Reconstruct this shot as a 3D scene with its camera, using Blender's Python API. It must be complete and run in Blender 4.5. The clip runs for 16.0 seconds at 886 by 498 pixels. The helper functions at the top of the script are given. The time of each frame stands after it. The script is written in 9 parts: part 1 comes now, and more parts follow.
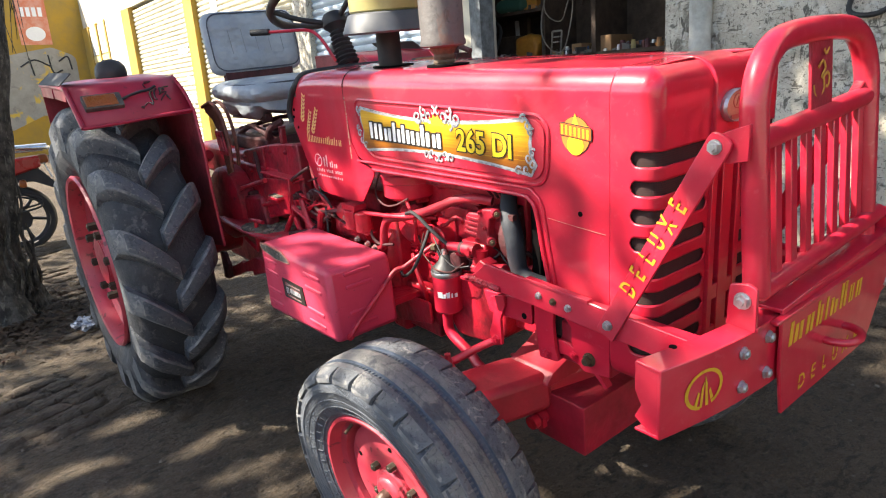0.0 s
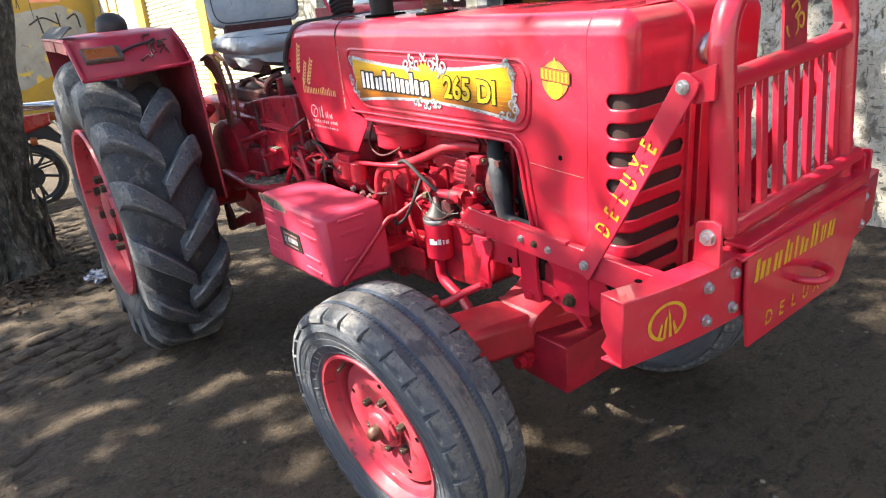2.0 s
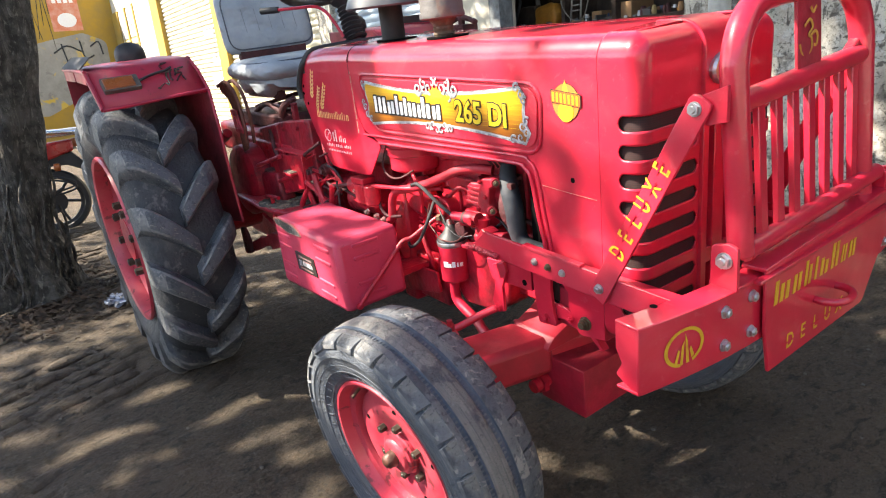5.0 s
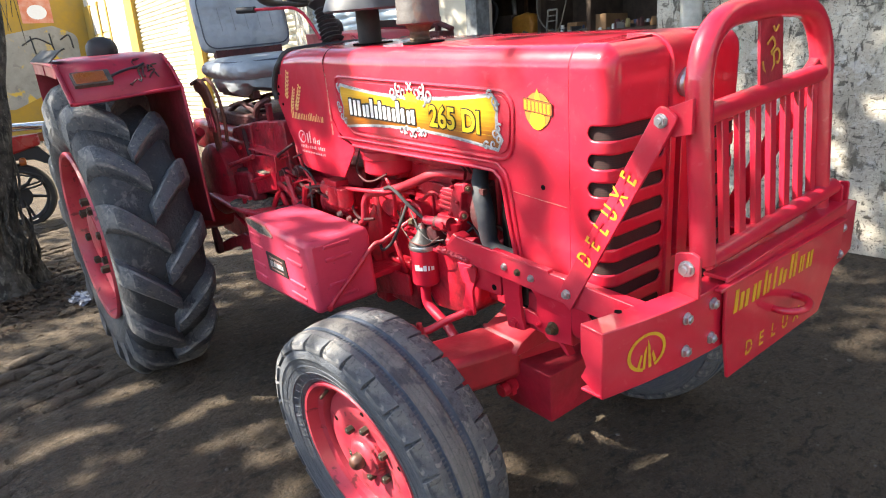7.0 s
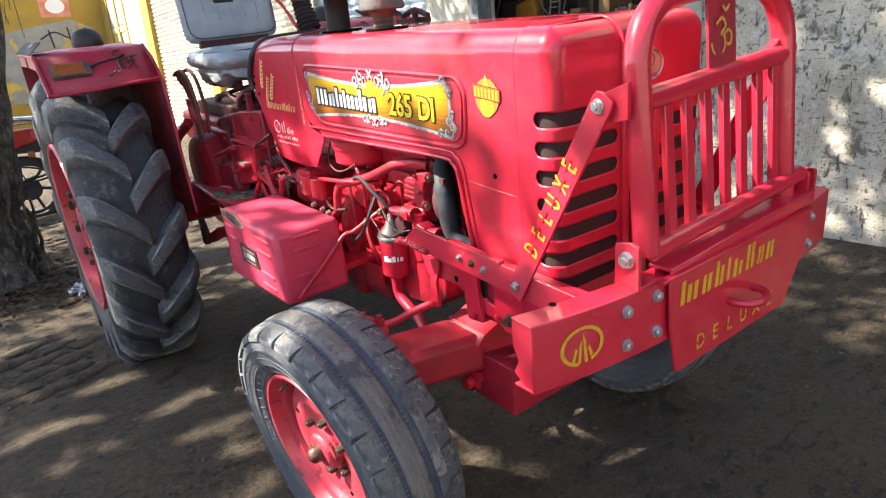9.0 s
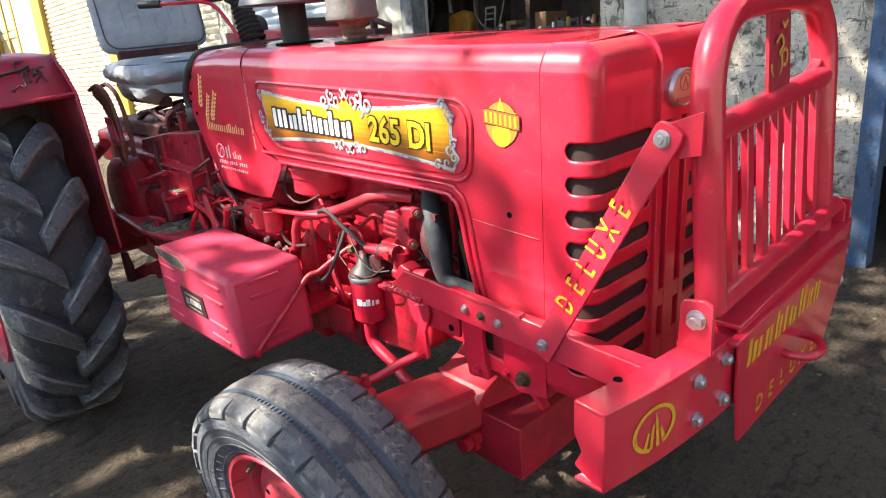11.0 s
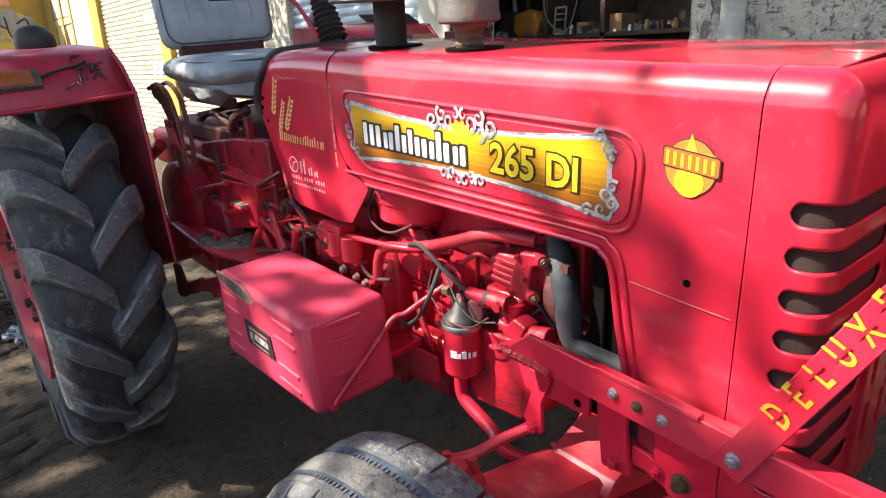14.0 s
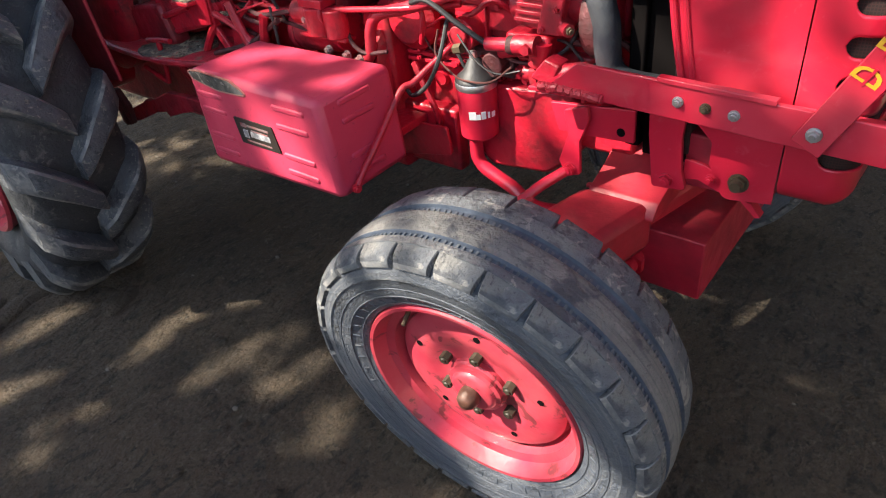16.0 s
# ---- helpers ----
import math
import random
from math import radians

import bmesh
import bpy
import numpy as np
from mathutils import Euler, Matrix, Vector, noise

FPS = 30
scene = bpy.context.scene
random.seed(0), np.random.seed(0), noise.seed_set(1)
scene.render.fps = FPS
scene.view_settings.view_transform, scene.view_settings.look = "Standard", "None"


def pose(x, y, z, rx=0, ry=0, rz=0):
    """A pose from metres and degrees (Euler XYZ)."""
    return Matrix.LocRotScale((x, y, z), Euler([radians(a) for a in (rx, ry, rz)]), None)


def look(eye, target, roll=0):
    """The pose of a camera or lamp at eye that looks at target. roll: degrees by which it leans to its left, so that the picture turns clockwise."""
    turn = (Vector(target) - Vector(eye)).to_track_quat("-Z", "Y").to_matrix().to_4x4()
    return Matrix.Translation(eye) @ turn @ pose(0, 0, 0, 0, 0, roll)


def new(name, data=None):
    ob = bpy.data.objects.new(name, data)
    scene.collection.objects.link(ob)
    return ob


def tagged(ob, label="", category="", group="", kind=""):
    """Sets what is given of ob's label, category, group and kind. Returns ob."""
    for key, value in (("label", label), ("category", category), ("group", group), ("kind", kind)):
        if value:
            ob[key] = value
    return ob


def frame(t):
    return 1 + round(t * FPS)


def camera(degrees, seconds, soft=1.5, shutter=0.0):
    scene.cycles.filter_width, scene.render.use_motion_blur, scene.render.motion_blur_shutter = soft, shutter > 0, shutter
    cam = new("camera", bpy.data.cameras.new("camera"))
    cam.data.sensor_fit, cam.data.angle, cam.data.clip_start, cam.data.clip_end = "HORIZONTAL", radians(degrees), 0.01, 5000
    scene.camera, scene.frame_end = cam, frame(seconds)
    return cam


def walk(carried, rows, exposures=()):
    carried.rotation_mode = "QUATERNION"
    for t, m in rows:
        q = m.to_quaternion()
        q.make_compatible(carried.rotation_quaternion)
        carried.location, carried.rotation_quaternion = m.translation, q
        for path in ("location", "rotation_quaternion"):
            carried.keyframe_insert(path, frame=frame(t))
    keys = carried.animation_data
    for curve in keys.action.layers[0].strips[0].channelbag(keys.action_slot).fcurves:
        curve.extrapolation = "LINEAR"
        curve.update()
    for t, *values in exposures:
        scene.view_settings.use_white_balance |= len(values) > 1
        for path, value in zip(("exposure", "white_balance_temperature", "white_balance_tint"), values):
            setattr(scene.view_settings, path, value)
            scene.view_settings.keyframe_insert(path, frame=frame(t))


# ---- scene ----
cam = camera(68.4, 16.0, soft=1.1)
PATH = [
    (0, (1.175, -0.672, 1.282), (-0.35, 0.519, 0.777), -4.1),
    (0.5, (1.226, -0.619, 1.272), (-0.312, 0.548, 0.748), -4.7),
    (1, (1.242, -0.608, 1.264), (-0.268, 0.556, 0.66), -6.0),
    (1.5, (1.249, -0.633, 1.265), (-0.309, 0.463, 0.655), -6.1),
    (2, (1.257, -0.657, 1.257), (-0.271, 0.473, 0.635), -4.7),
    (2.5, (1.26, -0.66, 1.27), (-0.279, 0.488, 0.709), -4.6),
    (3, (1.251, -0.665, 1.27), (-0.308, 0.454, 0.705), -3.8),
    (3.5, (1.246, -0.652, 1.273), (-0.295, 0.503, 0.733), -4.8),
    (4, (1.245, -0.635, 1.279), (-0.313, 0.492, 0.729), -6.1),
    (4.2, (1.257, -0.64, 1.275), (-0.329, 0.44, 0.711), -6.0),
    (6.5, (1.249, -0.634, 1.268), (-0.27, 0.534, 0.695), -5.0),
    (7, (1.269, -0.644, 1.269), (-0.255, 0.524, 0.71), -4.0),
    (7.5, (1.275, -0.639, 1.267), (-0.243, 0.548, 0.729), -4.7),
    (8, (1.284, -0.615, 1.264), (-0.237, 0.567, 0.724), -5.7),
    (8.5, (1.32, -0.552, 1.257), (-0.225, 0.581, 0.682), -4.7),
    (8.7, (1.339, -0.527, 1.251), (-0.22, 0.583, 0.67), -4.7),
    (10.8, (1.116, -0.471, 1.263), (-0.327, 0.764, 0.638), -4.2),
    (11, (1.054, -0.491, 1.276), (-0.346, 0.816, 0.702), -4.2),
    (11.5, (0.971, -0.539, 1.293), (-0.386, 0.832, 0.766), -3.5),
    (12, (0.974, -0.556, 1.298), (-0.316, 0.905, 0.85), -3.2),
    (12.5, (0.961, -0.558, 1.299), (-0.363, 0.867, 0.836), -3.5),
    (13, (0.922, -0.54, 1.297), (-0.437, 0.853, 0.836), -3.2),
    (13.5, (0.821, -0.475, 1.308), (-0.618, 0.815, 0.795), -4.4),
    (14, (0.736, -0.428, 1.312), (-0.73, 0.804, 0.734), -2.5),
    (14.5, (0.647, -0.472, 1.302), (-0.709, 0.875, 0.715), -3.8),
    (15, (0.525, -0.592, 1.284), (-0.719, 0.843, 0.656), -5.2),
    (15.2, (0.516, -0.625, 1.271), (-0.695, 0.78, 0.524), -4.6),
    (15.3, (0.496, -0.625, 1.242), (-0.675, 0.78, 0.434), -3.8),
    (15.5, (0.5, -0.627, 1.217), (-0.641, 0.733, 0.296), -3.6),
    (16, (0.573, -0.611, 1.181), (-0.585, 0.627, 0.119), -7.8),
]
LIGHT = [(0, 2.02), (1, 2.1), (2, 2.26), (3, 2.28), (4.2, 2.22), (6.5, 2.25), (8.7, 2.22), (11, 2.1), (12, 1.99), (13.5, 1.87), (14.5, 1.8), (16, 1.8)]
walk(cam, [(t, look(eye, target, roll)) for t, eye, target, roll in PATH], [(t, stops, 6800, 10) for t, stops in LIGHT])

# ---- world, sun, exposure ----
world = bpy.data.worlds.new("world")
scene.world = world
world.use_nodes = True
wt = world.node_tree
sky = wt.nodes.new("ShaderNodeTexSky")
sky.sky_type = "NISHITA"
sky.sun_disc = False
SUN_TO = Vector((-0.46, -0.62, 0.78)).normalized()
sky.sun_elevation = math.asin(SUN_TO.z)
sky.sun_rotation = math.atan2(SUN_TO.x, SUN_TO.y)
bg = wt.nodes["Background"]
wt.links.new(sky.outputs["Color"], bg.inputs["Color"])
bg.inputs["Strength"].default_value = 0.115
sun = new("sun", bpy.data.lights.new("sun", "SUN"))
sun.data.energy = 5.0
sun.data.angle = radians(0.6)
sun.data.color = (1.0, 0.93, 0.82)
sun.matrix_world = look(SUN_TO * 30, (0, 0, 0))


# ---- materials ----
def mat(name, base, rough=0.6, metal=0.0, var=0.0, scale=8.0, bump=0.0, bscale=60.0, dark=None, spec=None, coat=0.0, detail=6.0, lo=0.35, hi=0.7):
    """A surface with two scales of variation: base mixed with dark over large stains, and a fine grain that bumps it."""
    m = bpy.data.materials.new(name)
    m.use_nodes = True
    nt = m.node_tree
    b = nt.nodes["Principled BSDF"]
    b.inputs["Roughness"].default_value = rough
    b.inputs["Metallic"].default_value = metal
    if spec is not None:
        b.inputs["Specular IOR Level"].default_value = spec
    if coat:
        b.inputs["Coat Weight"].default_value = coat
        b.inputs["Coat Roughness"].default_value = 0.07
    base4 = (*base, 1.0)
    b.inputs["Base Color"].default_value = base4
    tc = nt.nodes.new("ShaderNodeTexCoord")
    if dark is not None:
        n1 = nt.nodes.new("ShaderNodeTexNoise")
        n1.inputs["Scale"].default_value = scale
        n1.inputs["Detail"].default_value = detail
        n1.inputs["Roughness"].default_value = 0.65
        nt.links.new(tc.outputs["Object"], n1.inputs["Vector"])
        ramp = nt.nodes.new("ShaderNodeValToRGB")
        ramp.color_ramp.elements[0].position = lo
        ramp.color_ramp.elements[1].position = hi
        nt.links.new(n1.outputs["Fac"], ramp.inputs["Fac"])
        mix = nt.nodes.new("ShaderNodeMix")
        mix.data_type = "RGBA"
        mix.inputs["A"].default_value = base4
        mix.inputs["B"].default_value = (*dark, 1.0)
        mul = nt.nodes.new("ShaderNodeMath")
        mul.operation = "MULTIPLY"
        mul.inputs[1].default_value = var
        nt.links.new(ramp.outputs["Color"], mul.inputs[0])
        nt.links.new(mul.outputs[0], mix.inputs["Factor"])
        nt.links.new(mix.outputs["Result"], b.inputs["Base Color"])
        rr = nt.nodes.new("ShaderNodeMapRange")
        rr.inputs["To Min"].default_value = rough
        rr.inputs["To Max"].default_value = min(1.0, rough + 0.25 * var)
        nt.links.new(ramp.outputs["Color"], rr.inputs["Value"])
        nt.links.new(rr.outputs["Result"], b.inputs["Roughness"])
    if bump:
        n2 = nt.nodes.new("ShaderNodeTexNoise")
        n2.inputs["Scale"].default_value = bscale
        n2.inputs["Detail"].default_value = 4.0
        nt.links.new(tc.outputs["Object"], n2.inputs["Vector"])
        bp = nt.nodes.new("ShaderNodeBump")
        bp.inputs["Strength"].default_value = bump
        bp.inputs["Distance"].default_value = 0.01
        nt.links.new(n2.outputs["Fac"], bp.inputs["Height"])
        nt.links.new(bp.outputs["Normal"], b.inputs["Normal"])
    return m


RED = mat("red_paint", (0.55, 0.0145, 0.041), 0.35, var=0.5, scale=4, dark=(0.42, 0.011, 0.031), bump=0.04, bscale=18, coat=0.75, spec=0.28)
RED_OLD = mat("red_paint_grimy", (0.47, 0.012, 0.03), 0.34, var=0.95, scale=14, dark=(0.06, 0.011, 0.012), bump=0.3, bscale=60, spec=0.5, lo=0.47, hi=0.76)
RED_DUSTY = mat("red_paint_dusty", (0.48, 0.018, 0.039), 0.36, var=0.9, scale=9, dark=(0.27, 0.022, 0.03), bump=0.15, bscale=50)
MAROON = mat("dull_maroon_paint", (0.4, 0.013, 0.034), 0.4, var=0.9, scale=10, dark=(0.2, 0.013, 0.022), bump=0.25, bscale=45)
STEEL = mat("zinc_steel", (0.62, 0.63, 0.64), 0.35, metal=0.9, var=0.5, scale=60, dark=(0.3, 0.28, 0.25), bump=0.1, bscale=200)
MUD = mat("packed_earth", (0.085, 0.062, 0.041), 0.92, var=0.9, scale=2.2, dark=(0.13, 0.097, 0.064), bump=0.25, bscale=14, detail=10, lo=0.4, hi=0.75)
WHITEWASH = mat("whitewash", (0.62, 0.58, 0.48), 0.85, var=0.7, scale=3, dark=(0.4, 0.35, 0.25), bump=0.2, bscale=30)
YELLOW = mat("yellow_wall_paint", (0.41, 0.245, 0.022), 0.75, var=0.8, scale=3.5, dark=(0.28, 0.2, 0.07), bump=0.2, bscale=30)
# base colour lowered to carry the shade inside the workshops
DARK = mat("shaded_interior", (0.035, 0.029, 0.025), 0.95, var=0.7, scale=4, dark=(0.015, 0.013, 0.012), bump=0.3)
BLACK = mat("black_rubber", (0.016, 0.016, 0.018), 0.5, var=0.5, scale=20, dark=(0.04, 0.038, 0.037), bump=0.1, bscale=120)
GREY = mat("grey_vinyl", (0.35, 0.385, 0.42), 0.42, var=0.7, scale=7, dark=(0.22, 0.25, 0.28), bump=0.2, bscale=30)
BARK = mat("bark", (0.11, 0.098, 0.082), 0.95, var=0.95, scale=12, dark=(0.03, 0.026, 0.021), bump=1.0, bscale=45, lo=0.42, hi=0.62)
BLUE = mat("blue_paint", (0.03, 0.095, 0.22), 0.6, var=0.8, scale=12, dark=(0.1, 0.12, 0.14), bump=0.4)
LEAF = mat("leaf", (0.06, 0.1, 0.03), 0.6, var=0.6, scale=3, dark=(0.09, 0.12, 0.03))


def layers(m, rows):
    """Lays stains of (scale, low, high, amount, colour, stretch) over a surface's colour."""
    nt = m.node_tree
    b = nt.nodes["Principled BSDF"]
    src = b.inputs["Base Color"].links[0].from_socket
    tc = next(n for n in nt.nodes if n.type == "TEX_COORD")
    for sc, lo, hi, amount, col, stretch in rows:
        mp = nt.nodes.new("ShaderNodeMapping")
        mp.inputs["Scale"].default_value = stretch
        nt.links.new(tc.outputs["Object"], mp.inputs["Vector"])
        n = nt.nodes.new("ShaderNodeTexNoise")
        n.inputs["Scale"].default_value = sc
        n.inputs["Detail"].default_value = 8.0
        n.inputs["Roughness"].default_value = 0.62
        n.inputs["Distortion"].default_value = 0.5
        nt.links.new(mp.outputs["Vector"], n.inputs["Vector"])
        r = nt.nodes.new("ShaderNodeMapRange")
        r.inputs["From Min"].default_value, r.inputs["From Max"].default_value, r.inputs["To Max"].default_value = lo, hi, amount
        nt.links.new(n.outputs["Fac"], r.inputs["Value"])
        mx = nt.nodes.new("ShaderNodeMix")
        mx.data_type = "RGBA"
        nt.links.new(r.outputs["Result"], mx.inputs["Factor"])
        nt.links.new(src, mx.inputs["A"])
        mx.inputs["B"].default_value = (*col, 1)
        src = mx.outputs["Result"]
    nt.links.new(src, b.inputs["Base Color"])
    return m


def relief(m, rows, detail=6.0):
    """Stacks bumps of (scale, depth in metres, stretch) on a surface."""
    nt = m.node_tree
    b = nt.nodes["Principled BSDF"]
    tc = next(n for n in nt.nodes if n.type == "TEX_COORD")
    last = b.inputs["Normal"].links[0].from_socket if b.inputs["Normal"].links else None
    for sc, depth, stretch in rows:
        mp = nt.nodes.new("ShaderNodeMapping")
        mp.inputs["Scale"].default_value = stretch
        nt.links.new(tc.outputs["Object"], mp.inputs["Vector"])
        n = nt.nodes.new("ShaderNodeTexNoise")
        n.inputs["Scale"].default_value = sc
        n.inputs["Detail"].default_value = detail
        n.inputs["Roughness"].default_value = 0.6
        nt.links.new(mp.outputs["Vector"], n.inputs["Vector"])
        bp = nt.nodes.new("ShaderNodeBump")
        bp.inputs["Strength"].default_value = 1.0
        bp.inputs["Distance"].default_value = depth
        nt.links.new(n.outputs["Fac"], bp.inputs["Height"])
        if last:
            nt.links.new(last, bp.inputs["Normal"])
        last = bp.outputs["Normal"]
    nt.links.new(last, b.inputs["Normal"])
    return m


ONE = (1, 1, 1)
relief(RED, ((3.0, 0.008, ONE), (14.0, 0.0016, ONE)), 1.0)
relief(GREY, ((7.0, 0.03, (1, 1, 1.6)), (22.0, 0.006, ONE)), 2.0)
layers(BARK, ((16.0, 0.5, 0.62, 0.8, (0.035, 0.03, 0.024), (1, 1, 0.25)), (40.0, 0.56, 0.64, 0.6, (0.24, 0.22, 0.18), (1, 1, 0.4))))
layers(BLUE, ((22.0, 0.55, 0.63, 0.8, (0.02, 0.03, 0.05), (1, 1, 0.4)), (50.0, 0.6, 0.66, 0.7, (0.16, 0.2, 0.24), (1, 1, 0.5))))
relief(BARK, ((14.0, 0.05, (1, 1, 0.22)), (50.0, 0.015, (1, 1, 0.5))))
layers(MUD, ((1.1, 0.5, 0.62, 0.6, (0.036, 0.027, 0.019), ONE), (4.0, 0.5, 0.7, 0.6, (0.11, 0.078, 0.047), (1, 2.0, 1)), (13.0, 0.54, 0.62, 0.75, (0.026, 0.02, 0.014), (2.2, 1, 1)), (32.0, 0.56, 0.62, 0.6, (0.032, 0.024, 0.017), (1.8, 1, 1)), (40.0, 0.57, 0.63, 0.7, (0.14, 0.108, 0.072), ONE), (110.0, 0.56, 0.62, 0.7, (0.025, 0.02, 0.015), ONE), (75.0, 0.6, 0.65, 0.7, (0.17, 0.132, 0.09), (1.6, 1, 1))))
relief(MUD, ((2.5, 0.07, ONE), (7.0, 0.03, (1.5, 1, 1))), 2.5)
relief(MUD, ((10.0, 0.06, (2.2, 1, 1)), (24.0, 0.035, (1.6, 1, 1)), (90.0, 0.009, ONE)), 8.0)
LUG = layers(mat("lug_rubber", (0.037, 0.044, 0.058), 0.48, var=0.9, scale=6, dark=(0.125, 0.131, 0.136), bump=0.3, bscale=70), ((11.0, 0.55, 0.66, 0.65, (0.155, 0.154, 0.147), ONE), (30.0, 0.55, 0.62, 0.7, (0.02, 0.024, 0.032), ONE), (70.0, 0.58, 0.63, 0.7, (0.2, 0.19, 0.17), ONE)))
relief(LUG, ((26.0, 0.01, ONE), (90.0, 0.004, ONE)))


# front tyre: dark scuffed sidewall, dusty grey tread, blue-black grooves
SIDEWALL = layers(mat("sidewall_rubber", (0.06, 0.072, 0.093), 0.44, var=0.75, scale=6, dark=(0.12, 0.13, 0.14), bump=0.2, bscale=110), ((9.0, 0.58, 0.7, 0.4, (0.12, 0.12, 0.115), ONE), (120.0, 0.62, 0.68, 0.4, (0.14, 0.135, 0.125), ONE)))
TREAD = layers(mat("tread_rubber", (0.11, 0.11, 0.108), 0.68, var=0.8, scale=10, dark=(0.19, 0.186, 0.172), bump=0.4, bscale=100), ((26.0, 0.53, 0.6, 0.65, (0.2, 0.193, 0.178), ONE), (13.0, 0.55, 0.62, 0.75, (0.03, 0.036, 0.048), ONE), (90.0, 0.62, 0.68, 0.6, (0.05, 0.05, 0.055), ONE)))
SHOULDER_RUBBER = layers(mat("shoulder_rubber", (0.066, 0.076, 0.092), 0.54, var=0.9, scale=8, dark=(0.18, 0.182, 0.178), bump=0.4, bscale=100), ((7.0, 0.52, 0.62, 0.6, (0.16, 0.155, 0.142), ONE), (26.0, 0.56, 0.61, 0.75, (0.27, 0.258, 0.235), ONE), (14.0, 0.55, 0.61, 0.7, (0.03, 0.036, 0.048), ONE), (60.0, 0.57, 0.63, 0.65, (0.024, 0.028, 0.036), ONE)))
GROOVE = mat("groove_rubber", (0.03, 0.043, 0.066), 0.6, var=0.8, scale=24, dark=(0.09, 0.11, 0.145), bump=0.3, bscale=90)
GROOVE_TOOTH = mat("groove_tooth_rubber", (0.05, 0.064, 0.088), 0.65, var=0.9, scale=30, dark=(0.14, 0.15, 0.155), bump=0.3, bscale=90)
for m_ in (SIDEWALL, TREAD, SHOULDER_RUBBER):
    relief(m_, ((32.0, 0.007, ONE), (150.0, 0.004, ONE)))


def rubbed(m, rows):
    """Scuffs drawn out round the axle: (scale round, scale across, low, high, amount, colour), on turned() parts."""
    nt = m.node_tree
    b = nt.nodes["Principled BSDF"]
    src = b.inputs["Base Color"].links[0].from_socket
    at = nt.nodes.new("ShaderNodeAttribute")
    at.attribute_name = "turned"
    for sa, sr, lo, hi, amount, col in rows:
        mp = nt.nodes.new("ShaderNodeMapping")
        mp.inputs["Scale"].default_value = (sa, sa, sr)
        nt.links.new(at.outputs["Vector"], mp.inputs["Vector"])
        n = nt.nodes.new("ShaderNodeTexNoise")
        n.inputs["Scale"].default_value = 1.0
        n.inputs["Detail"].default_value = 6.0
        nt.links.new(mp.outputs["Vector"], n.inputs["Vector"])
        r = nt.nodes.new("ShaderNodeMapRange")
        r.inputs["From Min"].default_value, r.inputs["From Max"].default_value, r.inputs["To Max"].default_value = lo, hi, amount
        nt.links.new(n.outputs["Fac"], r.inputs["Value"])
        mx = nt.nodes.new("ShaderNodeMix")
        mx.data_type = "RGBA"
        nt.links.new(r.outputs["Result"], mx.inputs["Factor"])
        nt.links.new(src, mx.inputs["A"])
        mx.inputs["B"].default_value = (*col, 1)
        src = mx.outputs["Result"]
    nt.links.new(src, b.inputs["Base Color"])
    return m


def turned(ob, m):
    """Stores where each vertex lies round the axle: direction, and distance from it plus along it."""
    at = ob.data.attributes.new("turned", "FLOAT_VECTOR", "POINT")
    back = m.inverted()
    for i, v in enumerate(ob.data.vertices):
        c = back @ v.co
        r = math.hypot(c.x, c.y)
        at.data[i].vector = (c.x / max(r, 1e-6), c.y / max(r, 1e-6), r + c.z)


rubbed(SIDEWALL, ((2.2, 160.0, 0.52, 0.66, 0.7, (0.12, 0.128, 0.138)), (3.0, 420.0, 0.55, 0.65, 0.6, (0.17, 0.17, 0.165)), (1.5, 60.0, 0.55, 0.68, 0.5, (0.016, 0.02, 0.03))))
rubbed(TREAD, ((2.0, 220.0, 0.54, 0.66, 0.5, (0.06, 0.066, 0.078)), (3.0, 90.0, 0.55, 0.66, 0.5, (0.2, 0.195, 0.18))))
# rear tyre: dark carcass, lugs with pale worn edges
CARCASS = layers(mat("carcass_rubber", (0.016, 0.018, 0.023), 0.6, var=0.8, scale=8, dark=(0.05, 0.054, 0.06), bump=0.35, bscale=80), ((20.0, 0.58, 0.66, 0.6, (0.13, 0.125, 0.115), ONE), (6.0, 0.56, 0.68, 0.5, (0.1, 0.1, 0.1), ONE), (70.0, 0.62, 0.68, 0.6, (0.15, 0.14, 0.12), ONE)))
relief(CARCASS, ((28.0, 0.006, ONE), (120.0, 0.0025, ONE)))
LUG_EDGE = layers(mat("worn_lug_edge", (0.08, 0.086, 0.094), 0.6, var=0.9, scale=16, dark=(0.22, 0.215, 0.205), bump=0.4, bscale=90, lo=0.42, hi=0.62), ((40.0, 0.56, 0.64, 0.7, (0.26, 0.25, 0.23), ONE),))


def plaster_mat(name, base, worn, spot):
    """Limewashed plaster: broad brown-grey patches, flaked islands and small black spots."""
    m = mat(name, base, 0.92, var=0.8, scale=2.4, dark=worn, bump=0.7, bscale=26, detail=12, lo=0.4, hi=0.62)
    layers(m, ((6.0, 0.5, 0.64, 0.6, worn, (1, 1, 0.6)), (3.0, 0.54, 0.7, 0.5, (0.36, 0.345, 0.31), ONE), (9.0, 0.57, 0.64, 0.7, spot, (1, 1, 0.7)), (26.0, 0.58, 0.62, 0.85, spot, (1.0, 1, 0.35)), (30.0, 0.59, 0.63, 0.8, spot, (0.4, 1, 1.2)), (60.0, 0.58, 0.63, 0.7, spot, ONE), (110.0, 0.6, 0.65, 0.6, spot, ONE), (16.0, 0.55, 0.64, 0.6, (0.66, 0.65, 0.6), ONE)))
    return relief(m, ((8.0, 0.02, ONE), (45.0, 0.006, ONE)))


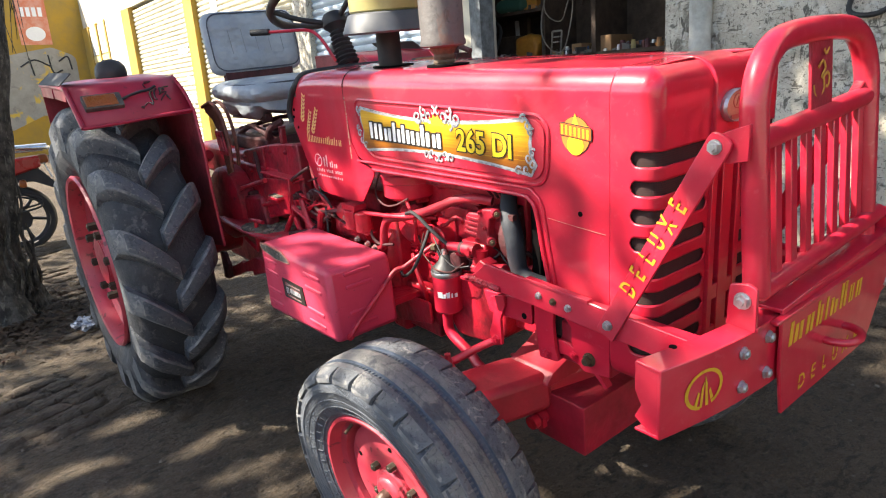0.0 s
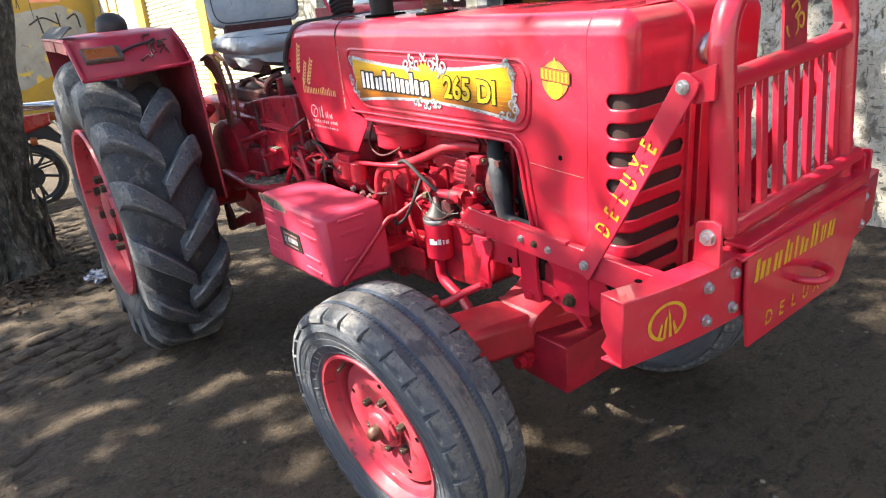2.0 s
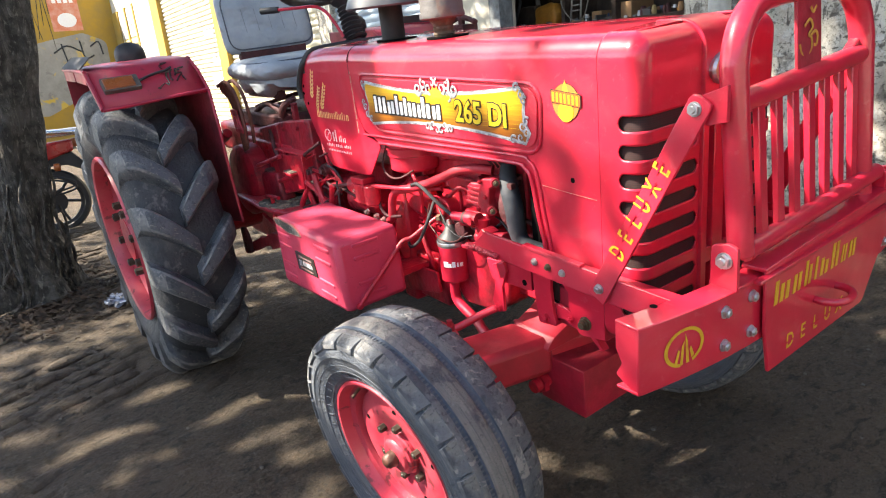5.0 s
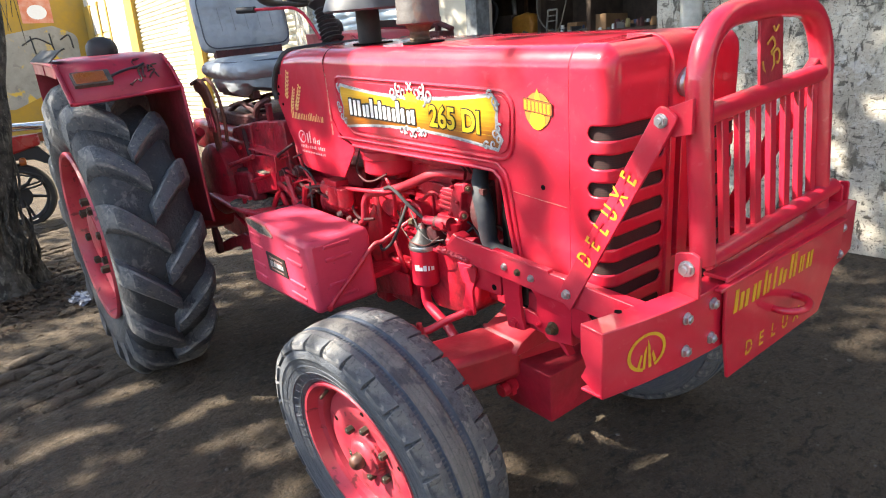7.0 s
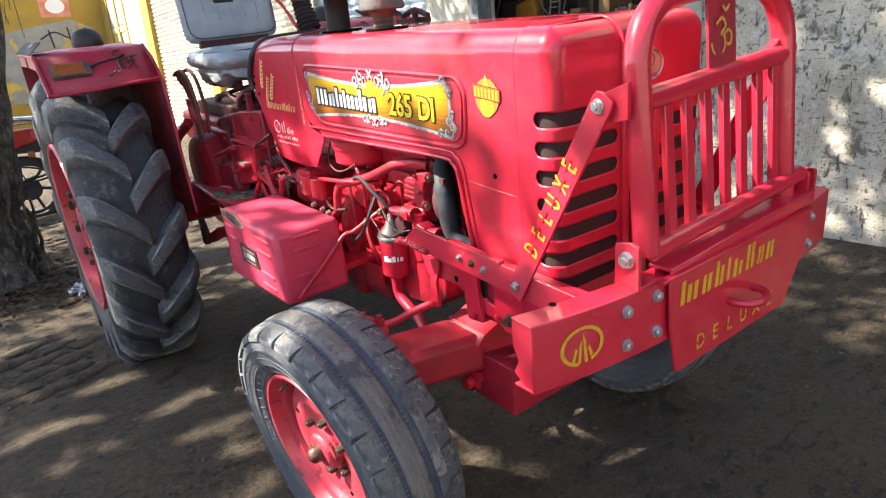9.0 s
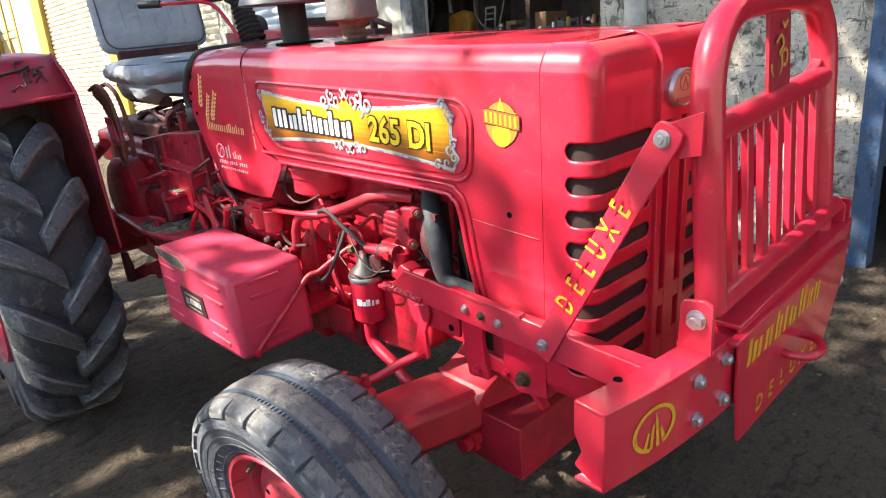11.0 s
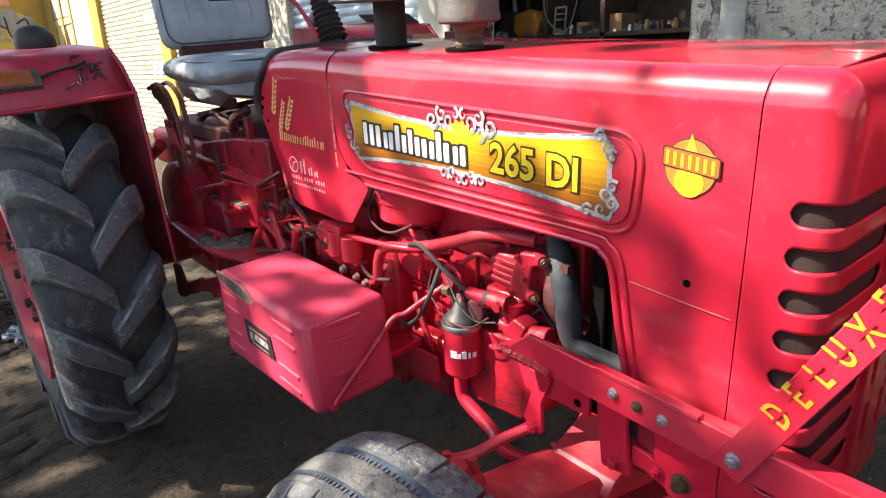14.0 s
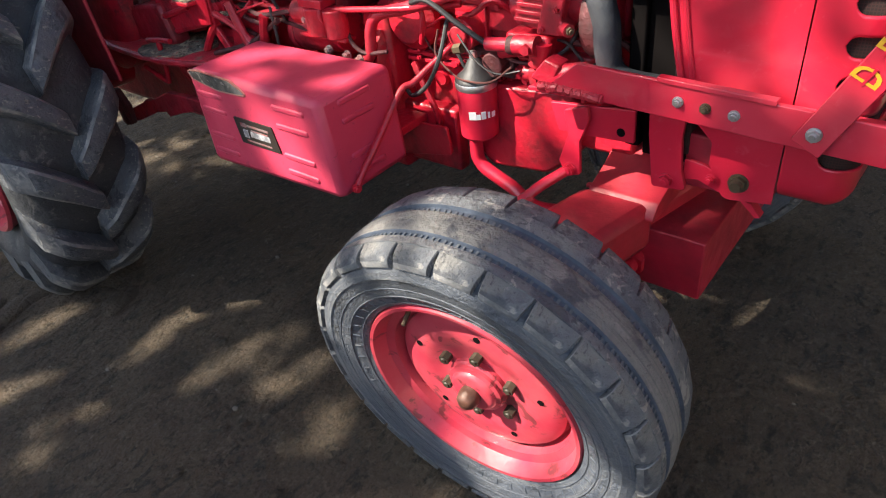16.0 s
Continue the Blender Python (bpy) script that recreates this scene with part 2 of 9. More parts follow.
PLASTER = plaster_mat("weathered_plaster", (0.64, 0.595, 0.495), (0.4, 0.36, 0.29), (0.07, 0.062, 0.052))


# ---- builders ----
def part(name, bm, material, parent=None, label="", smooth=True, bevel=0.0):
    """Links a bmesh as one mesh object under a thing or a part."""
    me = bpy.data.meshes.new(name)
    bmesh.ops.recalc_face_normals(bm, faces=bm.faces)
    bm.to_mesh(me)
    bm.free()
    ob = new(name, me)
    me.materials.append(material)
    if smooth:
        for p in me.polygons:
            p.use_smooth = True
        me.set_sharp_from_angle(angle=radians(38))
    if bevel:
        md = ob.modifiers.new("bevel", "BEVEL")
        md.width, md.segments, md.limit_method, md.angle_limit = bevel, 2, "ANGLE", radians(40)
        md.harden_normals = False
    if parent is not None:
        ob.parent = parent
    if label:
        ob["label"] = label
    return ob


def pieces(name, bms, material, parent, label="", bevel=0.0):
    """Several alike parts, each a mesh of its own."""
    return [part(name, b, material, parent, label, bevel=bevel) for b in bms]


def thing(name, m, label, category, group=""):
    ob = new(name)
    ob.empty_display_size = 0.1
    ob.matrix_world = m
    return tagged(ob, label, category, group)


def join(*bms):
    out = bmesh.new()
    for b in bms:
        me = bpy.data.meshes.new("tmp")
        b.to_mesh(me)
        b.free()
        out.from_mesh(me)
        bpy.data.meshes.remove(me)
    return out


def box(x0, x1, y0, y1, z0, z1):
    bm = bmesh.new()
    m = Matrix.Translation(((x0 + x1) / 2, (y0 + y1) / 2, (z0 + z1) / 2)) @ Matrix.Diagonal((abs(x1 - x0), abs(y1 - y0), abs(z1 - z0), 1))
    bmesh.ops.create_cube(bm, size=1.0, matrix=m)
    return bm


def move(bm, m):
    bmesh.ops.transform(bm, matrix=m, verts=bm.verts)
    return bm


def cyl(p0, p1, r0, r1=None, seg=20):
    r1 = r0 if r1 is None else r1
    p0, p1 = Vector(p0), Vector(p1)
    d = p1 - p0
    bm = bmesh.new()
    q = d.to_track_quat("Z", "Y").to_matrix().to_4x4()
    bmesh.ops.create_cone(bm, cap_ends=True, segments=seg, radius1=r0, radius2=r1, depth=d.length, matrix=Matrix.Translation((p0 + p1) / 2) @ q)
    return bm


def smooth_path(pts, n=6):
    """A Catmull-Rom line through the points."""
    pts = [Vector(p) for p in pts]
    ext = [2 * pts[0] - pts[1], *pts, 2 * pts[-1] - pts[-2]]
    out = []
    for i in range(1, len(ext) - 2):
        a, b, c, d = ext[i - 1:i + 3]
        for k in range(n):
            t = k / n
            out.append(0.5 * ((2 * b) + (c - a) * t + (2 * a - 5 * b + 4 * c - d) * t * t + (3 * b - a - 3 * c + d) * t ** 3))
    out.append(pts[-1])
    return out


def tube(pts, r, seg=12, smooth=6, closed=False):
    pts = [Vector(p) for p in (smooth_path(pts, smooth) if smooth else pts)]
    bm = bmesh.new()
    rings = []
    n = len(pts)
    side = None
    for i, p in enumerate(pts):
        d = (pts[(i + 1) % n] - pts[i - 1]) if closed else (pts[min(i + 1, n - 1)] - pts[max(i - 1, 0)])
        d.normalize()
        if side is None:
            side = d.orthogonal().normalized()
        side = (side - d * side.dot(d)).normalized()
        up = d.cross(side)
        rr = r(i / (n - 1)) if callable(r) else r
        rings.append([bm.verts.new(p + rr * (math.cos(a) * side + math.sin(a) * up)) for a in (2 * math.pi * k / seg for k in range(seg))])
    for i in range(n if closed else n - 1):
        a, b = rings[i], rings[(i + 1) % n]
        for k in range(seg):
            bm.faces.new((a[k], a[(k + 1) % seg], b[(k + 1) % seg], b[k]))
    if not closed:
        bm.faces.new(rings[0][::-1])
        bm.faces.new(rings[-1])
    return bm


def lathe(profile, m=Matrix(), seg=48, closed=False):
    """Turns (radius, along) points round the local z axis."""
    bm = bmesh.new()
    rings = [[bm.verts.new((r * math.cos(2 * math.pi * k / seg), r * math.sin(2 * math.pi * k / seg), h)) for k in range(seg)] for r, h in profile]
    pairs = list(zip(rings, rings[1:])) + ([(rings[-1], rings[0])] if closed else [])
    for a, b in pairs:
        for k in range(seg):
            bm.faces.new((a[k], a[(k + 1) % seg], b[(k + 1) % seg], b[k]))
    if not closed:
        for ring, flip in ((rings[0], True), (rings[-1], False)):
            if profile[0 if flip else -1][0] > 1e-4:
                bm.faces.new(ring[::-1] if flip else ring)
    bmesh.ops.remove_doubles(bm, verts=bm.verts, dist=1e-5)
    return move(bm, m)


def slab(outline, axis, a, b):
    """A flat plate: an outline in the two other axes, from a to b along the axis."""
    bm = bmesh.new()

    def put(u, v, w):
        return {"x": (w, u, v), "y": (u, w, v), "z": (u, v, w)}[axis]
    lo = [bm.verts.new(put(u, v, a)) for u, v in outline]
    hi = [bm.verts.new(put(u, v, b)) for u, v in outline]
    n = len(outline)
    bm.faces.new(lo)
    bm.faces.new(hi[::-1])
    for i in range(n):
        bm.faces.new((lo[i], hi[i], hi[(i + 1) % n], lo[(i + 1) % n]))
    return bm


def rounded(pts, r, n=5):
    """An outline with its corners rounded; r may be one radius or one for each corner."""
    out = []
    k = len(pts)
    rs = r if isinstance(r, (list, tuple)) else [r] * k
    for i in range(k):
        p, a, b = Vector(pts[i]), Vector(pts[i - 1]), Vector(pts[(i + 1) % k])
        if rs[i] <= 0:
            out.append(tuple(p))
            continue
        u, v = (a - p).normalized(), (b - p).normalized()
        half = u.angle(v) / 2
        t = min(rs[i] / math.tan(half), (a - p).length * 0.49, (b - p).length * 0.49)
        p0, p1 = p + u * t, p + v * t
        for j in range(n + 1):
            s = j / n
            q = p0 * (1 - s) ** 2 + p * 2 * s * (1 - s) + p1 * s * s
            out.append(tuple(q))
    return out


# ---- the place: ground, facade, openings ----
def ground_z(x, y):
    return 0.0474 * y - 0.0055 * x


def ground():
    bm = bmesh.new()
    xs = [-600, -120, -45, -25, -16, -11] + [-8 + 0.1 * i for i in range(50)] + [-3 + 0.045 * i for i in range(106)] + [1.8 + 0.1 * i for i in range(13)] + [4.5, 7, 12, 25, 60, 200, 600]
    ys = [-600, -120, -40, -18, -9, -6, -4.5] + [-3.5 + 0.1 * i for i in range(19)] + [-1.6 + 0.045 * i for i in range(80)] + [2.0 + 0.1 * i for i in range(16)] + [4.2, 6, 8, 14, 40, 200, 600]
    grid = []
    for x in xs:
        col = []
        for y in ys:
            h = 0.0
            if -8 <= x <= 3 and -3.5 <= y <= 3.5:
                h = 0.016 * noise.noise((x * 1.7, y * 1.7, 0)) + 0.008 * noise.noise((x * 5, y * 8, 3)) - 0.012 * abs(noise.noise((x * 3, y * 5, 8))) + 0.005
                h = min(h, 0.008)
            col.append(bm.verts.new((x, y, 0.0474 * max(-40, min(40, y)) - 0.0055 * max(-40, min(40, x)) + h - 0.006)))
        grid.append(col)
    for i in range(len(xs) - 1):
        for j in range(len(ys) - 1):
            bm.faces.new((grid[i][j], grid[i + 1][j], grid[i + 1][j + 1], grid[i][j + 1]))
    return tagged(part("ground", bm, MUD), "dark packed earth with dust and oil stains", "ground", kind="structure")


ground()
WY = 3.04   # the facade's face
TH = 0.25


def wall_piece(name, x0, x1, z0, z1, material, label, y0=WY, y1=WY + TH):
    return tagged(part(name, box(x0, x1, y0, y1, z0, z1), material), label, "wall", kind="structure")


wall_piece("wall_pillar", -1.22, 0.2, -0.1, 3.6, PLASTER, "weathered grey plaster wall with peeling patches")
wall_piece("wall_lintel", -17.2, 6.0, 3.0, 3.9, WHITEWASH, "whitewashed band over the shop fronts", WY + 0.02, WY + TH)
wall_piece("wall_corner", -3.55, -2.97, -0.1, 3.0, WHITEWASH, "whitewashed pier between a shutter and a workshop", WY - 0.02)
wall_piece("pier_yellow", -9.68, -9.3, -0.2, 3.0, YELLOW, "yellow painted pier between two shutters", WY - 0.015)
wall_piece("pier_yellow_far", -13.3, -12.75, -0.2, 3.0, YELLOW, "yellow painted pier beside a shutter", WY - 0.015)
wall_piece("pier_grey", -6.05, -5.72, -0.2, 3.0, PLASTER, "grey plaster pier beside a shutter", WY - 0.01)
wall_piece("pier_white", -14.7, -13.3, -0.2, 3.0, WHITEWASH, "whitewashed pier beside a door", WY)
wall_piece("wall_far", -16.95, -16.4, -0.2, 3.0, YELLOW, "yellow painted wall beside a door", WY - 0.02)
wall_piece("wall_back", -4.1, 6.2, -0.1, 3.9, DARK, "back wall of the workshop, coloured dark for shade", 6.2, 6.4)
wall_piece("wall_inner_left", -4.1, -3.95, -0.1, 3.9, DARK, "side wall of the workshop, coloured dark for shade", WY + TH, 6.2)
wall_piece("wall_inner_right", 6.0, 6.2, -0.1, 3.9, DARK, "side wall of the workshop, coloured dark for shade", WY, 6.2)
wall_piece("wall_partition", -0.6, -0.45, -0.1, 3.9, DARK, "partition between two workshops, coloured dark for shade", WY + TH, 6.2)
tagged(part("ceiling", box(-17.2, 6.2, WY, 6.4, 3.9, 4.05), DARK), "concrete roof slab, coloured dark for shade", "ceiling", kind="structure")
wall_piece("wall_right_end", 4.2, 6.0, -0.1, 3.0, PLASTER, "weathered grey plaster wall")
wall_piece("wall_yellow_side", -17.2, -16.95, -0.2, 3.9, YELLOW, "yellow painted side wall with a poster and grey daubs", -3.5, WY + TH)


def shutter(x0, x1, z0, z1, y, material):
    """Corrugated roller shutter: one curved slat above another."""
    bm = bmesh.new()
    rows = []
    n = int((z1 - z0) / 0.075)
    prof = [(0.0, 0.0), (0.016, 0.014), (0.024, 0.032), (0.02, 0.054), (0.004, 0.066), (-0.004, 0.071)]
    for i in range(n):
        for dy, dz in prof:
            rows.append((y - dy, z0 + i * 0.075 + dz))
    vs = [[bm.verts.new((x, yy, zz)) for x in (x0, x1)] for yy, zz in rows]
    for a, b in zip(vs, vs[1:]):
        bm.faces.new((a[0], a[1], b[1], b[0]))
    return part("roller_shutter", bm, material)


# two walls out of view, added to cut sky light and reflections
wall_piece("light_block_street", 8.0, 8.25, -0.3, 3.4, PLASTER, "unseen plaster wall added to dim light from the street side", -14.0, 9.0)
wall_piece("light_block_yard", -17.2, 8.0, -0.9, 3.2, PLASTER, "unseen plaster wall added to dim light from the yard side", -14.25, -14.0)


SHUTTER_PALE = mat("cream_shutter", (0.58, 0.54, 0.42), 0.6, var=0.6, scale=3, dark=(0.45, 0.4, 0.27), bump=0.1)
SHUTTER_BLUE = mat("galvanised_shutter", (0.42, 0.5, 0.58), 0.5, var=0.6, scale=4, dark=(0.3, 0.36, 0.43), bump=0.1)
for x0, x1, m_, lb in ((-9.3, -6.05, SHUTTER_PALE, "closed cream roller shutter with faded paint"), (-12.75, -9.68, SHUTTER_PALE, "closed cream roller shutter with faded paint"),
                      (-5.72, -3.55, SHUTTER_BLUE, "closed pale blue-grey roller shutter")):
    tagged(shutter(x0, x1, -0.05, 3.0, WY + 0.08, m_), lb, "roller shutter", "shop shutters", kind="structure")
wall_piece("blue_post", 0.2, 0.285, -0.1, 3.0, BLUE, "blue painted steel door post, scuffed", WY - 0.05, WY + 0.06)


# ---- the tractor ----
YC = 0.68
tractor = thing("tractor", pose(-0.0285, 0.002, 0.002, 2.995, 2.635, -0.14), "old red farm tractor repainted glossy, parked on packed earth", "tractor")


def mirror_y(bm):
    return move(bm, Matrix.Translation((0, 2 * YC, 0)) @ Matrix.Diagonal((1, -1, 1, 1)))


def both(bm):
    c = bm.copy()
    return join(bm, mirror_y(c))


def pair(name, bm, *rest, **more):
    """A part on the near side and its mirror image on the far side."""
    far = bm.copy()
    near = part(name, bm, *rest, **more)
    part(name, mirror_y(far), *rest, **more)
    return near


def hex_bolt(p, direction, r=0.011, h=0.009, washer=True):
    p, d = Vector(p), Vector(direction).normalized()
    r, h = r * 0.86, h * 0.9
    parts = [cyl(p, p + d * h, r, r, 6), cyl(p + d * h, p + d * (h + 0.003), r * 0.6, r * 0.5, 12)]
    if washer:
        parts.append(cyl(p, p + d * 0.002, r * 1.2, r * 1.2, 16))
    return join(*parts)


HZ = 1.272   # top of the hood


def hood_section(n=10, y0=0.44, z0=0.99, r=0.048):
    """Half of the hood's cross-section from its lower edge to the middle of the top."""
    pts = [(y0, z0), (y0, HZ - r)]
    for k in range(1, n + 1):
        a = math.pi / 2 * k / n
        pts.append((y0 + r * (1 - math.cos(a)), HZ - r + r * math.sin(a)))
    pts.append((YC, HZ + 0.006))
    return pts


def shell(x0, x1, half, t=0.004, xs=None):
    full = half + [(2 * YC - y, z) for y, z in half[-2::-1]]
    bm = bmesh.new()
    rows = [[bm.verts.new((x, y, z)) for y, z in full] for x in (xs or (x0, x1))]
    for a, b in zip(rows, rows[1:]):
        for k in range(len(full) - 1):
            bm.faces.new((a[k], a[k + 1], b[k + 1], b[k]))
    return bm


def tyre_profile(R, rim, w, lug=0.0):
    """Half-open tyre section as (radius, along), from bead to bead."""
    h = R - rim
    return [(rim, -w * 0.36), (rim + 0.02, -w * 0.42), (rim + h * 0.35, -w * 0.5), (rim + h * 0.62, -w * 0.495), (R - h * 0.18, -w * 0.44), (R - h * 0.05, -w * 0.36),
            (R - h * 0.01, -w * 0.2), (R, 0), (R - h * 0.01, w * 0.2), (R - h * 0.05, w * 0.36), (R - h * 0.18, w * 0.44), (rim + h * 0.62, w * 0.495),
            (rim + h * 0.35, w * 0.5), (rim + 0.02, w * 0.42), (rim, w * 0.36)]


layers(RED, ((6.0, 0.48, 0.75, 0.4, (0.4, 0.010, 0.03), ONE), (5.0, 0.5, 0.68, 0.5, (0.55, 0.05, 0.075), (1, 1, 1.6)), (45.0, 0.6, 0.68, 0.25, (0.58, 0.1, 0.12), ONE), (140.0, 0.66, 0.74, 0.3, (0.5, 0.09, 0.09), ONE)))
RIM = layers(mat("faded_red_rim", (0.42, 0.03, 0.056), 0.3, var=0.8, scale=8, dark=(0.47, 0.085, 0.1), bump=0.12, bscale=30, coat=0.2), ((60.0, 0.66, 0.7, 0.8, (0.07, 0.03, 0.025), ONE), (5.0, 0.55, 0.7, 0.5, (0.4, 0.03, 0.045), ONE), (22.0, 0.585, 0.63, 0.85, (0.12, 0.025, 0.028), ONE), (9.0, 0.56, 0.68, 0.55, (0.22, 0.024, 0.035), ONE)))
HOLE = mat("dark_gap", (0.005, 0.004, 0.004), 0.9, spec=0.05)
RUST = mat("rusty_steel", (0.07, 0.045, 0.032), 0.75, metal=0.2, var=0.9, scale=40, dark=(0.17, 0.115, 0.07), bump=0.4, bscale=150)
NUT = mat("rusty_stud", (0.024, 0.021, 0.014), 0.5, var=0.8, scale=60, dark=(0.055, 0.042, 0.024))
CAPRUST = mat("dark_rusty_cap", (0.055, 0.026, 0.018), 0.42, metal=0.2, var=0.8, scale=50, dark=(0.13, 0.05, 0.03), bump=0.2, bscale=90)
BRASSY = mat("tarnished_nut", (0.13, 0.1, 0.06), 0.5, metal=0.6, var=0.8, scale=60, dark=(0.08, 0.06, 0.04))
# rear wheels: axis along y
RX, RZ, RR = -1.862, 0.548, 0.645


def ag_lug(R, w, side, h=0.05):
    """One slanting lug of a farm tyre with a worn, rounded crown; local z is the axle."""
    bm = bmesh.new()
    secs = []
    n = 12
    for k in range(n + 1):
        s = k / n
        along = side * (-0.035 * w + s * w * 0.54)
        a = 0.26 * (1 - (1 - s) ** 1.3)
        drop = 0.0 if s < 0.6 else (s - 0.6) ** 2 * 0.4
        base = R - 0.045 - drop - 0.035 * max(0, s - 0.7)
        top_ = R + h - drop * 1.02 - 0.012 * max(0.0, 0.15 - s) / 0.15
        wd = (0.068 + 0.03 * s) / R
        secs.append([(base, a - wd * 0.72, along), (top_ - 0.024, a - wd * 0.53, along), (top_ - 0.008, a - wd * 0.47, along), (top_, a - wd * 0.36, along), (top_ + 0.002, a, along), (top_, a + wd * 0.36, along), (top_ - 0.008, a + wd * 0.47, along), (top_ - 0.024, a + wd * 0.53, along), (base, a + wd * 0.72, along)])
    rows = [[bm.verts.new((r * math.cos(q), r * math.sin(q), z)) for r, q, z in sec] for sec in secs]
    for i, (p, q) in enumerate(zip(rows, rows[1:])):
        for k in range(8):
            bm.faces.new((p[k], p[k + 1], q[k + 1], q[k])).material_index = 1 if k in (2, 5) or i >= n - 2 and 1 < k < 6 else 0
    bm.faces.new(rows[0][::-1])
    bm.faces.new(rows[-1]).material_index = 0
    return bm


def ring_of(name, first, m, count, phase=0.0):
    """Repeats a part round the axle of the wheel whose frame is m."""
    for i in range(count):
        ob = first if i == 0 else new(name, first.data)
        ob.parent = first.parent
        ob.matrix_basis = m @ Matrix.Rotation(2 * math.pi * (i + phase) / count, 4, "Z")


def rear_wheel(y_out, side, parent):
    """side -1: the outer face looks to -y."""
    w = 0.335
    yc = y_out + 0.165
    m = Matrix.Translation((RX, yc, RZ)) @ Matrix.Rotation(radians(90), 4, "X")
    if side > 0:
        m = Matrix.Translation((RX, 2 * YC - yc, RZ)) @ Matrix.Rotation(radians(-90), 4, "X")
    f = 0.375
    rim = join(lathe([(f, 0.155), (f - 0.006, 0.165), (f - 0.02, 0.16), (f - 0.028, 0.14), (f - 0.03, 0.10), (f - 0.06, 0.085), (f - 0.07, 0.06), (f - 0.07, -0.06), (f - 0.03, -0.10), (f, -0.155), (f + 0.004, -0.15), (f - 0.06, -0.05), (f - 0.06, 0.05), (f - 0.02, 0.1)], m, 64, True),
               lathe([(f - 0.065, 0.03), (0.28, 0.07), (0.23, 0.1), (0.17, 0.107), (0.12, 0.1), (0.105, 0.13), (0.0, 0.13), (0.0, 0.08), (0.12, 0.08), (0.22, 0.08), (f - 0.065, 0.015)], m, 48, True))
    wheel = part("rear_wheel", rim, RIM, parent, "red painted steel rim with faded edges")
    part("hub_plate", lathe([(0.0, 0.1), (0.19, 0.1), (0.195, 0.104), (0.19, 0.112), (0.11, 0.112), (0.1, 0.135), (0.05, 0.14), (0.0, 0.14)], m, 40), MAROON, wheel, "dull oily hub flange")
    tyre = part("rear_tyre", lathe(tyre_profile(RR - 0.05, f, w), m, 72, True), CARCASS, parent, "worn black farm tyre with deep chevron lugs, dusty")
    for sd in (-1, 1):
        lug = part("tread_lug", ag_lug(RR - 0.042, w, sd), LUG, tyre)
        lug.data.materials.append(LUG_EDGE)
        ring_of("tread_lug", lug, m, 16, 0.25 if sd > 0 else 0.75)
    for i in range(8):
        a = 2 * math.pi * (i + 0.3) / 8
        p = m @ Vector((0.152 * math.cos(a), 0.152 * math.sin(a), 0.111))
        d = (m.to_3x3() @ Vector((0, 0, 1)))
        part("nut", hex_bolt(p, d, 0.021, 0.042), NUT, wheel)
    return wheel


rear_wheel(-0.162, -1, tractor)
rear_wheel(-0.162, 1, tractor)


def zone(ob, m, materials, rule):
    """Gives the faces of a turned part one of several materials, by radius and distance along the axle."""
    back = m.inverted()
    for x in materials:
        ob.data.materials.append(x)
    for p in ob.data.polygons:
        c = back @ p.center
        p.material_index = rule(math.hypot(c.x, c.y), c.z)
    return ob


def shoulder_block(R, sd, inner):
    """One block on the shoulder of the front tyre, following the curve, narrower towards the sidewall."""
    bm = bmesh.new()
    line = [(R - 0.0015, 0.055), (R - 0.0035, 0.063), (R - 0.0065, 0.072), (R - 0.0105, 0.0795), (R - 0.017, 0.0852), (R - 0.027, 0.0878)]
    rows = []
    for i, (r, z) in enumerate(line):
        wd = math.pi / 27 - (0.0014 + 0.0009 * i) / r
        rows.append([bm.verts.new((q[0] * math.cos(q[1]), q[0] * math.sin(q[1]), (q[2] if sd > 0 else -inner(q[2])))) for q in ((r - 0.014, -wd * 1.01, z - 0.012), (r - 0.001, -wd * 1.0, z - 0.001), (r, -wd * 0.96, z + 0.0005), (r, wd * 0.96, z + 0.0005), (r - 0.001, wd * 1.0, z - 0.001), (r - 0.014, wd * 1.01, z - 0.012))])
    for a, b in zip(rows, rows[1:]):
        for k in range(5):
            bm.faces.new((a[k], a[k + 1], b[k + 1], b[k])).material_index = 1 if k in (1, 3) or k == 2 and b is rows[-1] else 0
    bm.faces.new(rows[0][::-1])
    bm.faces.new(rows[-1])
    return bm


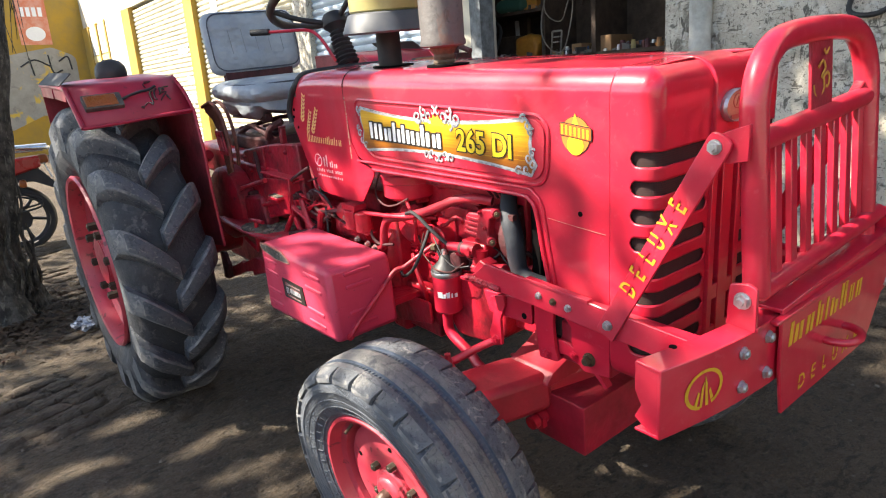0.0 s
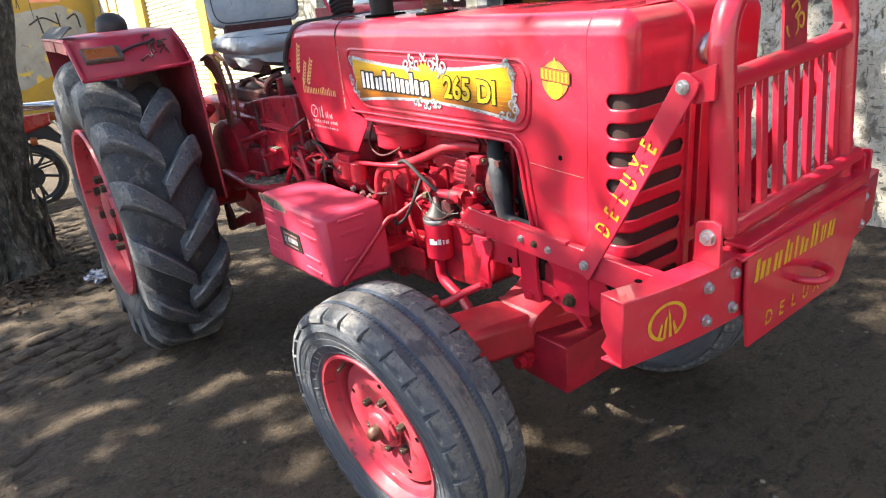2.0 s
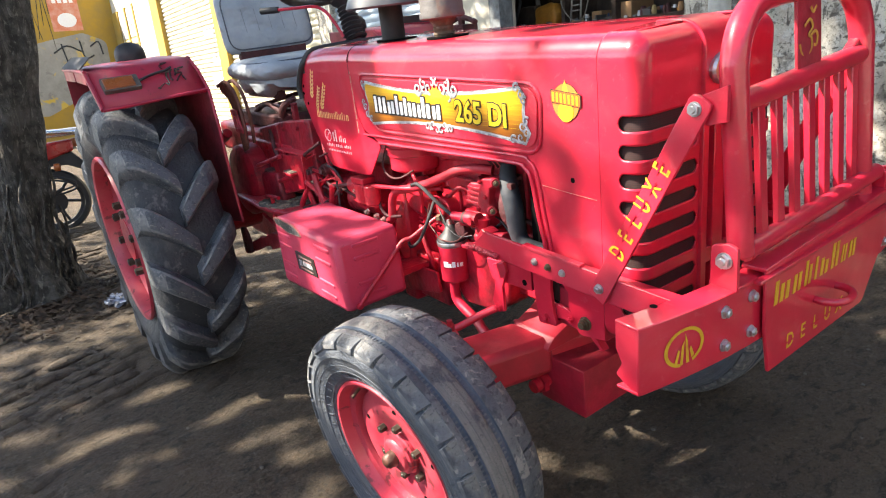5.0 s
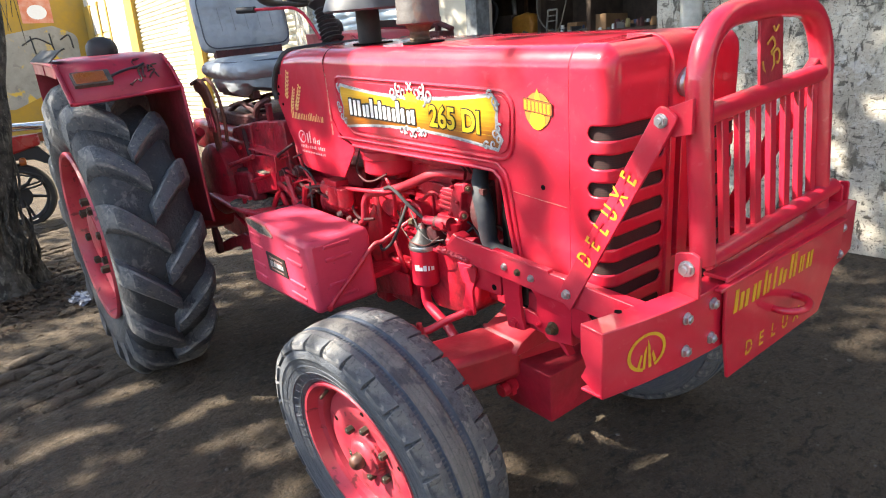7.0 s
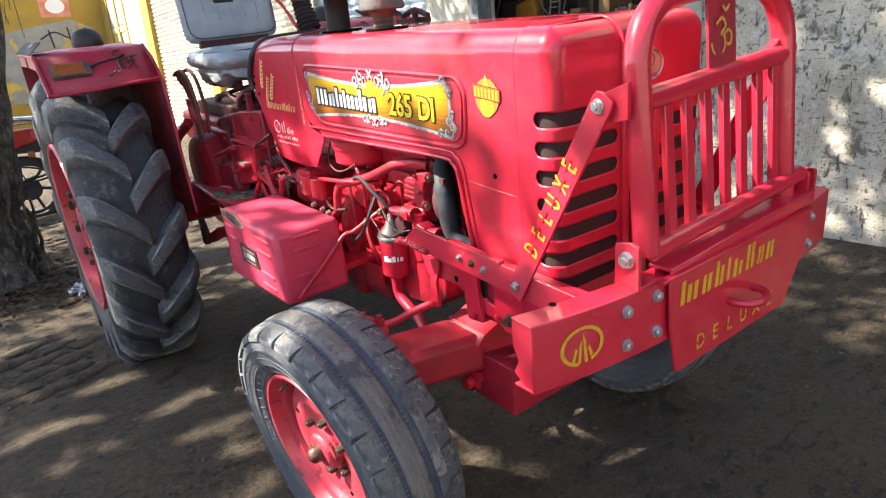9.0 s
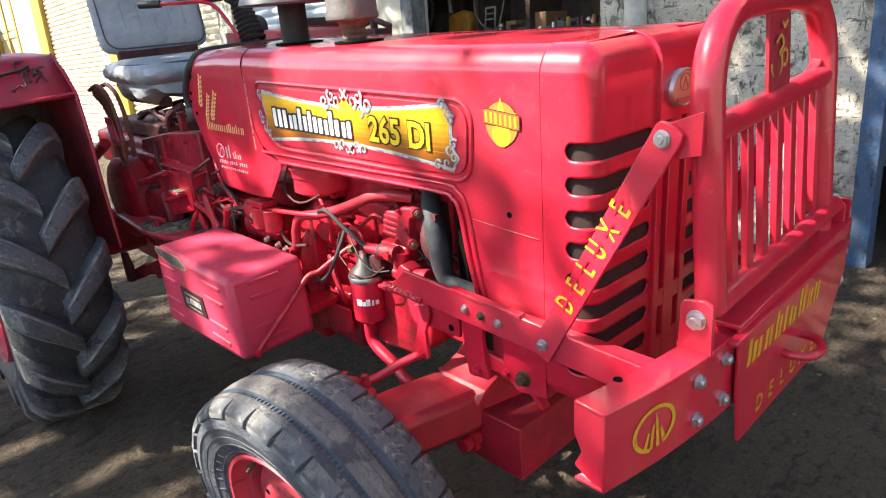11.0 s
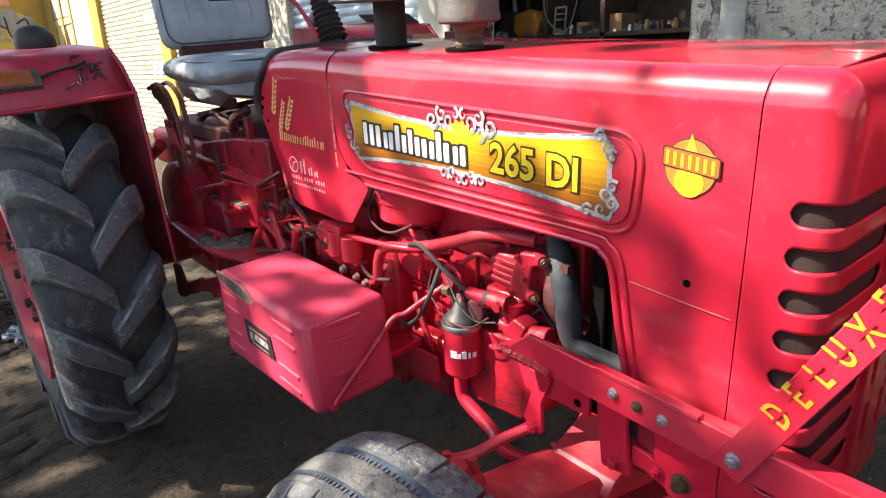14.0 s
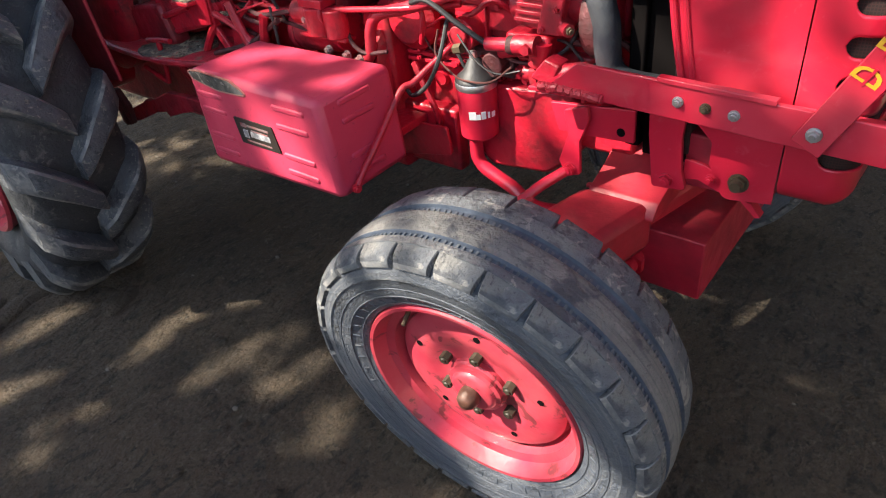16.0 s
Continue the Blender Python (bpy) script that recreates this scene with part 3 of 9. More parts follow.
def front_wheel(m, parent):
    """Local z points outward along the axle."""
    f, R, w = 0.222, 0.350, 0.175
    rim = join(lathe([(f, 0.062), (f - 0.003, 0.07), (f - 0.01, 0.069), (f - 0.016, 0.05), (f - 0.02, 0.04), (f - 0.036, 0.034), (f - 0.04, 0.012), (f - 0.044, 0.004), (f - 0.06, 0.002), (f - 0.06, -0.03), (f - 0.02, -0.045), (f, -0.065), (f + 0.003, -0.06), (f - 0.05, -0.02), (f - 0.03, 0.0), (f - 0.012, 0.03)], m, 64, True),
               lathe([(f - 0.056, -0.004), (f - 0.05, 0.012), (f - 0.05, 0.02), (f - 0.056, 0.026), (0.15, 0.0305), (0.12, 0.0325), (0.1, 0.0305), (0.09, 0.025), (0.062, 0.023), (0.0, 0.023), (0.0, 0.006), (0.09, 0.006), (f - 0.062, 0.01)], m, 56, True),
               lathe([(0.06, 0.02), (0.06, 0.032), (0.055, 0.036), (0.055, 0.043), (0.047, 0.046), (0.044, 0.052), (0.038, 0.055), (0.0, 0.056)], m, 36))
    wheel = part("front_wheel", rim, RIM, parent, "red painted pressed steel rim")
    part("hub_cap", lathe([(0.021, 0.05), (0.021, 0.066), (0.018, 0.078), (0.01, 0.085), (0.0, 0.0865)], m, 24), CAPRUST, wheel, "bare rusty grease cap")
    for i in range(6):
        a = 2 * math.pi * (i + 0.4) / 6
        p = m @ Vector((0.077 * math.cos(a), 0.077 * math.sin(a), 0.023))
        part("nut", hex_bolt(p, m.to_3x3() @ Vector((0, 0, 1)), 0.0125, 0.02, False), NUT, wheel)
    for i in range(5):
        a = 2 * math.pi * (i + 0.15) / 5
        q = m @ Vector((0.132 * math.cos(a), 0.132 * math.sin(a), 0.0305))
        part("disc_hole", cyl(q, q + (m.to_3x3() @ Vector((0, 0, 1))) * 0.0026, 0.0065, seg=12), HOLE, wheel)
    v0 = m @ Vector((-0.122, 0.148, 0.03))
    part("valve", cyl(v0, v0 + (m.to_3x3() @ Vector((0.2, -0.3, 1))).normalized() * 0.035, 0.005, 0.004, 10), RUST, wheel)
    half_ = [(R + 0.003, 0.0), (R + 0.002, 0.016), (R + 0.0005, 0.026), (R - 0.002, 0.0275), (R - 0.007, 0.0285), (R - 0.007, 0.0375), (R - 0.0015, 0.0388), (R - 0.0005, 0.041), (R - 0.001, 0.0555), (R - 0.006, 0.0565), (R - 0.013, 0.062), (R - 0.019, 0.072), (R - 0.027, 0.08), (R - 0.036, 0.0855), (R - 0.05, 0.0885), (f + 0.075, 0.089), (f + 0.072, 0.0868), (f + 0.05, 0.0855), (f + 0.035, 0.0815), (f + 0.02, 0.075), (f + 0.008, 0.069), (f + 0.002, 0.066), (f, 0.06)]

    def inner(z):
        return z + 0.036 * max(0.0, min(1.0, (z - 0.026) / 0.06))
    prof = [(r, -inner(z)) for r, z in half_[:0:-1]] + half_
    tyre = part("front_tyre", lathe(prof, m, 96, True), SIDEWALL, parent, "worn ribbed front tyre, dusty grey")
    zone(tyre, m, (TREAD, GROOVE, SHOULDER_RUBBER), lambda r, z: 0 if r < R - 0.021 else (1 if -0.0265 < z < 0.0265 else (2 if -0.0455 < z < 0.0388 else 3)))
    for sd in (-1, 1):
        blk = part("tread_block", shoulder_block(R, sd, inner), SHOULDER_RUBBER, tyre)
        blk.data.materials.append(LUG_EDGE)
        ring_of("tread_block", blk, m, 27, 0.25 * sd)
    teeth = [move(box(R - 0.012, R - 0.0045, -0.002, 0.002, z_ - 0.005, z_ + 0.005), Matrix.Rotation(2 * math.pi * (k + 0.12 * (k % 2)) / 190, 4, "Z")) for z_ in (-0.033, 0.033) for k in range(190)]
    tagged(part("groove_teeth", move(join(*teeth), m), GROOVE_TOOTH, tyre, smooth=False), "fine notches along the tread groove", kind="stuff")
    turned(tyre, m)
    turned(wheel, m)
    ribs = [move(box(f + 0.016, f + 0.029, -0.0006, 0.0006, -0.0012, 0.0008), Matrix.Rotation(2 * math.pi * k / 44, 4, "Z") @ Matrix.Translation((f + 0.021, 0, 0.0765)) @ Matrix.Rotation(radians(-27), 4, "Y") @ Matrix.Translation((-f - 0.021, 0, 0))) for k in range(44)]
    tagged(part("bead_ribs", move(join(*ribs), m), GROOVE_TOOTH, tyre, smooth=False), "short raised lines round the bead", kind="stuff")
    for rr, zz in ((f + 0.012, 0.0715), (f + 0.034, 0.0815), (f + 0.054, 0.0858)):
        part("sidewall_ring", move(tube([(rr * math.cos(q), rr * math.sin(q), zz) for q in (2 * math.pi * k / 64 for k in range(64))], 0.0012, 6, 0, True), m), SIDEWALL, tyre)
    return wheel


FW = Matrix.Translation((0.011, 0.033, 0.323)) @ Matrix.Rotation(0.08, 4, "Z") @ Matrix.Rotation(radians(90) + 0.094, 4, "X")
front_wheel(FW @ Matrix.Translation((0, 0, -0.065)), tractor)
FWL = Matrix.Translation((0.011 - 0.05, 2 * YC - 0.033, 0.323)) @ Matrix.Rotation(0.08, 4, "Z") @ Matrix.Rotation(radians(-90) - 0.094, 4, "X")
front_wheel(FWL @ Matrix.Translation((0, 0, -0.065)), tractor)


# ---- sheet metal: hood, cowl, nose ----
MESH = mat("wire_screen", (0.012, 0.007, 0.006), 0.8, var=0.5, scale=60, dark=(0.03, 0.015, 0.012))


def woven(m, pitch, wire):
    """Crossing wires over the dark ground of a screen."""
    nt = m.node_tree
    b = nt.nodes["Principled BSDF"]
    tc = next(n for n in nt.nodes if n.type == "TEX_COORD")
    sep = nt.nodes.new("ShaderNodeSeparateXYZ")
    nt.links.new(tc.outputs["Object"], sep.inputs[0])

    def op(kind, a, v):
        n = nt.nodes.new("ShaderNodeMath")
        n.operation = kind
        nt.links.new(a, n.inputs[0])
        if isinstance(v, float):
            n.inputs[1].default_value = v
        elif v is not None:
            nt.links.new(v, n.inputs[1])
        return n.outputs[0]
    k = 2 * math.pi / pitch
    u = op("SINE", op("MULTIPLY", op("ADD", sep.outputs["X"], sep.outputs["Y"]), k), None)
    v = op("SINE", op("MULTIPLY", sep.outputs["Z"], k), None)
    f = op("GREATER_THAN", op("MAXIMUM", u, v), 0.55)
    mx = nt.nodes.new("ShaderNodeMix")
    mx.data_type = "RGBA"
    nt.links.new(f, mx.inputs["Factor"])
    nt.links.new(b.inputs["Base Color"].links[0].from_socket, mx.inputs["A"])
    mx.inputs["B"].default_value = (*wire, 1)
    nt.links.new(mx.outputs["Result"], b.inputs["Base Color"])


woven(MESH, 0.0044, (0.04, 0.015, 0.013))
CHIP = mat("chipped_primer", (0.5, 0.34, 0.24), 0.8, var=0.9, scale=90, dark=(0.42, 0.03, 0.05))
YPAINT = mat("yellow_stencil_paint", (0.58, 0.335, 0.016), 0.6, var=0.8, scale=35, dark=(0.42, 0.15, 0.02), bump=0.1, lo=0.5, hi=0.75)
WHITE = mat("white_print", (0.82, 0.82, 0.8), 0.45, var=0.3, scale=40, dark=(0.62, 0.62, 0.6))
INK = mat("black_print", (0.02, 0.015, 0.012), 0.5)
YLIGHT = mat("bright_yellow_print", (0.78, 0.55, 0.02), 0.4)
SILVER = mat("silver_print", (0.2, 0.205, 0.22), 0.4, metal=0.2, var=0.8, scale=70, dark=(0.6, 0.6, 0.62), lo=0.42, hi=0.6)


def side_plate(outline, y=0.44, t=0.004, r=0.0):
    return slab(rounded(outline, r) if r else outline, "y", y, y + t)


hood_side = rounded([(-0.642, HZ - 0.085), (0.352, HZ - 0.085), (0.352, 0.612), (0.275, 0.60), (0.246, 0.66), (0.246, 0.70), (0.2, 0.745), (0.188, 0.79), (0.153, 0.975), (0.1, 0.993), (-0.515, 0.984), (-0.6, 1.02), (-0.625, 1.06)],
                    [0, 0, 0, 0.02, 0.01, 0.01, 0.01, 0.01, 0.035, 0.03, 0.01, 0, 0])
SHOULDER = [(0.44, HZ - 0.085)] + hood_section()[1:]
top = shell(-0.642, 0.352, SHOULDER)
hood = part("hood", join(top, both(side_plate(hood_side))), RED, tractor, "glossy red engine hood with faint dents")
# rolled lower edge and the beads that frame the side panel
lip = [(-0.515, 0.437, 0.985), (-0.2, 0.437, 0.99), (0.09, 0.437, 0.994), (0.133, 0.437, 0.985), (0.152, 0.437, 0.96), (0.169, 0.437, 0.87), (0.187, 0.437, 0.79)]
pair("hood_lip", tube(lip, 0.0055, 8, 5), RED, hood)
bead = [(-0.6, 0.438, 1.004), (-0.2, 0.438, 1.008), (0.1, 0.438, 1.012), (0.146, 0.438, 1.003), (0.169, 0.438, 0.975), (0.187, 0.438, 0.88), (0.205, 0.438, 0.79)]
pair("hood_bead", tube(bead, 0.004, 8, 5), RED, hood)
panel = rounded([(-0.59, 1.192), (0.198, 1.178), (0.186, 1.022), (-0.525, 1.022)], [0.03, 0.05, 0.05, 0.07], 8)


def frame_of(outline, axis, at, r, seg=8):
    pts = [{"y": (u, at, v), "x": (at, u, v), "z": (u, v, at)}[axis] for u, v in outline]
    return tube(pts, r, seg, 0, closed=True)


pair("panel_bead", frame_of(panel, "y", 0.439, 0.0045), RED, hood)
inner = [(u * 0.975 - 0.005, 1.105 + (v - 1.105) * 0.87) for u, v in panel]
pair("side_panel", slab(inner, "y", 0.4365, 0.4395), RED, hood, bevel=0.0015)
# panel joint with its highlight put in as a pale thread
part("joint_highlight", tube([(0.186, 0.437, 0.952), (0.26, 0.4365, 0.947), (0.345, 0.437, 0.942)], 0.0006, 6, 2), CHIP, hood, "thin panel joint, pale for its highlight")
part("hole", cyl((0.277, 0.4392, 0.975), (0.277, 0.45, 0.975), 0.006, seg=14), HOLE, hood)
part("top_seam", shell(-0.644, -0.638, [(y - 0.0012 if i < 3 else y, z + 0.0012) for i, (y, z) in enumerate(hood_section()[1:])]), HOLE, hood)
for x_, y_, r_ in ((-0.545, 0.57, 0.062), (-0.272, 0.56, 0.058)):
    part("hood_opening", cyl((x_, y_, HZ + 0.0015), (x_, y_, HZ + 0.0065), r_, seg=36), HOLE, hood, "dark cut-out round a pipe")
rnd = random.Random(41)
for k in range(16):
    z_, h_ = 1.2 - 0.012 * k - 0.004 * rnd.random(), 0.004 + 0.012 * rnd.random()
    part("hood_edge_wear", side_plate([(-0.6415, z_), (-0.637 + 0.003 * rnd.random(), z_ - 0.001), (-0.638 + 0.003 * rnd.random(), z_ - h_), (-0.6415, z_ - h_ - 0.001)], 0.4392, 0.0015), CHIP, hood, "chipped paint along the joint")

cowl_side = rounded([(-0.962, HZ - 0.085), (-0.646, HZ - 0.085), (-0.63, 1.06), (-0.59, 1.0), (-0.512, 0.975), (-0.6, 0.872), (-0.66, 0.865), (-0.872, 0.87), (-0.95, 0.976), (-1.01, 1.09), (-1.015, 1.13), (-0.985, 1.19)],
                    [0.0, 0, 0, 0, 0.01, 0.02, 0.02, 0.05, 0.03, 0.03, 0.02, 0.03])
cowl_top = bmesh.new()
half = SHOULDER
full = half + [(2 * YC - y, z) for y, z in half[-2::-1]]
rows = []
for x_, dz in ((-0.646, 0.0), (-0.8, 0.0), (-0.9, -0.004), (-0.96, -0.014)):
    rows.append([cowl_top.verts.new((x_ + (0.0 if i not in (0, len(full) - 1) else 0.0), y, z + dz * (0 if i in (0, len(full) - 1) else 1))) for i, (y, z) in enumerate(full)])
for a, b in zip(rows, rows[1:]):
    for k in range(len(full) - 1):
        cowl_top.faces.new((a[k], a[k + 1], b[k + 1], b[k]))
cowl = part("cowl", join(cowl_top, both(side_plate(cowl_side))), RED, tractor, "red dashboard cowl with printed decals and chipped edge")
trim_line = [(-1.012, 0.437, 1.1), (-1.016, 0.435, 1.14), (-0.985, 0.436, 1.195), (-0.958, 0.44, 1.225), (-0.952, 0.47, 1.258), (-0.95, 0.53, 1.266), (-0.95, YC, 1.268), (-0.95, 0.83, 1.266), (-0.952, 0.89, 1.258), (-0.958, 0.92, 1.225), (-0.985, 0.924, 1.195), (-1.016, 0.925, 1.14), (-1.012, 0.923, 1.1)]
part("edge_trim", tube(trim_line, 0.011, 10, 5), BLACK, cowl, "black rubber edge trim, torn at the corner")
part("dash_panel", slab(rounded([(0.45, 0.95), (0.91, 0.95), (0.91, 1.25), (0.45, 1.25)], 0.05), "x", -0.955, -0.945), BLACK, cowl, "dark instrument panel")
for x_, z_ in ((-0.99, 1.145), (-0.998, 1.12), (-0.975, 1.085)):
    part("rivet", cyl((x_, 0.4395, z_), (x_, 0.4375, z_), 0.006, 0.004, 12), HOLE, cowl)

# nose: half of its plan from the side seam round to the middle band, as points with their outward normals
NX = 0.455
SLOTS = [1.120 - 0.0565 * i for i in range(8)]


def nose_line(r=0.036, step=0.0025):
    pts = []
    n = int((NX - r - 0.3548) / step)
    pts += [(0.3548 + (NX - r - 0.3548) * i / n, 0.44, 0.0, -1.0) for i in range(n)]
    for k in range(41):
        a = math.pi / 2 * k / 40
        pts.append((NX - r + r * math.sin(a), 0.44 + r - r * math.cos(a), math.sin(a), -math.cos(a)))
    n = int((0.624 - 0.44 - r) / step)
    pts += [(NX + 0.004 * i / n, 0.44 + r + (0.624 - 0.44 - r) * i / n, 1.0, 0.0) for i in range(1, n + 1)]
    return pts


def nose_wall():
    line = nose_line()
    s = [0.0]
    for a, b in zip(line, line[1:]):
        s.append(s[-1] + math.hypot(b[0] - a[0], b[1] - a[1]))
    s0, s1, h = 0.047, s[-1] - 0.01, 0.0145
    bm = bmesh.new()

    def gap(v):
        q = min(v - s0, s1 - v)
        return 0.0 if q <= 0 else h * math.sqrt(max(0.0, 1 - (1 - min(q, h) / h) ** 2))

    def ring(d, z):
        return [bm.verts.new((x - nx * d, y - ny * d, z)) for x, y, nx, ny in line]
    cols = []
    for (x, y, nx, ny), v in zip(line, s):
        g = gap(v)
        ends = [HZ - 0.048]
        for top_ in SLOTS:
            ends += [top_ - h + g, top_ - h - g]
        ends.append(0.665)
        zs = []
        for hi_, lo_ in zip(ends[::2], ends[1::2]):
            zs += [hi_, hi_ - 0.005, lo_ + 0.005, lo_]
        cols.append([bm.verts.new((x, y, z)) for z in zs])
    for a, b in zip(cols, cols[1:]):
        for k in range(len(a) - 1):
            if k % 4 < 3:
                bm.faces.new((a[k], a[k + 1], b[k + 1], b[k]))
    for edge, z0, sg in ((0, HZ - 0.048, 1), (-1, 0.665, -1)):
        prev = [c[edge] for c in cols]
        rad = 0.048 if sg > 0 else 0.05
        for k in range(1, 8):
            a = math.pi / 2 * k / 7
            cur = ring(min(rad * (1 - math.cos(a)), 0.0355), z0 + sg * rad * math.sin(a))
            for i in range(len(cur) - 1):
                bm.faces.new((prev[i], prev[i + 1], cur[i + 1], cur[i]))
            prev = cur
        if sg > 0:
            mid = [bm.verts.new((min(v.co.x, NX - 0.037), 0.624, HZ + 0.003)) for v in prev]
            for i in range(len(prev) - 1):
                if abs(mid[i].co.x - mid[i + 1].co.x) > 1e-5:
                    bm.faces.new((prev[i], prev[i + 1], mid[i + 1], mid[i]))
    bmesh.ops.remove_doubles(bm, verts=bm.verts, dist=1e-5)
    return bm


nw = both(nose_wall())
nose = part("nose", nw, RED, tractor, "red rounded radiator nose with wrap-round louvres")
md = nose.modifiers.new("thickness", "SOLIDIFY")
md.thickness, md.offset = 0.004, 0
# raised middle band over the top and down the front, with long upright slots
band = [(0.3548, HZ + 0.008)] + [(0.41 + 0.06 * math.sin(math.pi / 2 * k / 6), HZ + 0.008 - 0.06 + 0.06 * math.cos(math.pi / 2 * k / 6)) for k in range(7)] + [(0.47, 1.125)]
band_in = [(min(x, 0.3548 + (x - 0.3548) * 0.8), z - 0.03 if z > 1.2 else z) for x, z in band]
part("middle_band", slab(band + band_in[::-1], "y", 0.62, 0.74), RED, nose, "raised centre strip of the nose", bevel=0.003)
for y0, y1 in ((0.62, 0.640), (0.660, 0.700), (0.720, 0.740)):
    part("grille_bar", box(0.446, 0.47, y0, y1, 0.62, 1.127), RED, nose, bevel=0.002)
for z0, z1 in ((0.62, 0.70), (0.765, 0.80)):
    part("grille_bar", box(0.446, 0.4685, 0.638, 0.722, z0, z1), RED, nose, bevel=0.002)
part("screen", slab(rounded([(0.362, 0.447), (0.455, 0.447), (0.455, 0.913), (0.362, 0.913)], [0.002, 0.036, 0.036, 0.002]), "z", 0.66, 1.15), MESH, nose, "brown wire mesh behind the louvres")
badge = part("badge", move(lathe([(0.052, 0.0), (0.054, 0.008), (0.05, 0.014), (0.047, 0.012), (0.047, 0.0)], Matrix.Identity(4), 40, closed=True), Matrix.Translation((0.47, YC, 1.178)) @ Matrix.Rotation(radians(90), 4, "Y") @ Matrix.Diagonal((0.62, 0.92, 1, 1))), STEEL, nose, "oval badge with a chrome rim")
BADGE = mat("tan_enamel", (0.5, 0.33, 0.19), 0.4, var=0.6, scale=70, dark=(0.36, 0.2, 0.12))
part("badge_face", move(lathe([(0.048, 0.0), (0.048, 0.009), (0.03, 0.0115), (0.0, 0.012)], Matrix.Identity(4), 36), Matrix.Translation((0.47, YC, 1.178)) @ Matrix.Rotation(radians(90), 4, "Y") @ Matrix.Diagonal((0.62, 0.92, 1, 1))), BADGE, badge, "tan enamel face")
GOLD = mat("worn_relief", (0.4, 0.12, 0.08), 0.5)
rel = [frame_of([(YC + 0.019 * math.cos(a), 1.187 + 0.014 * math.sin(a)) for a in (2 * math.pi * k / 24 for k in range(24))], "x", 0.4815, 0.0016, 6), tube([(0.482, YC - 0.008, 1.178), (0.482, YC, 1.196)], 0.0015, 6, 1), tube([(0.482, YC + 0.008, 1.178), (0.482, YC, 1.196)], 0.0015, 6, 1), box(0.481, 0.483, YC - 0.026, YC + 0.026, 1.153, 1.161)]
part("badge_relief", join(*rel), GOLD, badge)

# ---- decals on the hood ----


def text_bm(body, size, extrude=0.0006, bold=0.0):
    cu = bpy.data.curves.new("text", "FONT")
    cu.body, cu.size, cu.extrude, cu.offset, cu.align_x, cu.align_y = body, size, extrude, bold, "CENTER", "CENTER"
    cu.resolution_u = 3
    ob = bpy.data.objects.new("text", cu)
    scene.collection.objects.link(ob)
    bpy.context.view_layer.update()
    me = bpy.data.meshes.new_from_object(ob.evaluated_get(bpy.context.evaluated_depsgraph_get()))
    bm = bmesh.new()
    bm.from_mesh(me)
    bpy.data.objects.remove(ob)
    bpy.data.meshes.remove(me)
    return bm


FACE = Matrix.Rotation(radians(90), 4, "X")   # lays flat work upright, facing -y


def on_side(bm, x, y, z, turn=0.0, sx=1.0, sz=1.0):
    return move(bm, Matrix.Translation((x, y, z)) @ Matrix.Rotation(radians(-turn), 4, "Y") @ FACE @ Matrix.Diagonal((sx, sz, 1, 1)))


def emblem_outline(grow=0.0):
    pts = []
    a, b = -0.548, 0.132
    for k in range(17):
        s = k / 16
        c = (2 * s - 1) ** 2
        pts.append((a + (b - a) * s, 1.142 + 0.022 * c + grow))
    pts += [(b + 0.008 + grow, 1.155), (b + 0.012 + grow * 0.6, 1.138), (b + 0.006 + grow, 1.118), (b + 0.008 + grow, 1.09), (b + 0.022 + grow, 1.068)]
    for k in range(17):
        s = 1 - k / 16
        c = (2 * s - 1) ** 2
        pts.append((a + 0.018 + (b + 0.012 - a - 0.018) * s, 1.068 - 0.02 * c - grow))
    pts += [(a + 0.004 - grow, 1.07), (a + 0.012 - grow * 0.6, 1.1), (a + 0.004 - grow, 1.13)]
    return pts


def gradient_mat(name, z0, z1, stops):
    m = bpy.data.materials.new(name)
    m.use_nodes = True
    nt = m.node_tree
    b = nt.nodes["Principled BSDF"]
    b.inputs["Roughness"].default_value = 0.32
    tc = nt.nodes.new("ShaderNodeTexCoord")
    sep = nt.nodes.new("ShaderNodeSeparateXYZ")
    nt.links.new(tc.outputs["Object"], sep.inputs[0])
    mr = nt.nodes.new("ShaderNodeMapRange")
    mr.inputs["From Min"].default_value, mr.inputs["From Max"].default_value = z0, z1
    nt.links.new(sep.outputs["Z"], mr.inputs["Value"])
    cr = nt.nodes.new("ShaderNodeValToRGB")
    els = cr.color_ramp.elements
    els[0].position, els[0].color = stops[0][0], (*stops[0][1], 1)
    els[1].position, els[1].color = stops[-1][0], (*stops[-1][1], 1)
    for p, c in stops[1:-1]:
        e = els.new(p)
        e.color = (*c, 1)
    nt.links.new(mr.outputs["Result"], cr.inputs["Fac"])
    ns = nt.nodes.new("ShaderNodeTexNoise")
    mp = nt.nodes.new("ShaderNodeMapping")
    mp.inputs["Scale"].default_value = (6, 6, 260)
    nt.links.new(tc.outputs["Object"], mp.inputs["Vector"])
    nt.links.new(mp.outputs["Vector"], ns.inputs["Vector"])
    ns.inputs["Scale"].default_value = 1.0
    mx = nt.nodes.new("ShaderNodeMix")
    mx.data_type, mx.blend_type = "RGBA", "SOFT_LIGHT"
    mx.inputs["Factor"].default_value = 0.55
    nt.links.new(cr.outputs["Color"], mx.inputs["A"])
    nt.links.new(ns.outputs["Fac"], mx.inputs["B"])
    nt.links.new(mx.outputs["Result"], b.inputs["Base Color"])
    return m


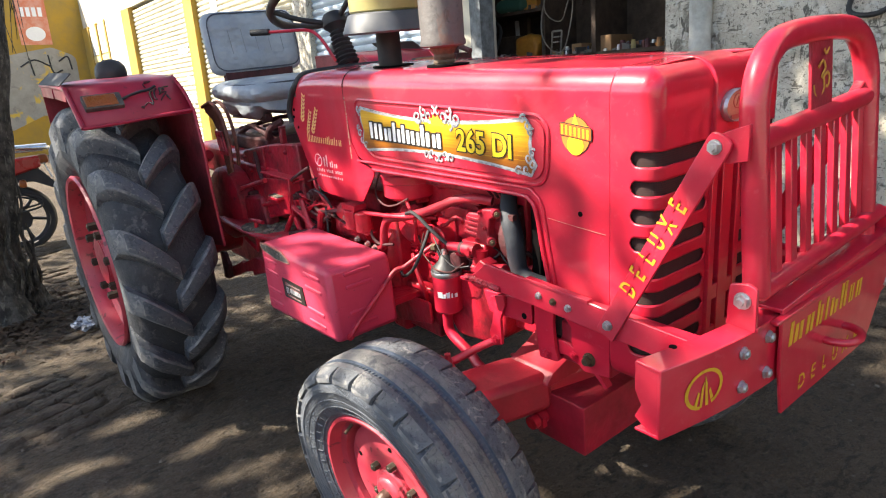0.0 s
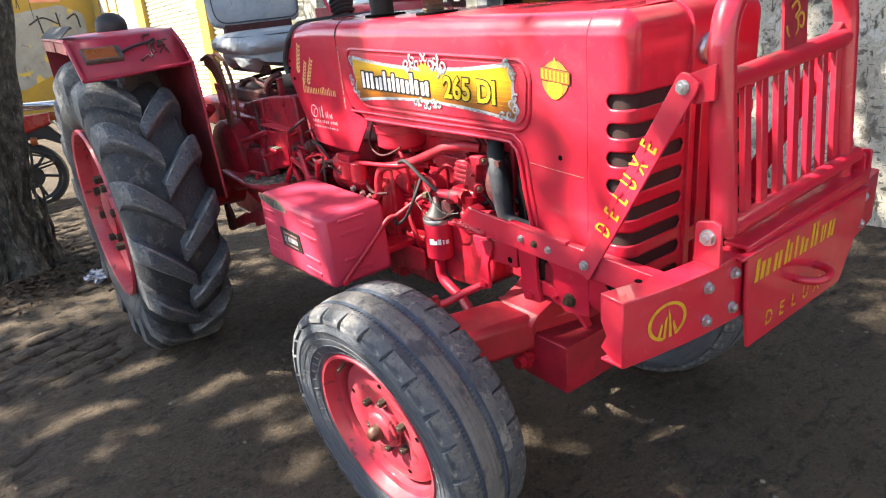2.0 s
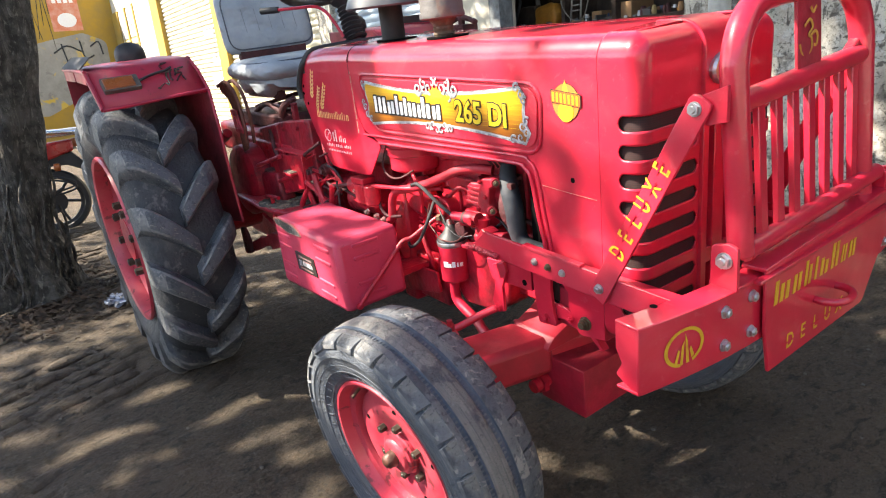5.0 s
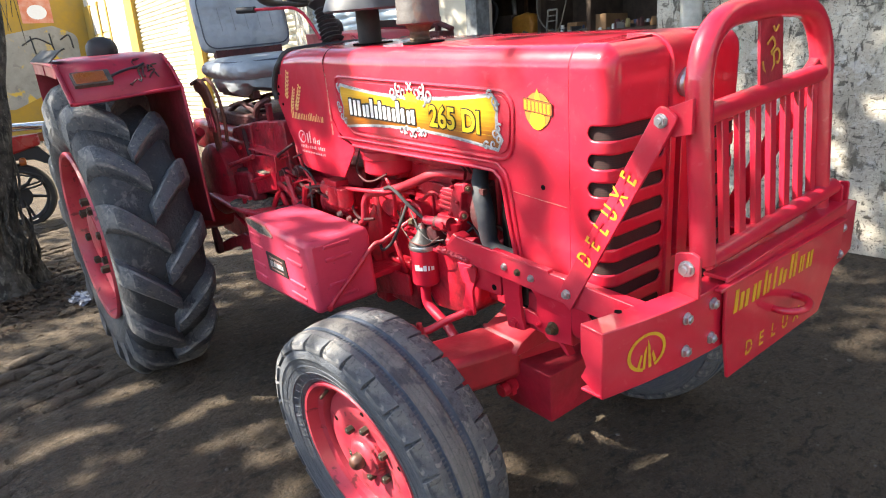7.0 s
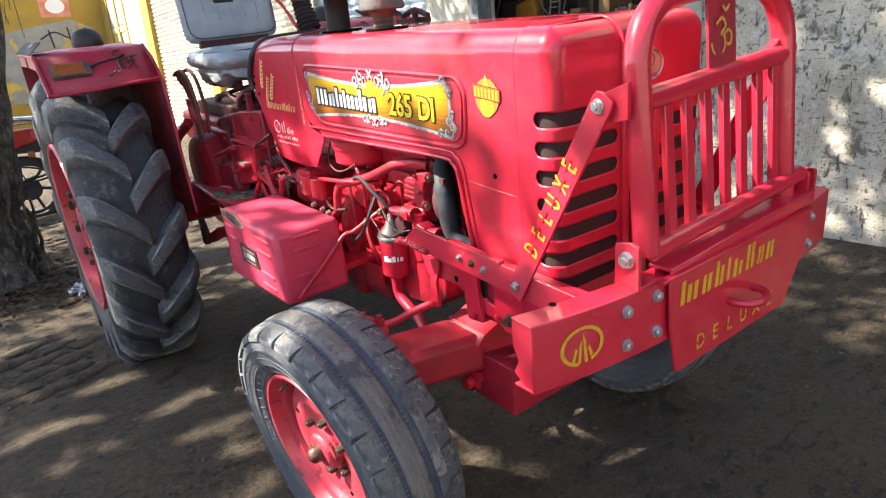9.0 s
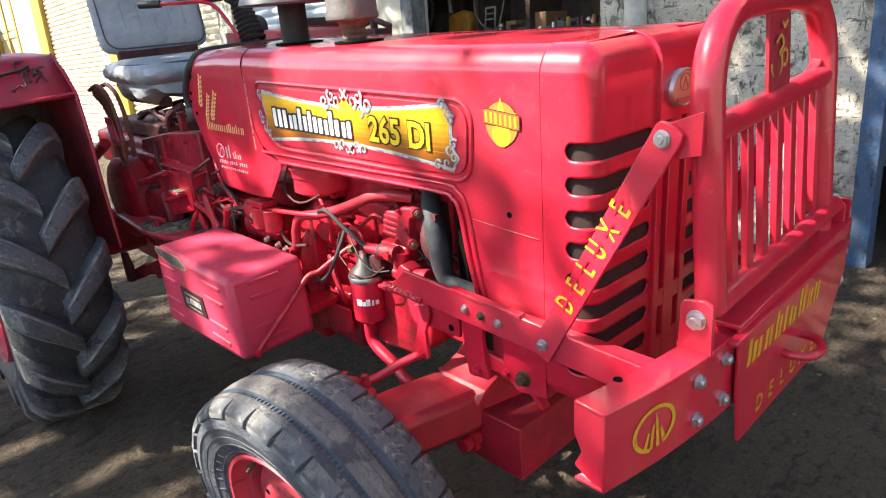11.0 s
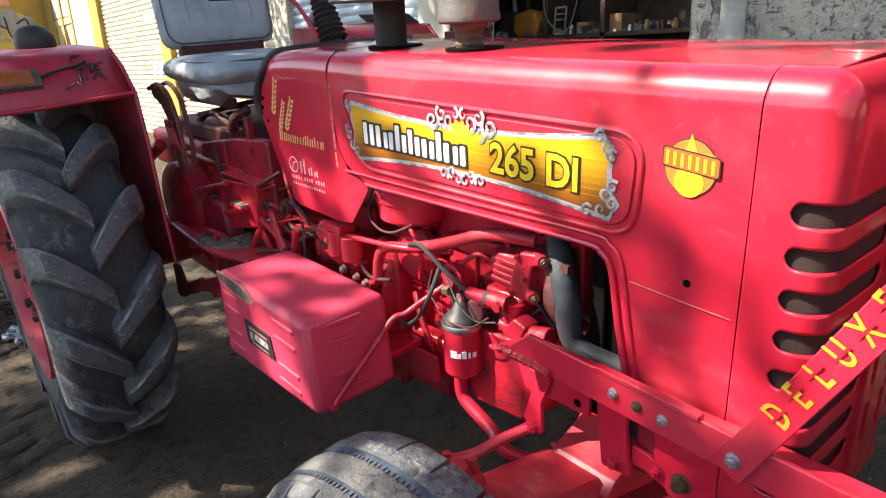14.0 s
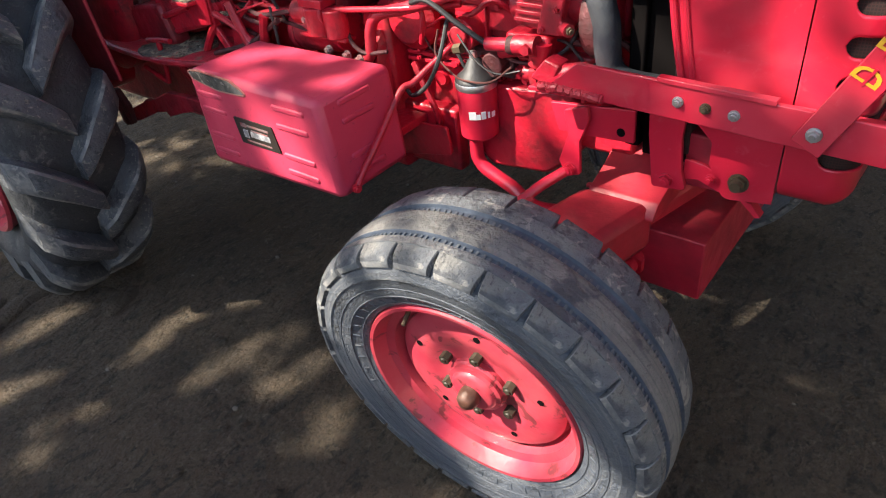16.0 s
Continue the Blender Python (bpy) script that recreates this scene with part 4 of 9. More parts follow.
SILVERLIGHT = mat("pale_silver_print", (0.5, 0.5, 0.5), 0.4, var=0.7, scale=50, dark=(0.25, 0.25, 0.26))
EMBLEM = gradient_mat("golden_print", 1.045, 1.165, [(0.0, (0.2, 0.055, 0.008)), (0.28, (0.38, 0.125, 0.008)), (0.55, (0.62, 0.3, 0.012)), (0.8, (0.72, 0.4, 0.016)), (1.0, (0.6, 0.33, 0.015))])
emblem = part("emblem", slab(emblem_outline(0.0085), "y", 0.4352, 0.4362), SILVER, hood, "golden model plate decal with silver scrolls")
part("emblem_border", slab(emblem_outline(0.0045), "y", 0.4346, 0.4353), SILVERLIGHT, emblem)
part("emblem_field", slab(emblem_outline(0.0), "y", 0.4340, 0.4347), EMBLEM, emblem, "yellow to brown printed field with fine lines")
for i, z_ in enumerate((1.075, 1.085, 1.095, 1.105, 1.115, 1.125)):
    part("emblem_line", box(-0.05 + 0.01 * i, 0.13, 0.4336, 0.4341, z_, z_ + 0.0011), YPAINT, emblem)


def scroll(cx, cz, size, start, turns, direction=1, r=0.0035):
    pts = []
    n = int(22 * turns)
    for k in range(n + 1):
        t = k / n
        a = radians(start) + direction * 2 * math.pi * turns * t
        rad = size * (1 - 0.82 * t)
        pts.append((cx + rad * math.cos(a), 0.0, cz + rad * math.sin(a)))
    bm = tube(pts, lambda t: r * (1.15 - 0.55 * t), 6, 0)
    return move(bm, Matrix.Translation((0, 0.4335, 0)) @ Matrix.Diagonal((1, 0.3, 1, 1)))


curls = []
for dx in (-1, 1):
    c = -0.185
    curls += [scroll(c + dx * 0.078, 1.155, 0.02, 90 + dx * 60, 1.3, dx, 0.0042), scroll(c + dx * 0.05, 1.17, 0.015, 90 - dx * 30, 1.1, -dx, 0.0036), scroll(c + dx * 0.028, 1.158, 0.016, -60, 0.9, dx, 0.0036), scroll(c + dx * 0.055, 1.142, 0.015, -90, 0.8, dx, 0.0034),
              scroll(c + dx * 0.012, 1.172, 0.012, 90, 0.8, dx, 0.003), scroll(c + dx * 0.05, 1.056, 0.013, -90 - dx * 50, 1.2, -dx, 0.0034), scroll(c + dx * 0.026, 1.062, 0.012, -90, 1.0, dx, 0.0032), scroll(c + dx * 0.01, 1.05, 0.011, 90, 0.9, dx, 0.003)]
for cx, cz, s_ in ((0.124, 1.168, 1), (0.14, 1.155, -1), (0.147, 1.14, 1), (0.15, 1.095, 1), (0.138, 1.082, -1), (0.15, 1.068, 1), (0.13, 1.056, -1), (0.105, 1.05, 1), (-0.557, 1.165, -1), (-0.55, 1.152, 1), (-0.565, 1.11, -1), (-0.56, 1.092, 1), (-0.55, 1.074, -1), (-0.533, 1.058, 1)):
    curls.append(scroll(cx, cz, 0.011, 40 * s_, 1.1, s_, 0.0028))
pieces("scroll", curls, SILVER, emblem)
part("sun_crest", slab([(-0.185 + r_ * 1.3 * math.cos(a), 1.135 + r_ * math.sin(a)) for r_, a in ((0.03 if k % 2 else 0.022, math.pi * k / 12) for k in range(13))], "y", 0.4333, 0.4339), YPAINT, emblem)
# the maker's word stands as plain white upright bars with a dark edge
word = [(-0.492, 0.047, 0.014), (-0.468, 0.045, 0.014), (-0.444, 0.045, 0.015), (-0.418, 0.034, 0.013), (-0.399, 0.036, 0.014), (-0.376, 0.053, 0.014), (-0.354, 0.036, 0.014), (-0.333, 0.049, 0.013), (-0.311, 0.037, 0.014), (-0.289, 0.036, 0.014), (-0.266, 0.034, 0.013), (-0.245, 0.055, 0.014), (-0.223, 0.037, 0.015), (-0.197, 0.034, 0.013), (-0.177, 0.037, 0.014)]
for x_, h_, w_ in word:
    z0 = 1.082 - 0.012 * (x_ + 0.5)
    for grow, y_, m_, nm in ((0.0045, 0.4322, INK, "word_edge"), (0.0, 0.4314, WHITE, "word_block")):
        part(nm, slab(rounded([(x_ - w_ / 2 - grow, z0 - grow), (x_ + w_ / 2 + grow, z0 - grow), (x_ + w_ / 2 + grow, z0 + h_ + grow), (x_ - w_ / 2 - grow, z0 + h_ + grow)], 0.004, 3), "y", y_, y_ + 0.001), m_, emblem)
for grow, y_, m_, nm in ((0.005, 0.4324, INK, "number_edge"), (0.0018, 0.4314, YLIGHT, "number")):
    part(nm, on_side(text_bm("265", 0.074, 0.0004, grow), -0.053, y_, 1.102, -1, 0.95, 1.0), m_, emblem, smooth=False)
    part(nm, on_side(text_bm("DI", 0.074, 0.0004, grow), 0.056, y_, 1.1, -1, 0.95, 1.0), m_, emblem, smooth=False)

# round dealer mark: plain shapes
ORANGE = mat("orange_print", (0.62, 0.16, 0.03), 0.4)
MARKRED = mat("dark_orange_print", (0.5, 0.1, 0.02), 0.4)


def disc(x, z, rx, rz, y0, y1, n=36):
    return slab([(x + rx * math.cos(a), z + rz * math.sin(a)) for a in (2 * math.pi * k / n for k in range(n))], "y", y0, y1)


mk = part("dealer_mark", disc(0.268, 1.141, 0.0385, 0.0395, 0.4385, 0.4395), INK, hood, "round yellow and orange dealer sticker")
part("mark_disc", disc(0.268, 1.141, 0.0368, 0.0378, 0.4381, 0.4386), ORANGE, mk)
part("mark_star", slab([(0.268 + r_ * math.cos(a), 1.15 + r_ * math.sin(a)) for r_, a in ((0.037 if k % 2 == 0 else 0.015, math.pi / 2 + math.pi * k / 5) for k in range(10))], "y", 0.4377, 0.4382), YPAINT, mk)
part("mark_drop", disc(0.268, 1.121, 0.0215, 0.0205, 0.4373, 0.4378, 28), YLIGHT, mk)
part("mark_edge", slab(rounded([(0.227, 1.1395), (0.311, 1.1305), (0.311, 1.159), (0.227, 1.168)], 0.004), "y", 0.437, 0.4374), INK, mk)
part("mark_band", slab(rounded([(0.229, 1.1412), (0.309, 1.1325), (0.309, 1.157), (0.229, 1.1658)], 0.004), "y", 0.4366, 0.4371), MARKRED, mk)
for dx in (-0.033, -0.022, -0.011, 0.0, 0.011, 0.022, 0.033):
    z_ = 1.1395 - dx * 0.11
    part("mark_stroke", slab([(0.268 + dx - 0.0022, z_), (0.268 + dx + 0.0022, z_), (0.268 + dx + 0.0022, z_ + 0.0185), (0.268 + dx - 0.0022, z_ + 0.0185)], "y", 0.4362, 0.4367), YLIGHT, mk)


def wheat(x, z, lean, n=7, size=0.0125):
    bms = []
    for k in range(n):
        for sd in (-1, 1):
            u = k * size * 1.25
            cx = x + u * math.sin(radians(lean)) + sd * size * 0.55 * math.cos(radians(lean))
            cz = z + u * math.cos(radians(lean)) - sd * size * 0.55 * math.sin(radians(lean))
            ang = radians(90 - lean - sd * 32)
            L, W = size * (0.92 - 0.05 * k), size * 0.34
            bms.append(slab([(cx + L * math.cos(q) * math.cos(ang) - W * math.sin(q) * math.sin(ang), cz + L * math.cos(q) * math.sin(ang) + W * math.sin(q) * math.cos(ang)) for q in (2 * math.pi * j / 8 for j in range(8))], "y", 0.4388, 0.4396))
    return join(*bms)


EARS = mat("pale_gold_print", (0.78, 0.52, 0.15), 0.5, var=0.6, scale=14, dark=(0.74, 0.4, 0.26), bump=0.05)
PALEPRINT = mat("faded_white_print", (0.7, 0.5, 0.5), 0.5, var=0.8, scale=60, dark=(0.58, 0.16, 0.18))
for x_, z_, ln, s_ in ((-0.936, 1.115, 20, 0.0115), (-0.906, 1.078, 26, 0.0095), (-0.872, 1.078, 30, 0.0112)):
    part("wheat_ear", wheat(x_, z_, ln, 7, s_), EARS, cowl, "yellow printed ear of wheat")
xs_ = -0.918
for i, (w_, h_) in enumerate(((0.02, 0.034), (0.019, 0.024), (0.02, 0.021), (0.02, 0.021), (0.027, 0.02), (0.008, 0.022), (0.02, 0.027), (0.019, 0.02), (0.01, 0.027), (0.012, 0.02), (0.018, 0.02))):
    part("caption_block", join(*[slab([(xs_ + d_, 1.04), (xs_ + d_ + 0.0042, 1.04), (xs_ + d_ + 0.0062, 1.04 + h_ * 0.95), (xs_ + d_ + 0.002, 1.04 + h_ * 0.95)], "y", 0.4388, 0.4396) for d_ in ((0.0, w_ * 0.55) if w_ > 0.015 else (0.0,))]), EARS, cowl)
    xs_ += w_ + 0.0035
part("dealer_ring", frame_of([(-0.862 + 0.023 * math.cos(a), 0.98 + 0.02 * math.sin(a)) for a in (2 * math.pi * k / 24 for k in range(24))], "y", 0.4398, 0.0018, 6), PALEPRINT, cowl)
part("dealer_stroke", tube([(-0.872, 0.4398, 0.965), (-0.86, 0.4398, 0.985), (-0.845, 0.4398, 0.99)], 0.002, 6, 3), PALEPRINT, cowl)
for x_, w_, z_, h_ in ((-0.808, 0.036, 0.962, 0.04), (-0.772, 0.024, 0.963, 0.022), (-0.744, 0.024, 0.963, 0.016), (-0.85, 0.06, 0.942, 0.011), (-0.788, 0.05, 0.943, 0.011), (-0.728, 0.05, 0.944, 0.011), (-0.79, 0.17, 0.926, 0.007)):
    n_ = max(1, int(w_ / 0.012))
    for k in range(n_):
        bw = w_ / n_
        part("dealer_bar", box(x_ - w_ / 2 + k * bw, x_ - w_ / 2 + k * bw + bw * 0.42, 0.4388, 0.4396, z_, z_ + h_ * (1.0 if k % 2 else 0.8)), PALEPRINT, cowl)


# ---- front frame: side rails, bumper, guard ----
def rail_z(x):
    return 0.7975 - 0.0455 * x


def sloped(x0, x1, lo, hi):
    return [(x0, rail_z(x0) + lo), (x1, rail_z(x1) + lo), (x1, rail_z(x1) + hi), (x0, rail_z(x0) + hi)]


for near in (True, False):
    fix = (lambda b: b) if near else mirror_y
    rail = part("side_rail", fix(join(slab([(-0.035, rail_z(0) - 0.03), (0.64, rail_z(0.64) - 0.03), (0.64, rail_z(0.64) + 0.028), (0.03, rail_z(0.03) + 0.028)], "y", 0.38, 0.388),
                                      slab([(0.02, 0.388), (0.6, 0.388), (0.6, 0.43), (0.05, 0.436)], "z", rail_z(0.3) + 0.0, rail_z(0.3) + 0.006))), RED, tractor, "red flat-bar side rail, welded and bolted", bevel=0.002)
    part("rail_lip", fix(slab(sloped(0.17, 0.345, 0.026, 0.034), "y", 0.376, 0.392)), RED, rail, bevel=0.001)
    part("foot_plate", fix(slab([(-0.065, 0.376), (0.08, 0.378), (0.085, 0.46), (-0.03, 0.46)], "z", rail_z(0) - 0.036, rail_z(0) - 0.027)), RED, rail, "thick welded foot plate", bevel=0.002)
    rnd = random.Random(4)
    bead_pts = [(-0.045 + 0.0048 * k, 0.377 + 0.003 * rnd.random(), rail_z(0) - 0.026 + 0.003 * rnd.random() - 0.0455 * (-0.045 + 0.0048 * k)) for k in range(27)]
    weld = tube(bead_pts, lambda t: 0.0068 + 0.0022 * math.sin(t * 26 * math.pi) ** 2, 8, 3)
    part("weld_bead", fix(weld), RED_DUSTY, rail, "rough weld bead")
    if near:
        for x_, z_, m_ in ((0.205, 0.788, STEEL), (0.2475, 0.785, BRASSY), (0.29, 0.782, STEEL)):
            part("bolt", hex_bolt((x_, 0.38, z_), (0, -1, 0), 0.0085, 0.007), m_, rail)
    # hanging flange and arm below the rail
    flange = part("flange", fix(slab(rounded([(-0.07, 0.705), (0.104, 0.72), (0.104, 0.655), (-0.05, 0.648)], 0.004), "y", 0.458, 0.466)), RED, rail, bevel=0.0015)
    if near:
        part("flange_hole", cyl((0.078, 0.4575, 0.672), (0.078, 0.46, 0.672), 0.0085, seg=16), HOLE, flange)
        part("flange_hole", cyl((-0.028, 0.4575, 0.688), (-0.028, 0.46, 0.688), 0.007, seg=16), HOLE, flange)
    part("arm_strap", fix(slab(rounded([(-0.035, 0.70), (0.015, 0.715), (0.02, 0.69), (0.0, 0.64), (0.002, 0.568), (-0.03, 0.56), (-0.045, 0.59), (-0.025, 0.65)], 0.008), "y", 0.447, 0.456)), RED, rail, "bent strap", bevel=0.0015)
    if near:
        part("bolt", hex_bolt((-0.02, 0.447, 0.577), (0, -1, 0), 0.014, 0.012), RED, rail)
    # bracket between rail and axle
    br = part("hanger", fix(join(slab(rounded([(0.14, 0.765), (0.206, 0.762), (0.2, 0.70), (0.205, 0.64), (0.216, 0.605), (0.155, 0.598), (0.15, 0.64), (0.143, 0.70)], 0.008), "y", 0.428, 0.438), box(0.16, 0.205, 0.438, 0.5, 0.6, 0.612), slab(rounded([(0.205, 0.66), (0.24, 0.655), (0.27, 0.64), (0.27, 0.61), (0.23, 0.625), (0.205, 0.62)], 0.004), "y", 0.44, 0.448))), RED, tractor, "red cast axle hanger", bevel=0.002)
    if near:
        part("bolt", hex_bolt((0.18, 0.428, 0.617), (0, -1, 0), 0.013, 0.01), RED, br)
        part("bolt", hex_bolt((0.252, 0.44, 0.632), (0, -1, 0), 0.009, 0.008), RED, br)
        big = part("pivot_bolt", join(hex_bolt((0.297, 0.44, 0.637), (0, -1, 0), 0.0165, 0.01), cyl((0.297, 0.43, 0.637), (0.297, 0.422, 0.637), 0.011, 0.009, 16)), BRASSY, br, "brass-coloured bolt with washer")
    part("tow_tab", fix(slab([(0.3, 0.60), (0.32, 0.598), (0.338, 0.575), (0.33, 0.572)], "y", 0.45, 0.47)), RED, br)
    # diagonal strap to the guard
    a, b = Vector((0.4, 0.0, 0.779)), Vector((0.588, 0.0, 1.149))
    d = (b - a).normalized()
    nrm = Vector((-d.z, 0, d.x)) * 0.0225
    off = Vector((d.z, 0, -d.x)) * 0.003
    a2, b2 = a - d * 0.024, b + d * 0.022
    out = [(p.x, p.z) for p in (a2 + off - nrm, b2 + off - nrm, b2 + off + nrm, a2 + off + nrm)]
    strap_bm = slab(rounded(out, [0.003, 0.013, 0.013, 0.003], 2), "y", 0.0, 0.007)
    for v in strap_bm.verts:
        t = (v.co.z - 0.779) / (1.149 - 0.779)
        v.co.y += 0.372 + 0.034 * t
    strap = part("diagonal_strap", fix(strap_bm), RED, tractor, "red diagonal flat bar with yellow stencilled word", bevel=0.0015)
    if near:
        part("bolt", hex_bolt((0.4, 0.372, 0.779), (0, -1, 0), 0.0105, 0.009), STEEL, strap)
        part("bolt", hex_bolt((0.588, 0.406, 1.149), (0, -1, 0), 0.0125, 0.009), STEEL, strap)
        ang = math.degrees(math.atan2(d.z, d.x))
        # stencil letters with their bridges
        for ch, t in (("D", 0.235), ("E", 0.33), ("L", 0.424), ("U", 0.517), ("X", 0.611), ("E", 0.708)):
            p = a + (b - a) * t
            bm = on_side(text_bm(ch, 0.052, 0.0004, 0.0007), 0, 0, 0, ang, 0.6, 1.0)
            move(bm, Matrix.Translation((p.x, 0.372 + 0.034 * t - 0.0012, p.z)))
            part("letter", bm, YPAINT, strap, smooth=False)
            for q in ((0.0,) if ch in "DUX" else (0.006,)):
                bm = box(-0.014, 0.014, -0.0004, 0.0004, q - 0.0018, q + 0.0018)
                move(bm, Matrix.Translation((p.x, 0.372 + 0.034 * t - 0.0021, p.z)) @ Matrix.Rotation(radians(-ang), 4, "Y"))
                part("stencil_gap", bm, RED, strap)
    part("strap_tab", fix(slab(rounded([(0.575, 1.163), (0.64, 1.188), (0.64, 1.128), (0.605, 1.12), (0.585, 1.13)], [0.01, 0.002, 0.002, 0.01, 0.01]), "y", 0.416, 0.425)), RED, tractor, bevel=0.0015)


def arc_x(y):
    """Front face of the curved bumper beam, by the side distance."""
    q = abs(y - YC)
    return 0.688 - 0.004 * (q / 0.24) ** 2 - 0.26 * max(0.0, q - 0.2) ** 2


def bumper_beam():
    bm = bmesh.new()
    rows = []
    ys = [0.178 + (1.115 - 0.178) * k / 48 for k in range(49)]
    for y in ys:
        x = arc_x(y)
        t = min(1.0, abs(y - YC) / 0.5)
        top_, bot = 0.842 + 0.008 * t, 0.722 + 0.004 * t
        rows.append([bm.verts.new(p) for p in ((x, y, bot), (x, y, top_), (x - 0.046, y, top_ + 0.004), (x - 0.046, y, top_ - 0.003), (x - 0.006, y, top_ - 0.007), (x - 0.006, y, bot + 0.006), (x - 0.046, y, bot + 0.006), (x - 0.046, y, bot))])
    for a, b in zip(rows, rows[1:]):
        for k in range(8):
            bm.faces.new((a[k], a[(k + 1) % 8], b[(k + 1) % 8], b[k]))
    bm.faces.new(rows[0])
    bm.faces.new(rows[-1][::-1])
    return bm


bumper = part("bumper", bumper_beam(), RED, tractor, "curved red channel bumper beam", bevel=0.002)
for y0 in (0.18, 1.113):
    dy = 0.006 if y0 < YC else -0.006
    ex = arc_x(y0)
    part("end_cap", slab(rounded([(ex - 0.048, 0.852), (ex, 0.85), (ex, 0.724), (ex - 0.03, 0.738), (ex - 0.048, 0.75), (ex - 0.036, 0.775), (ex - 0.048, 0.8)], 0.004), "y", min(y0, y0 + dy), max(y0, y0 + dy)), RED, bumper, "torch-cut end of the beam", bevel=0.001)
part("drain_hole", cyl((0.618, 0.255, 0.8452), (0.618, 0.255, 0.8535), 0.0065, seg=12), HOLE, bumper)
for y_, z_ in ((0.368, 0.818), (0.368, 0.754), (0.442, 0.823), (0.442, 0.754)):
    for yy in (y_, 2 * YC - y_):
        part("bolt", hex_bolt((arc_x(yy), yy, z_), (1, 0, 0), 0.0115, 0.009), STEEL, bumper)
# ring mark painted on the beam: plain shapes
ring = []
for k in range(28):
    if k in (20, 21, 22):
        continue
    a0, a1 = 2 * math.pi * k / 28, 2 * math.pi * (k + 1.05) / 28
    pts = [(0.272 + r_ * 1.05 * math.cos(a), 0.787 + r_ * 0.85 * math.sin(a)) for r_, a in ((0.035, a0), (0.042, a0), (0.042, a1), (0.035, a1))]
    bm = bmesh.new()
    vs = [bm.verts.new((arc_x(y) + 0.0012, y, z)) for y, z in pts]
    bm.faces.new(vs)
    ring.append(bm)
for pts in ([(0.262, 0.755), (0.268, 0.755), (0.272, 0.8), (0.266, 0.79)], [(0.276, 0.755), (0.283, 0.755), (0.279, 0.795), (0.273, 0.812)], [(0.25, 0.763), (0.256, 0.76), (0.262, 0.783), (0.258, 0.786)], [(0.288, 0.762), (0.294, 0.766), (0.286, 0.786), (0.283, 0.78)]):
    bm = bmesh.new()
    bm.faces.new([bm.verts.new((arc_x(y) + 0.0012, y, z)) for y, z in pts])
    ring.append(bm)
part("ring_mark", join(*ring), YPAINT, bumper, "yellow painted ring mark")

plate = part("front_plate", slab(rounded([(0.462, 0.846), (0.955, 0.846), (0.955, 0.79), (0.872, 0.655), (0.49, 0.652), (0.468, 0.75)], [0.0, 0.0, 0.01, 0.02, 0.003, 0.02]), "x", 0.690, 0.697), RED, tractor, "red front plate with painted yellow words", bevel=0.002)
part("plate_edge", box(0.685, 0.700, 0.44, 0.96, 0.846, 0.853), RED, plate, bevel=0.002)
UPX = Matrix.Rotation(radians(90), 4, "Z") @ Matrix.Rotation(radians(90), 4, "X")   # lays flat work upright, facing +x


def on_front(bm, x, y, z, sx=1.0, sz=1.0):
    return move(bm, Matrix.Translation((x, y, z)) @ UPX @ Matrix.Diagonal((sx, sz, 1, 1)))


for i, ch in enumerate("DELUXE"):
    part("letter", on_front(text_bm(ch, 0.045, 0.0003, 0.0004), 0.6978, 0.562 + 0.049 * i, 0.69, 0.85, 1.0), YPAINT, plate, smooth=False)
    part("stencil_gap", box(0.698, 0.6986, 0.562 + 0.049 * i - 0.015, 0.562 + 0.049 * i + 0.015, 0.688, 0.691), RED, plate)
x0_ = 0.492
for w_, h_, cut in ((0.058, 0.046, True), (0.034, 0.036, False), (0.03, 0.05, True), (0.014, 0.046, False), (0.036, 0.036, True), (0.034, 0.052, False), (0.024, 0.036, False), (0.032, 0.036, False)):
    n = 3 if w_ > 0.05 else (2 if w_ > 0.02 else 1)
    for k in range(n):
        bw = w_ / n
        hh = h_ if (k == 0 or cut is False) else h_ * 0.76
        part("word_bar", slab([(x0_ + k * bw, 0.788), (x0_ + k * bw + bw * 0.62, 0.788), (x0_ + k * bw + bw * 0.62 + 0.004, 0.788 + hh), (x0_ + k * bw + 0.004, 0.788 + hh)], "x", 0.6972, 0.698), YPAINT, plate)
    x0_ += w_ + 0.008
part("tow_loop", tube([(0.692, 0.652, 0.742), (0.715, 0.652, 0.742), (0.735, 0.666, 0.742), (0.743, 0.694, 0.742), (0.735, 0.722, 0.742), (0.715, 0.737, 0.742), (0.692, 0.737, 0.742)], 0.0078, 12, 6), RED, plate, "welded round-bar tow loop")


# ---- guard over the bumper ----
DULLGOLD = mat("dull_gold_paint", (0.55, 0.3, 0.04), 0.6, var=0.6, scale=60, dark=(0.35, 0.12, 0.03))
def lean_x(z):
    return 0.652 - 0.085 * (z - 0.87)


arch = [(0.458, 0.888), (0.458, 1.0), (0.458, 1.17), (0.461, 1.22), (0.481, 1.266), (0.521, 1.298), (0.578, 1.311), (0.687, 1.315), (0.796, 1.311), (0.853, 1.298), (0.893, 1.266), (0.913, 1.22), (0.916, 1.17), (0.916, 1.0), (0.916, 0.868)]
def tilt(bm, k, y0):
    """Lifts a part by k for each metre beyond y0."""
    for v in bm.verts:
        v.co.z += k * (v.co.y - y0)
    return bm


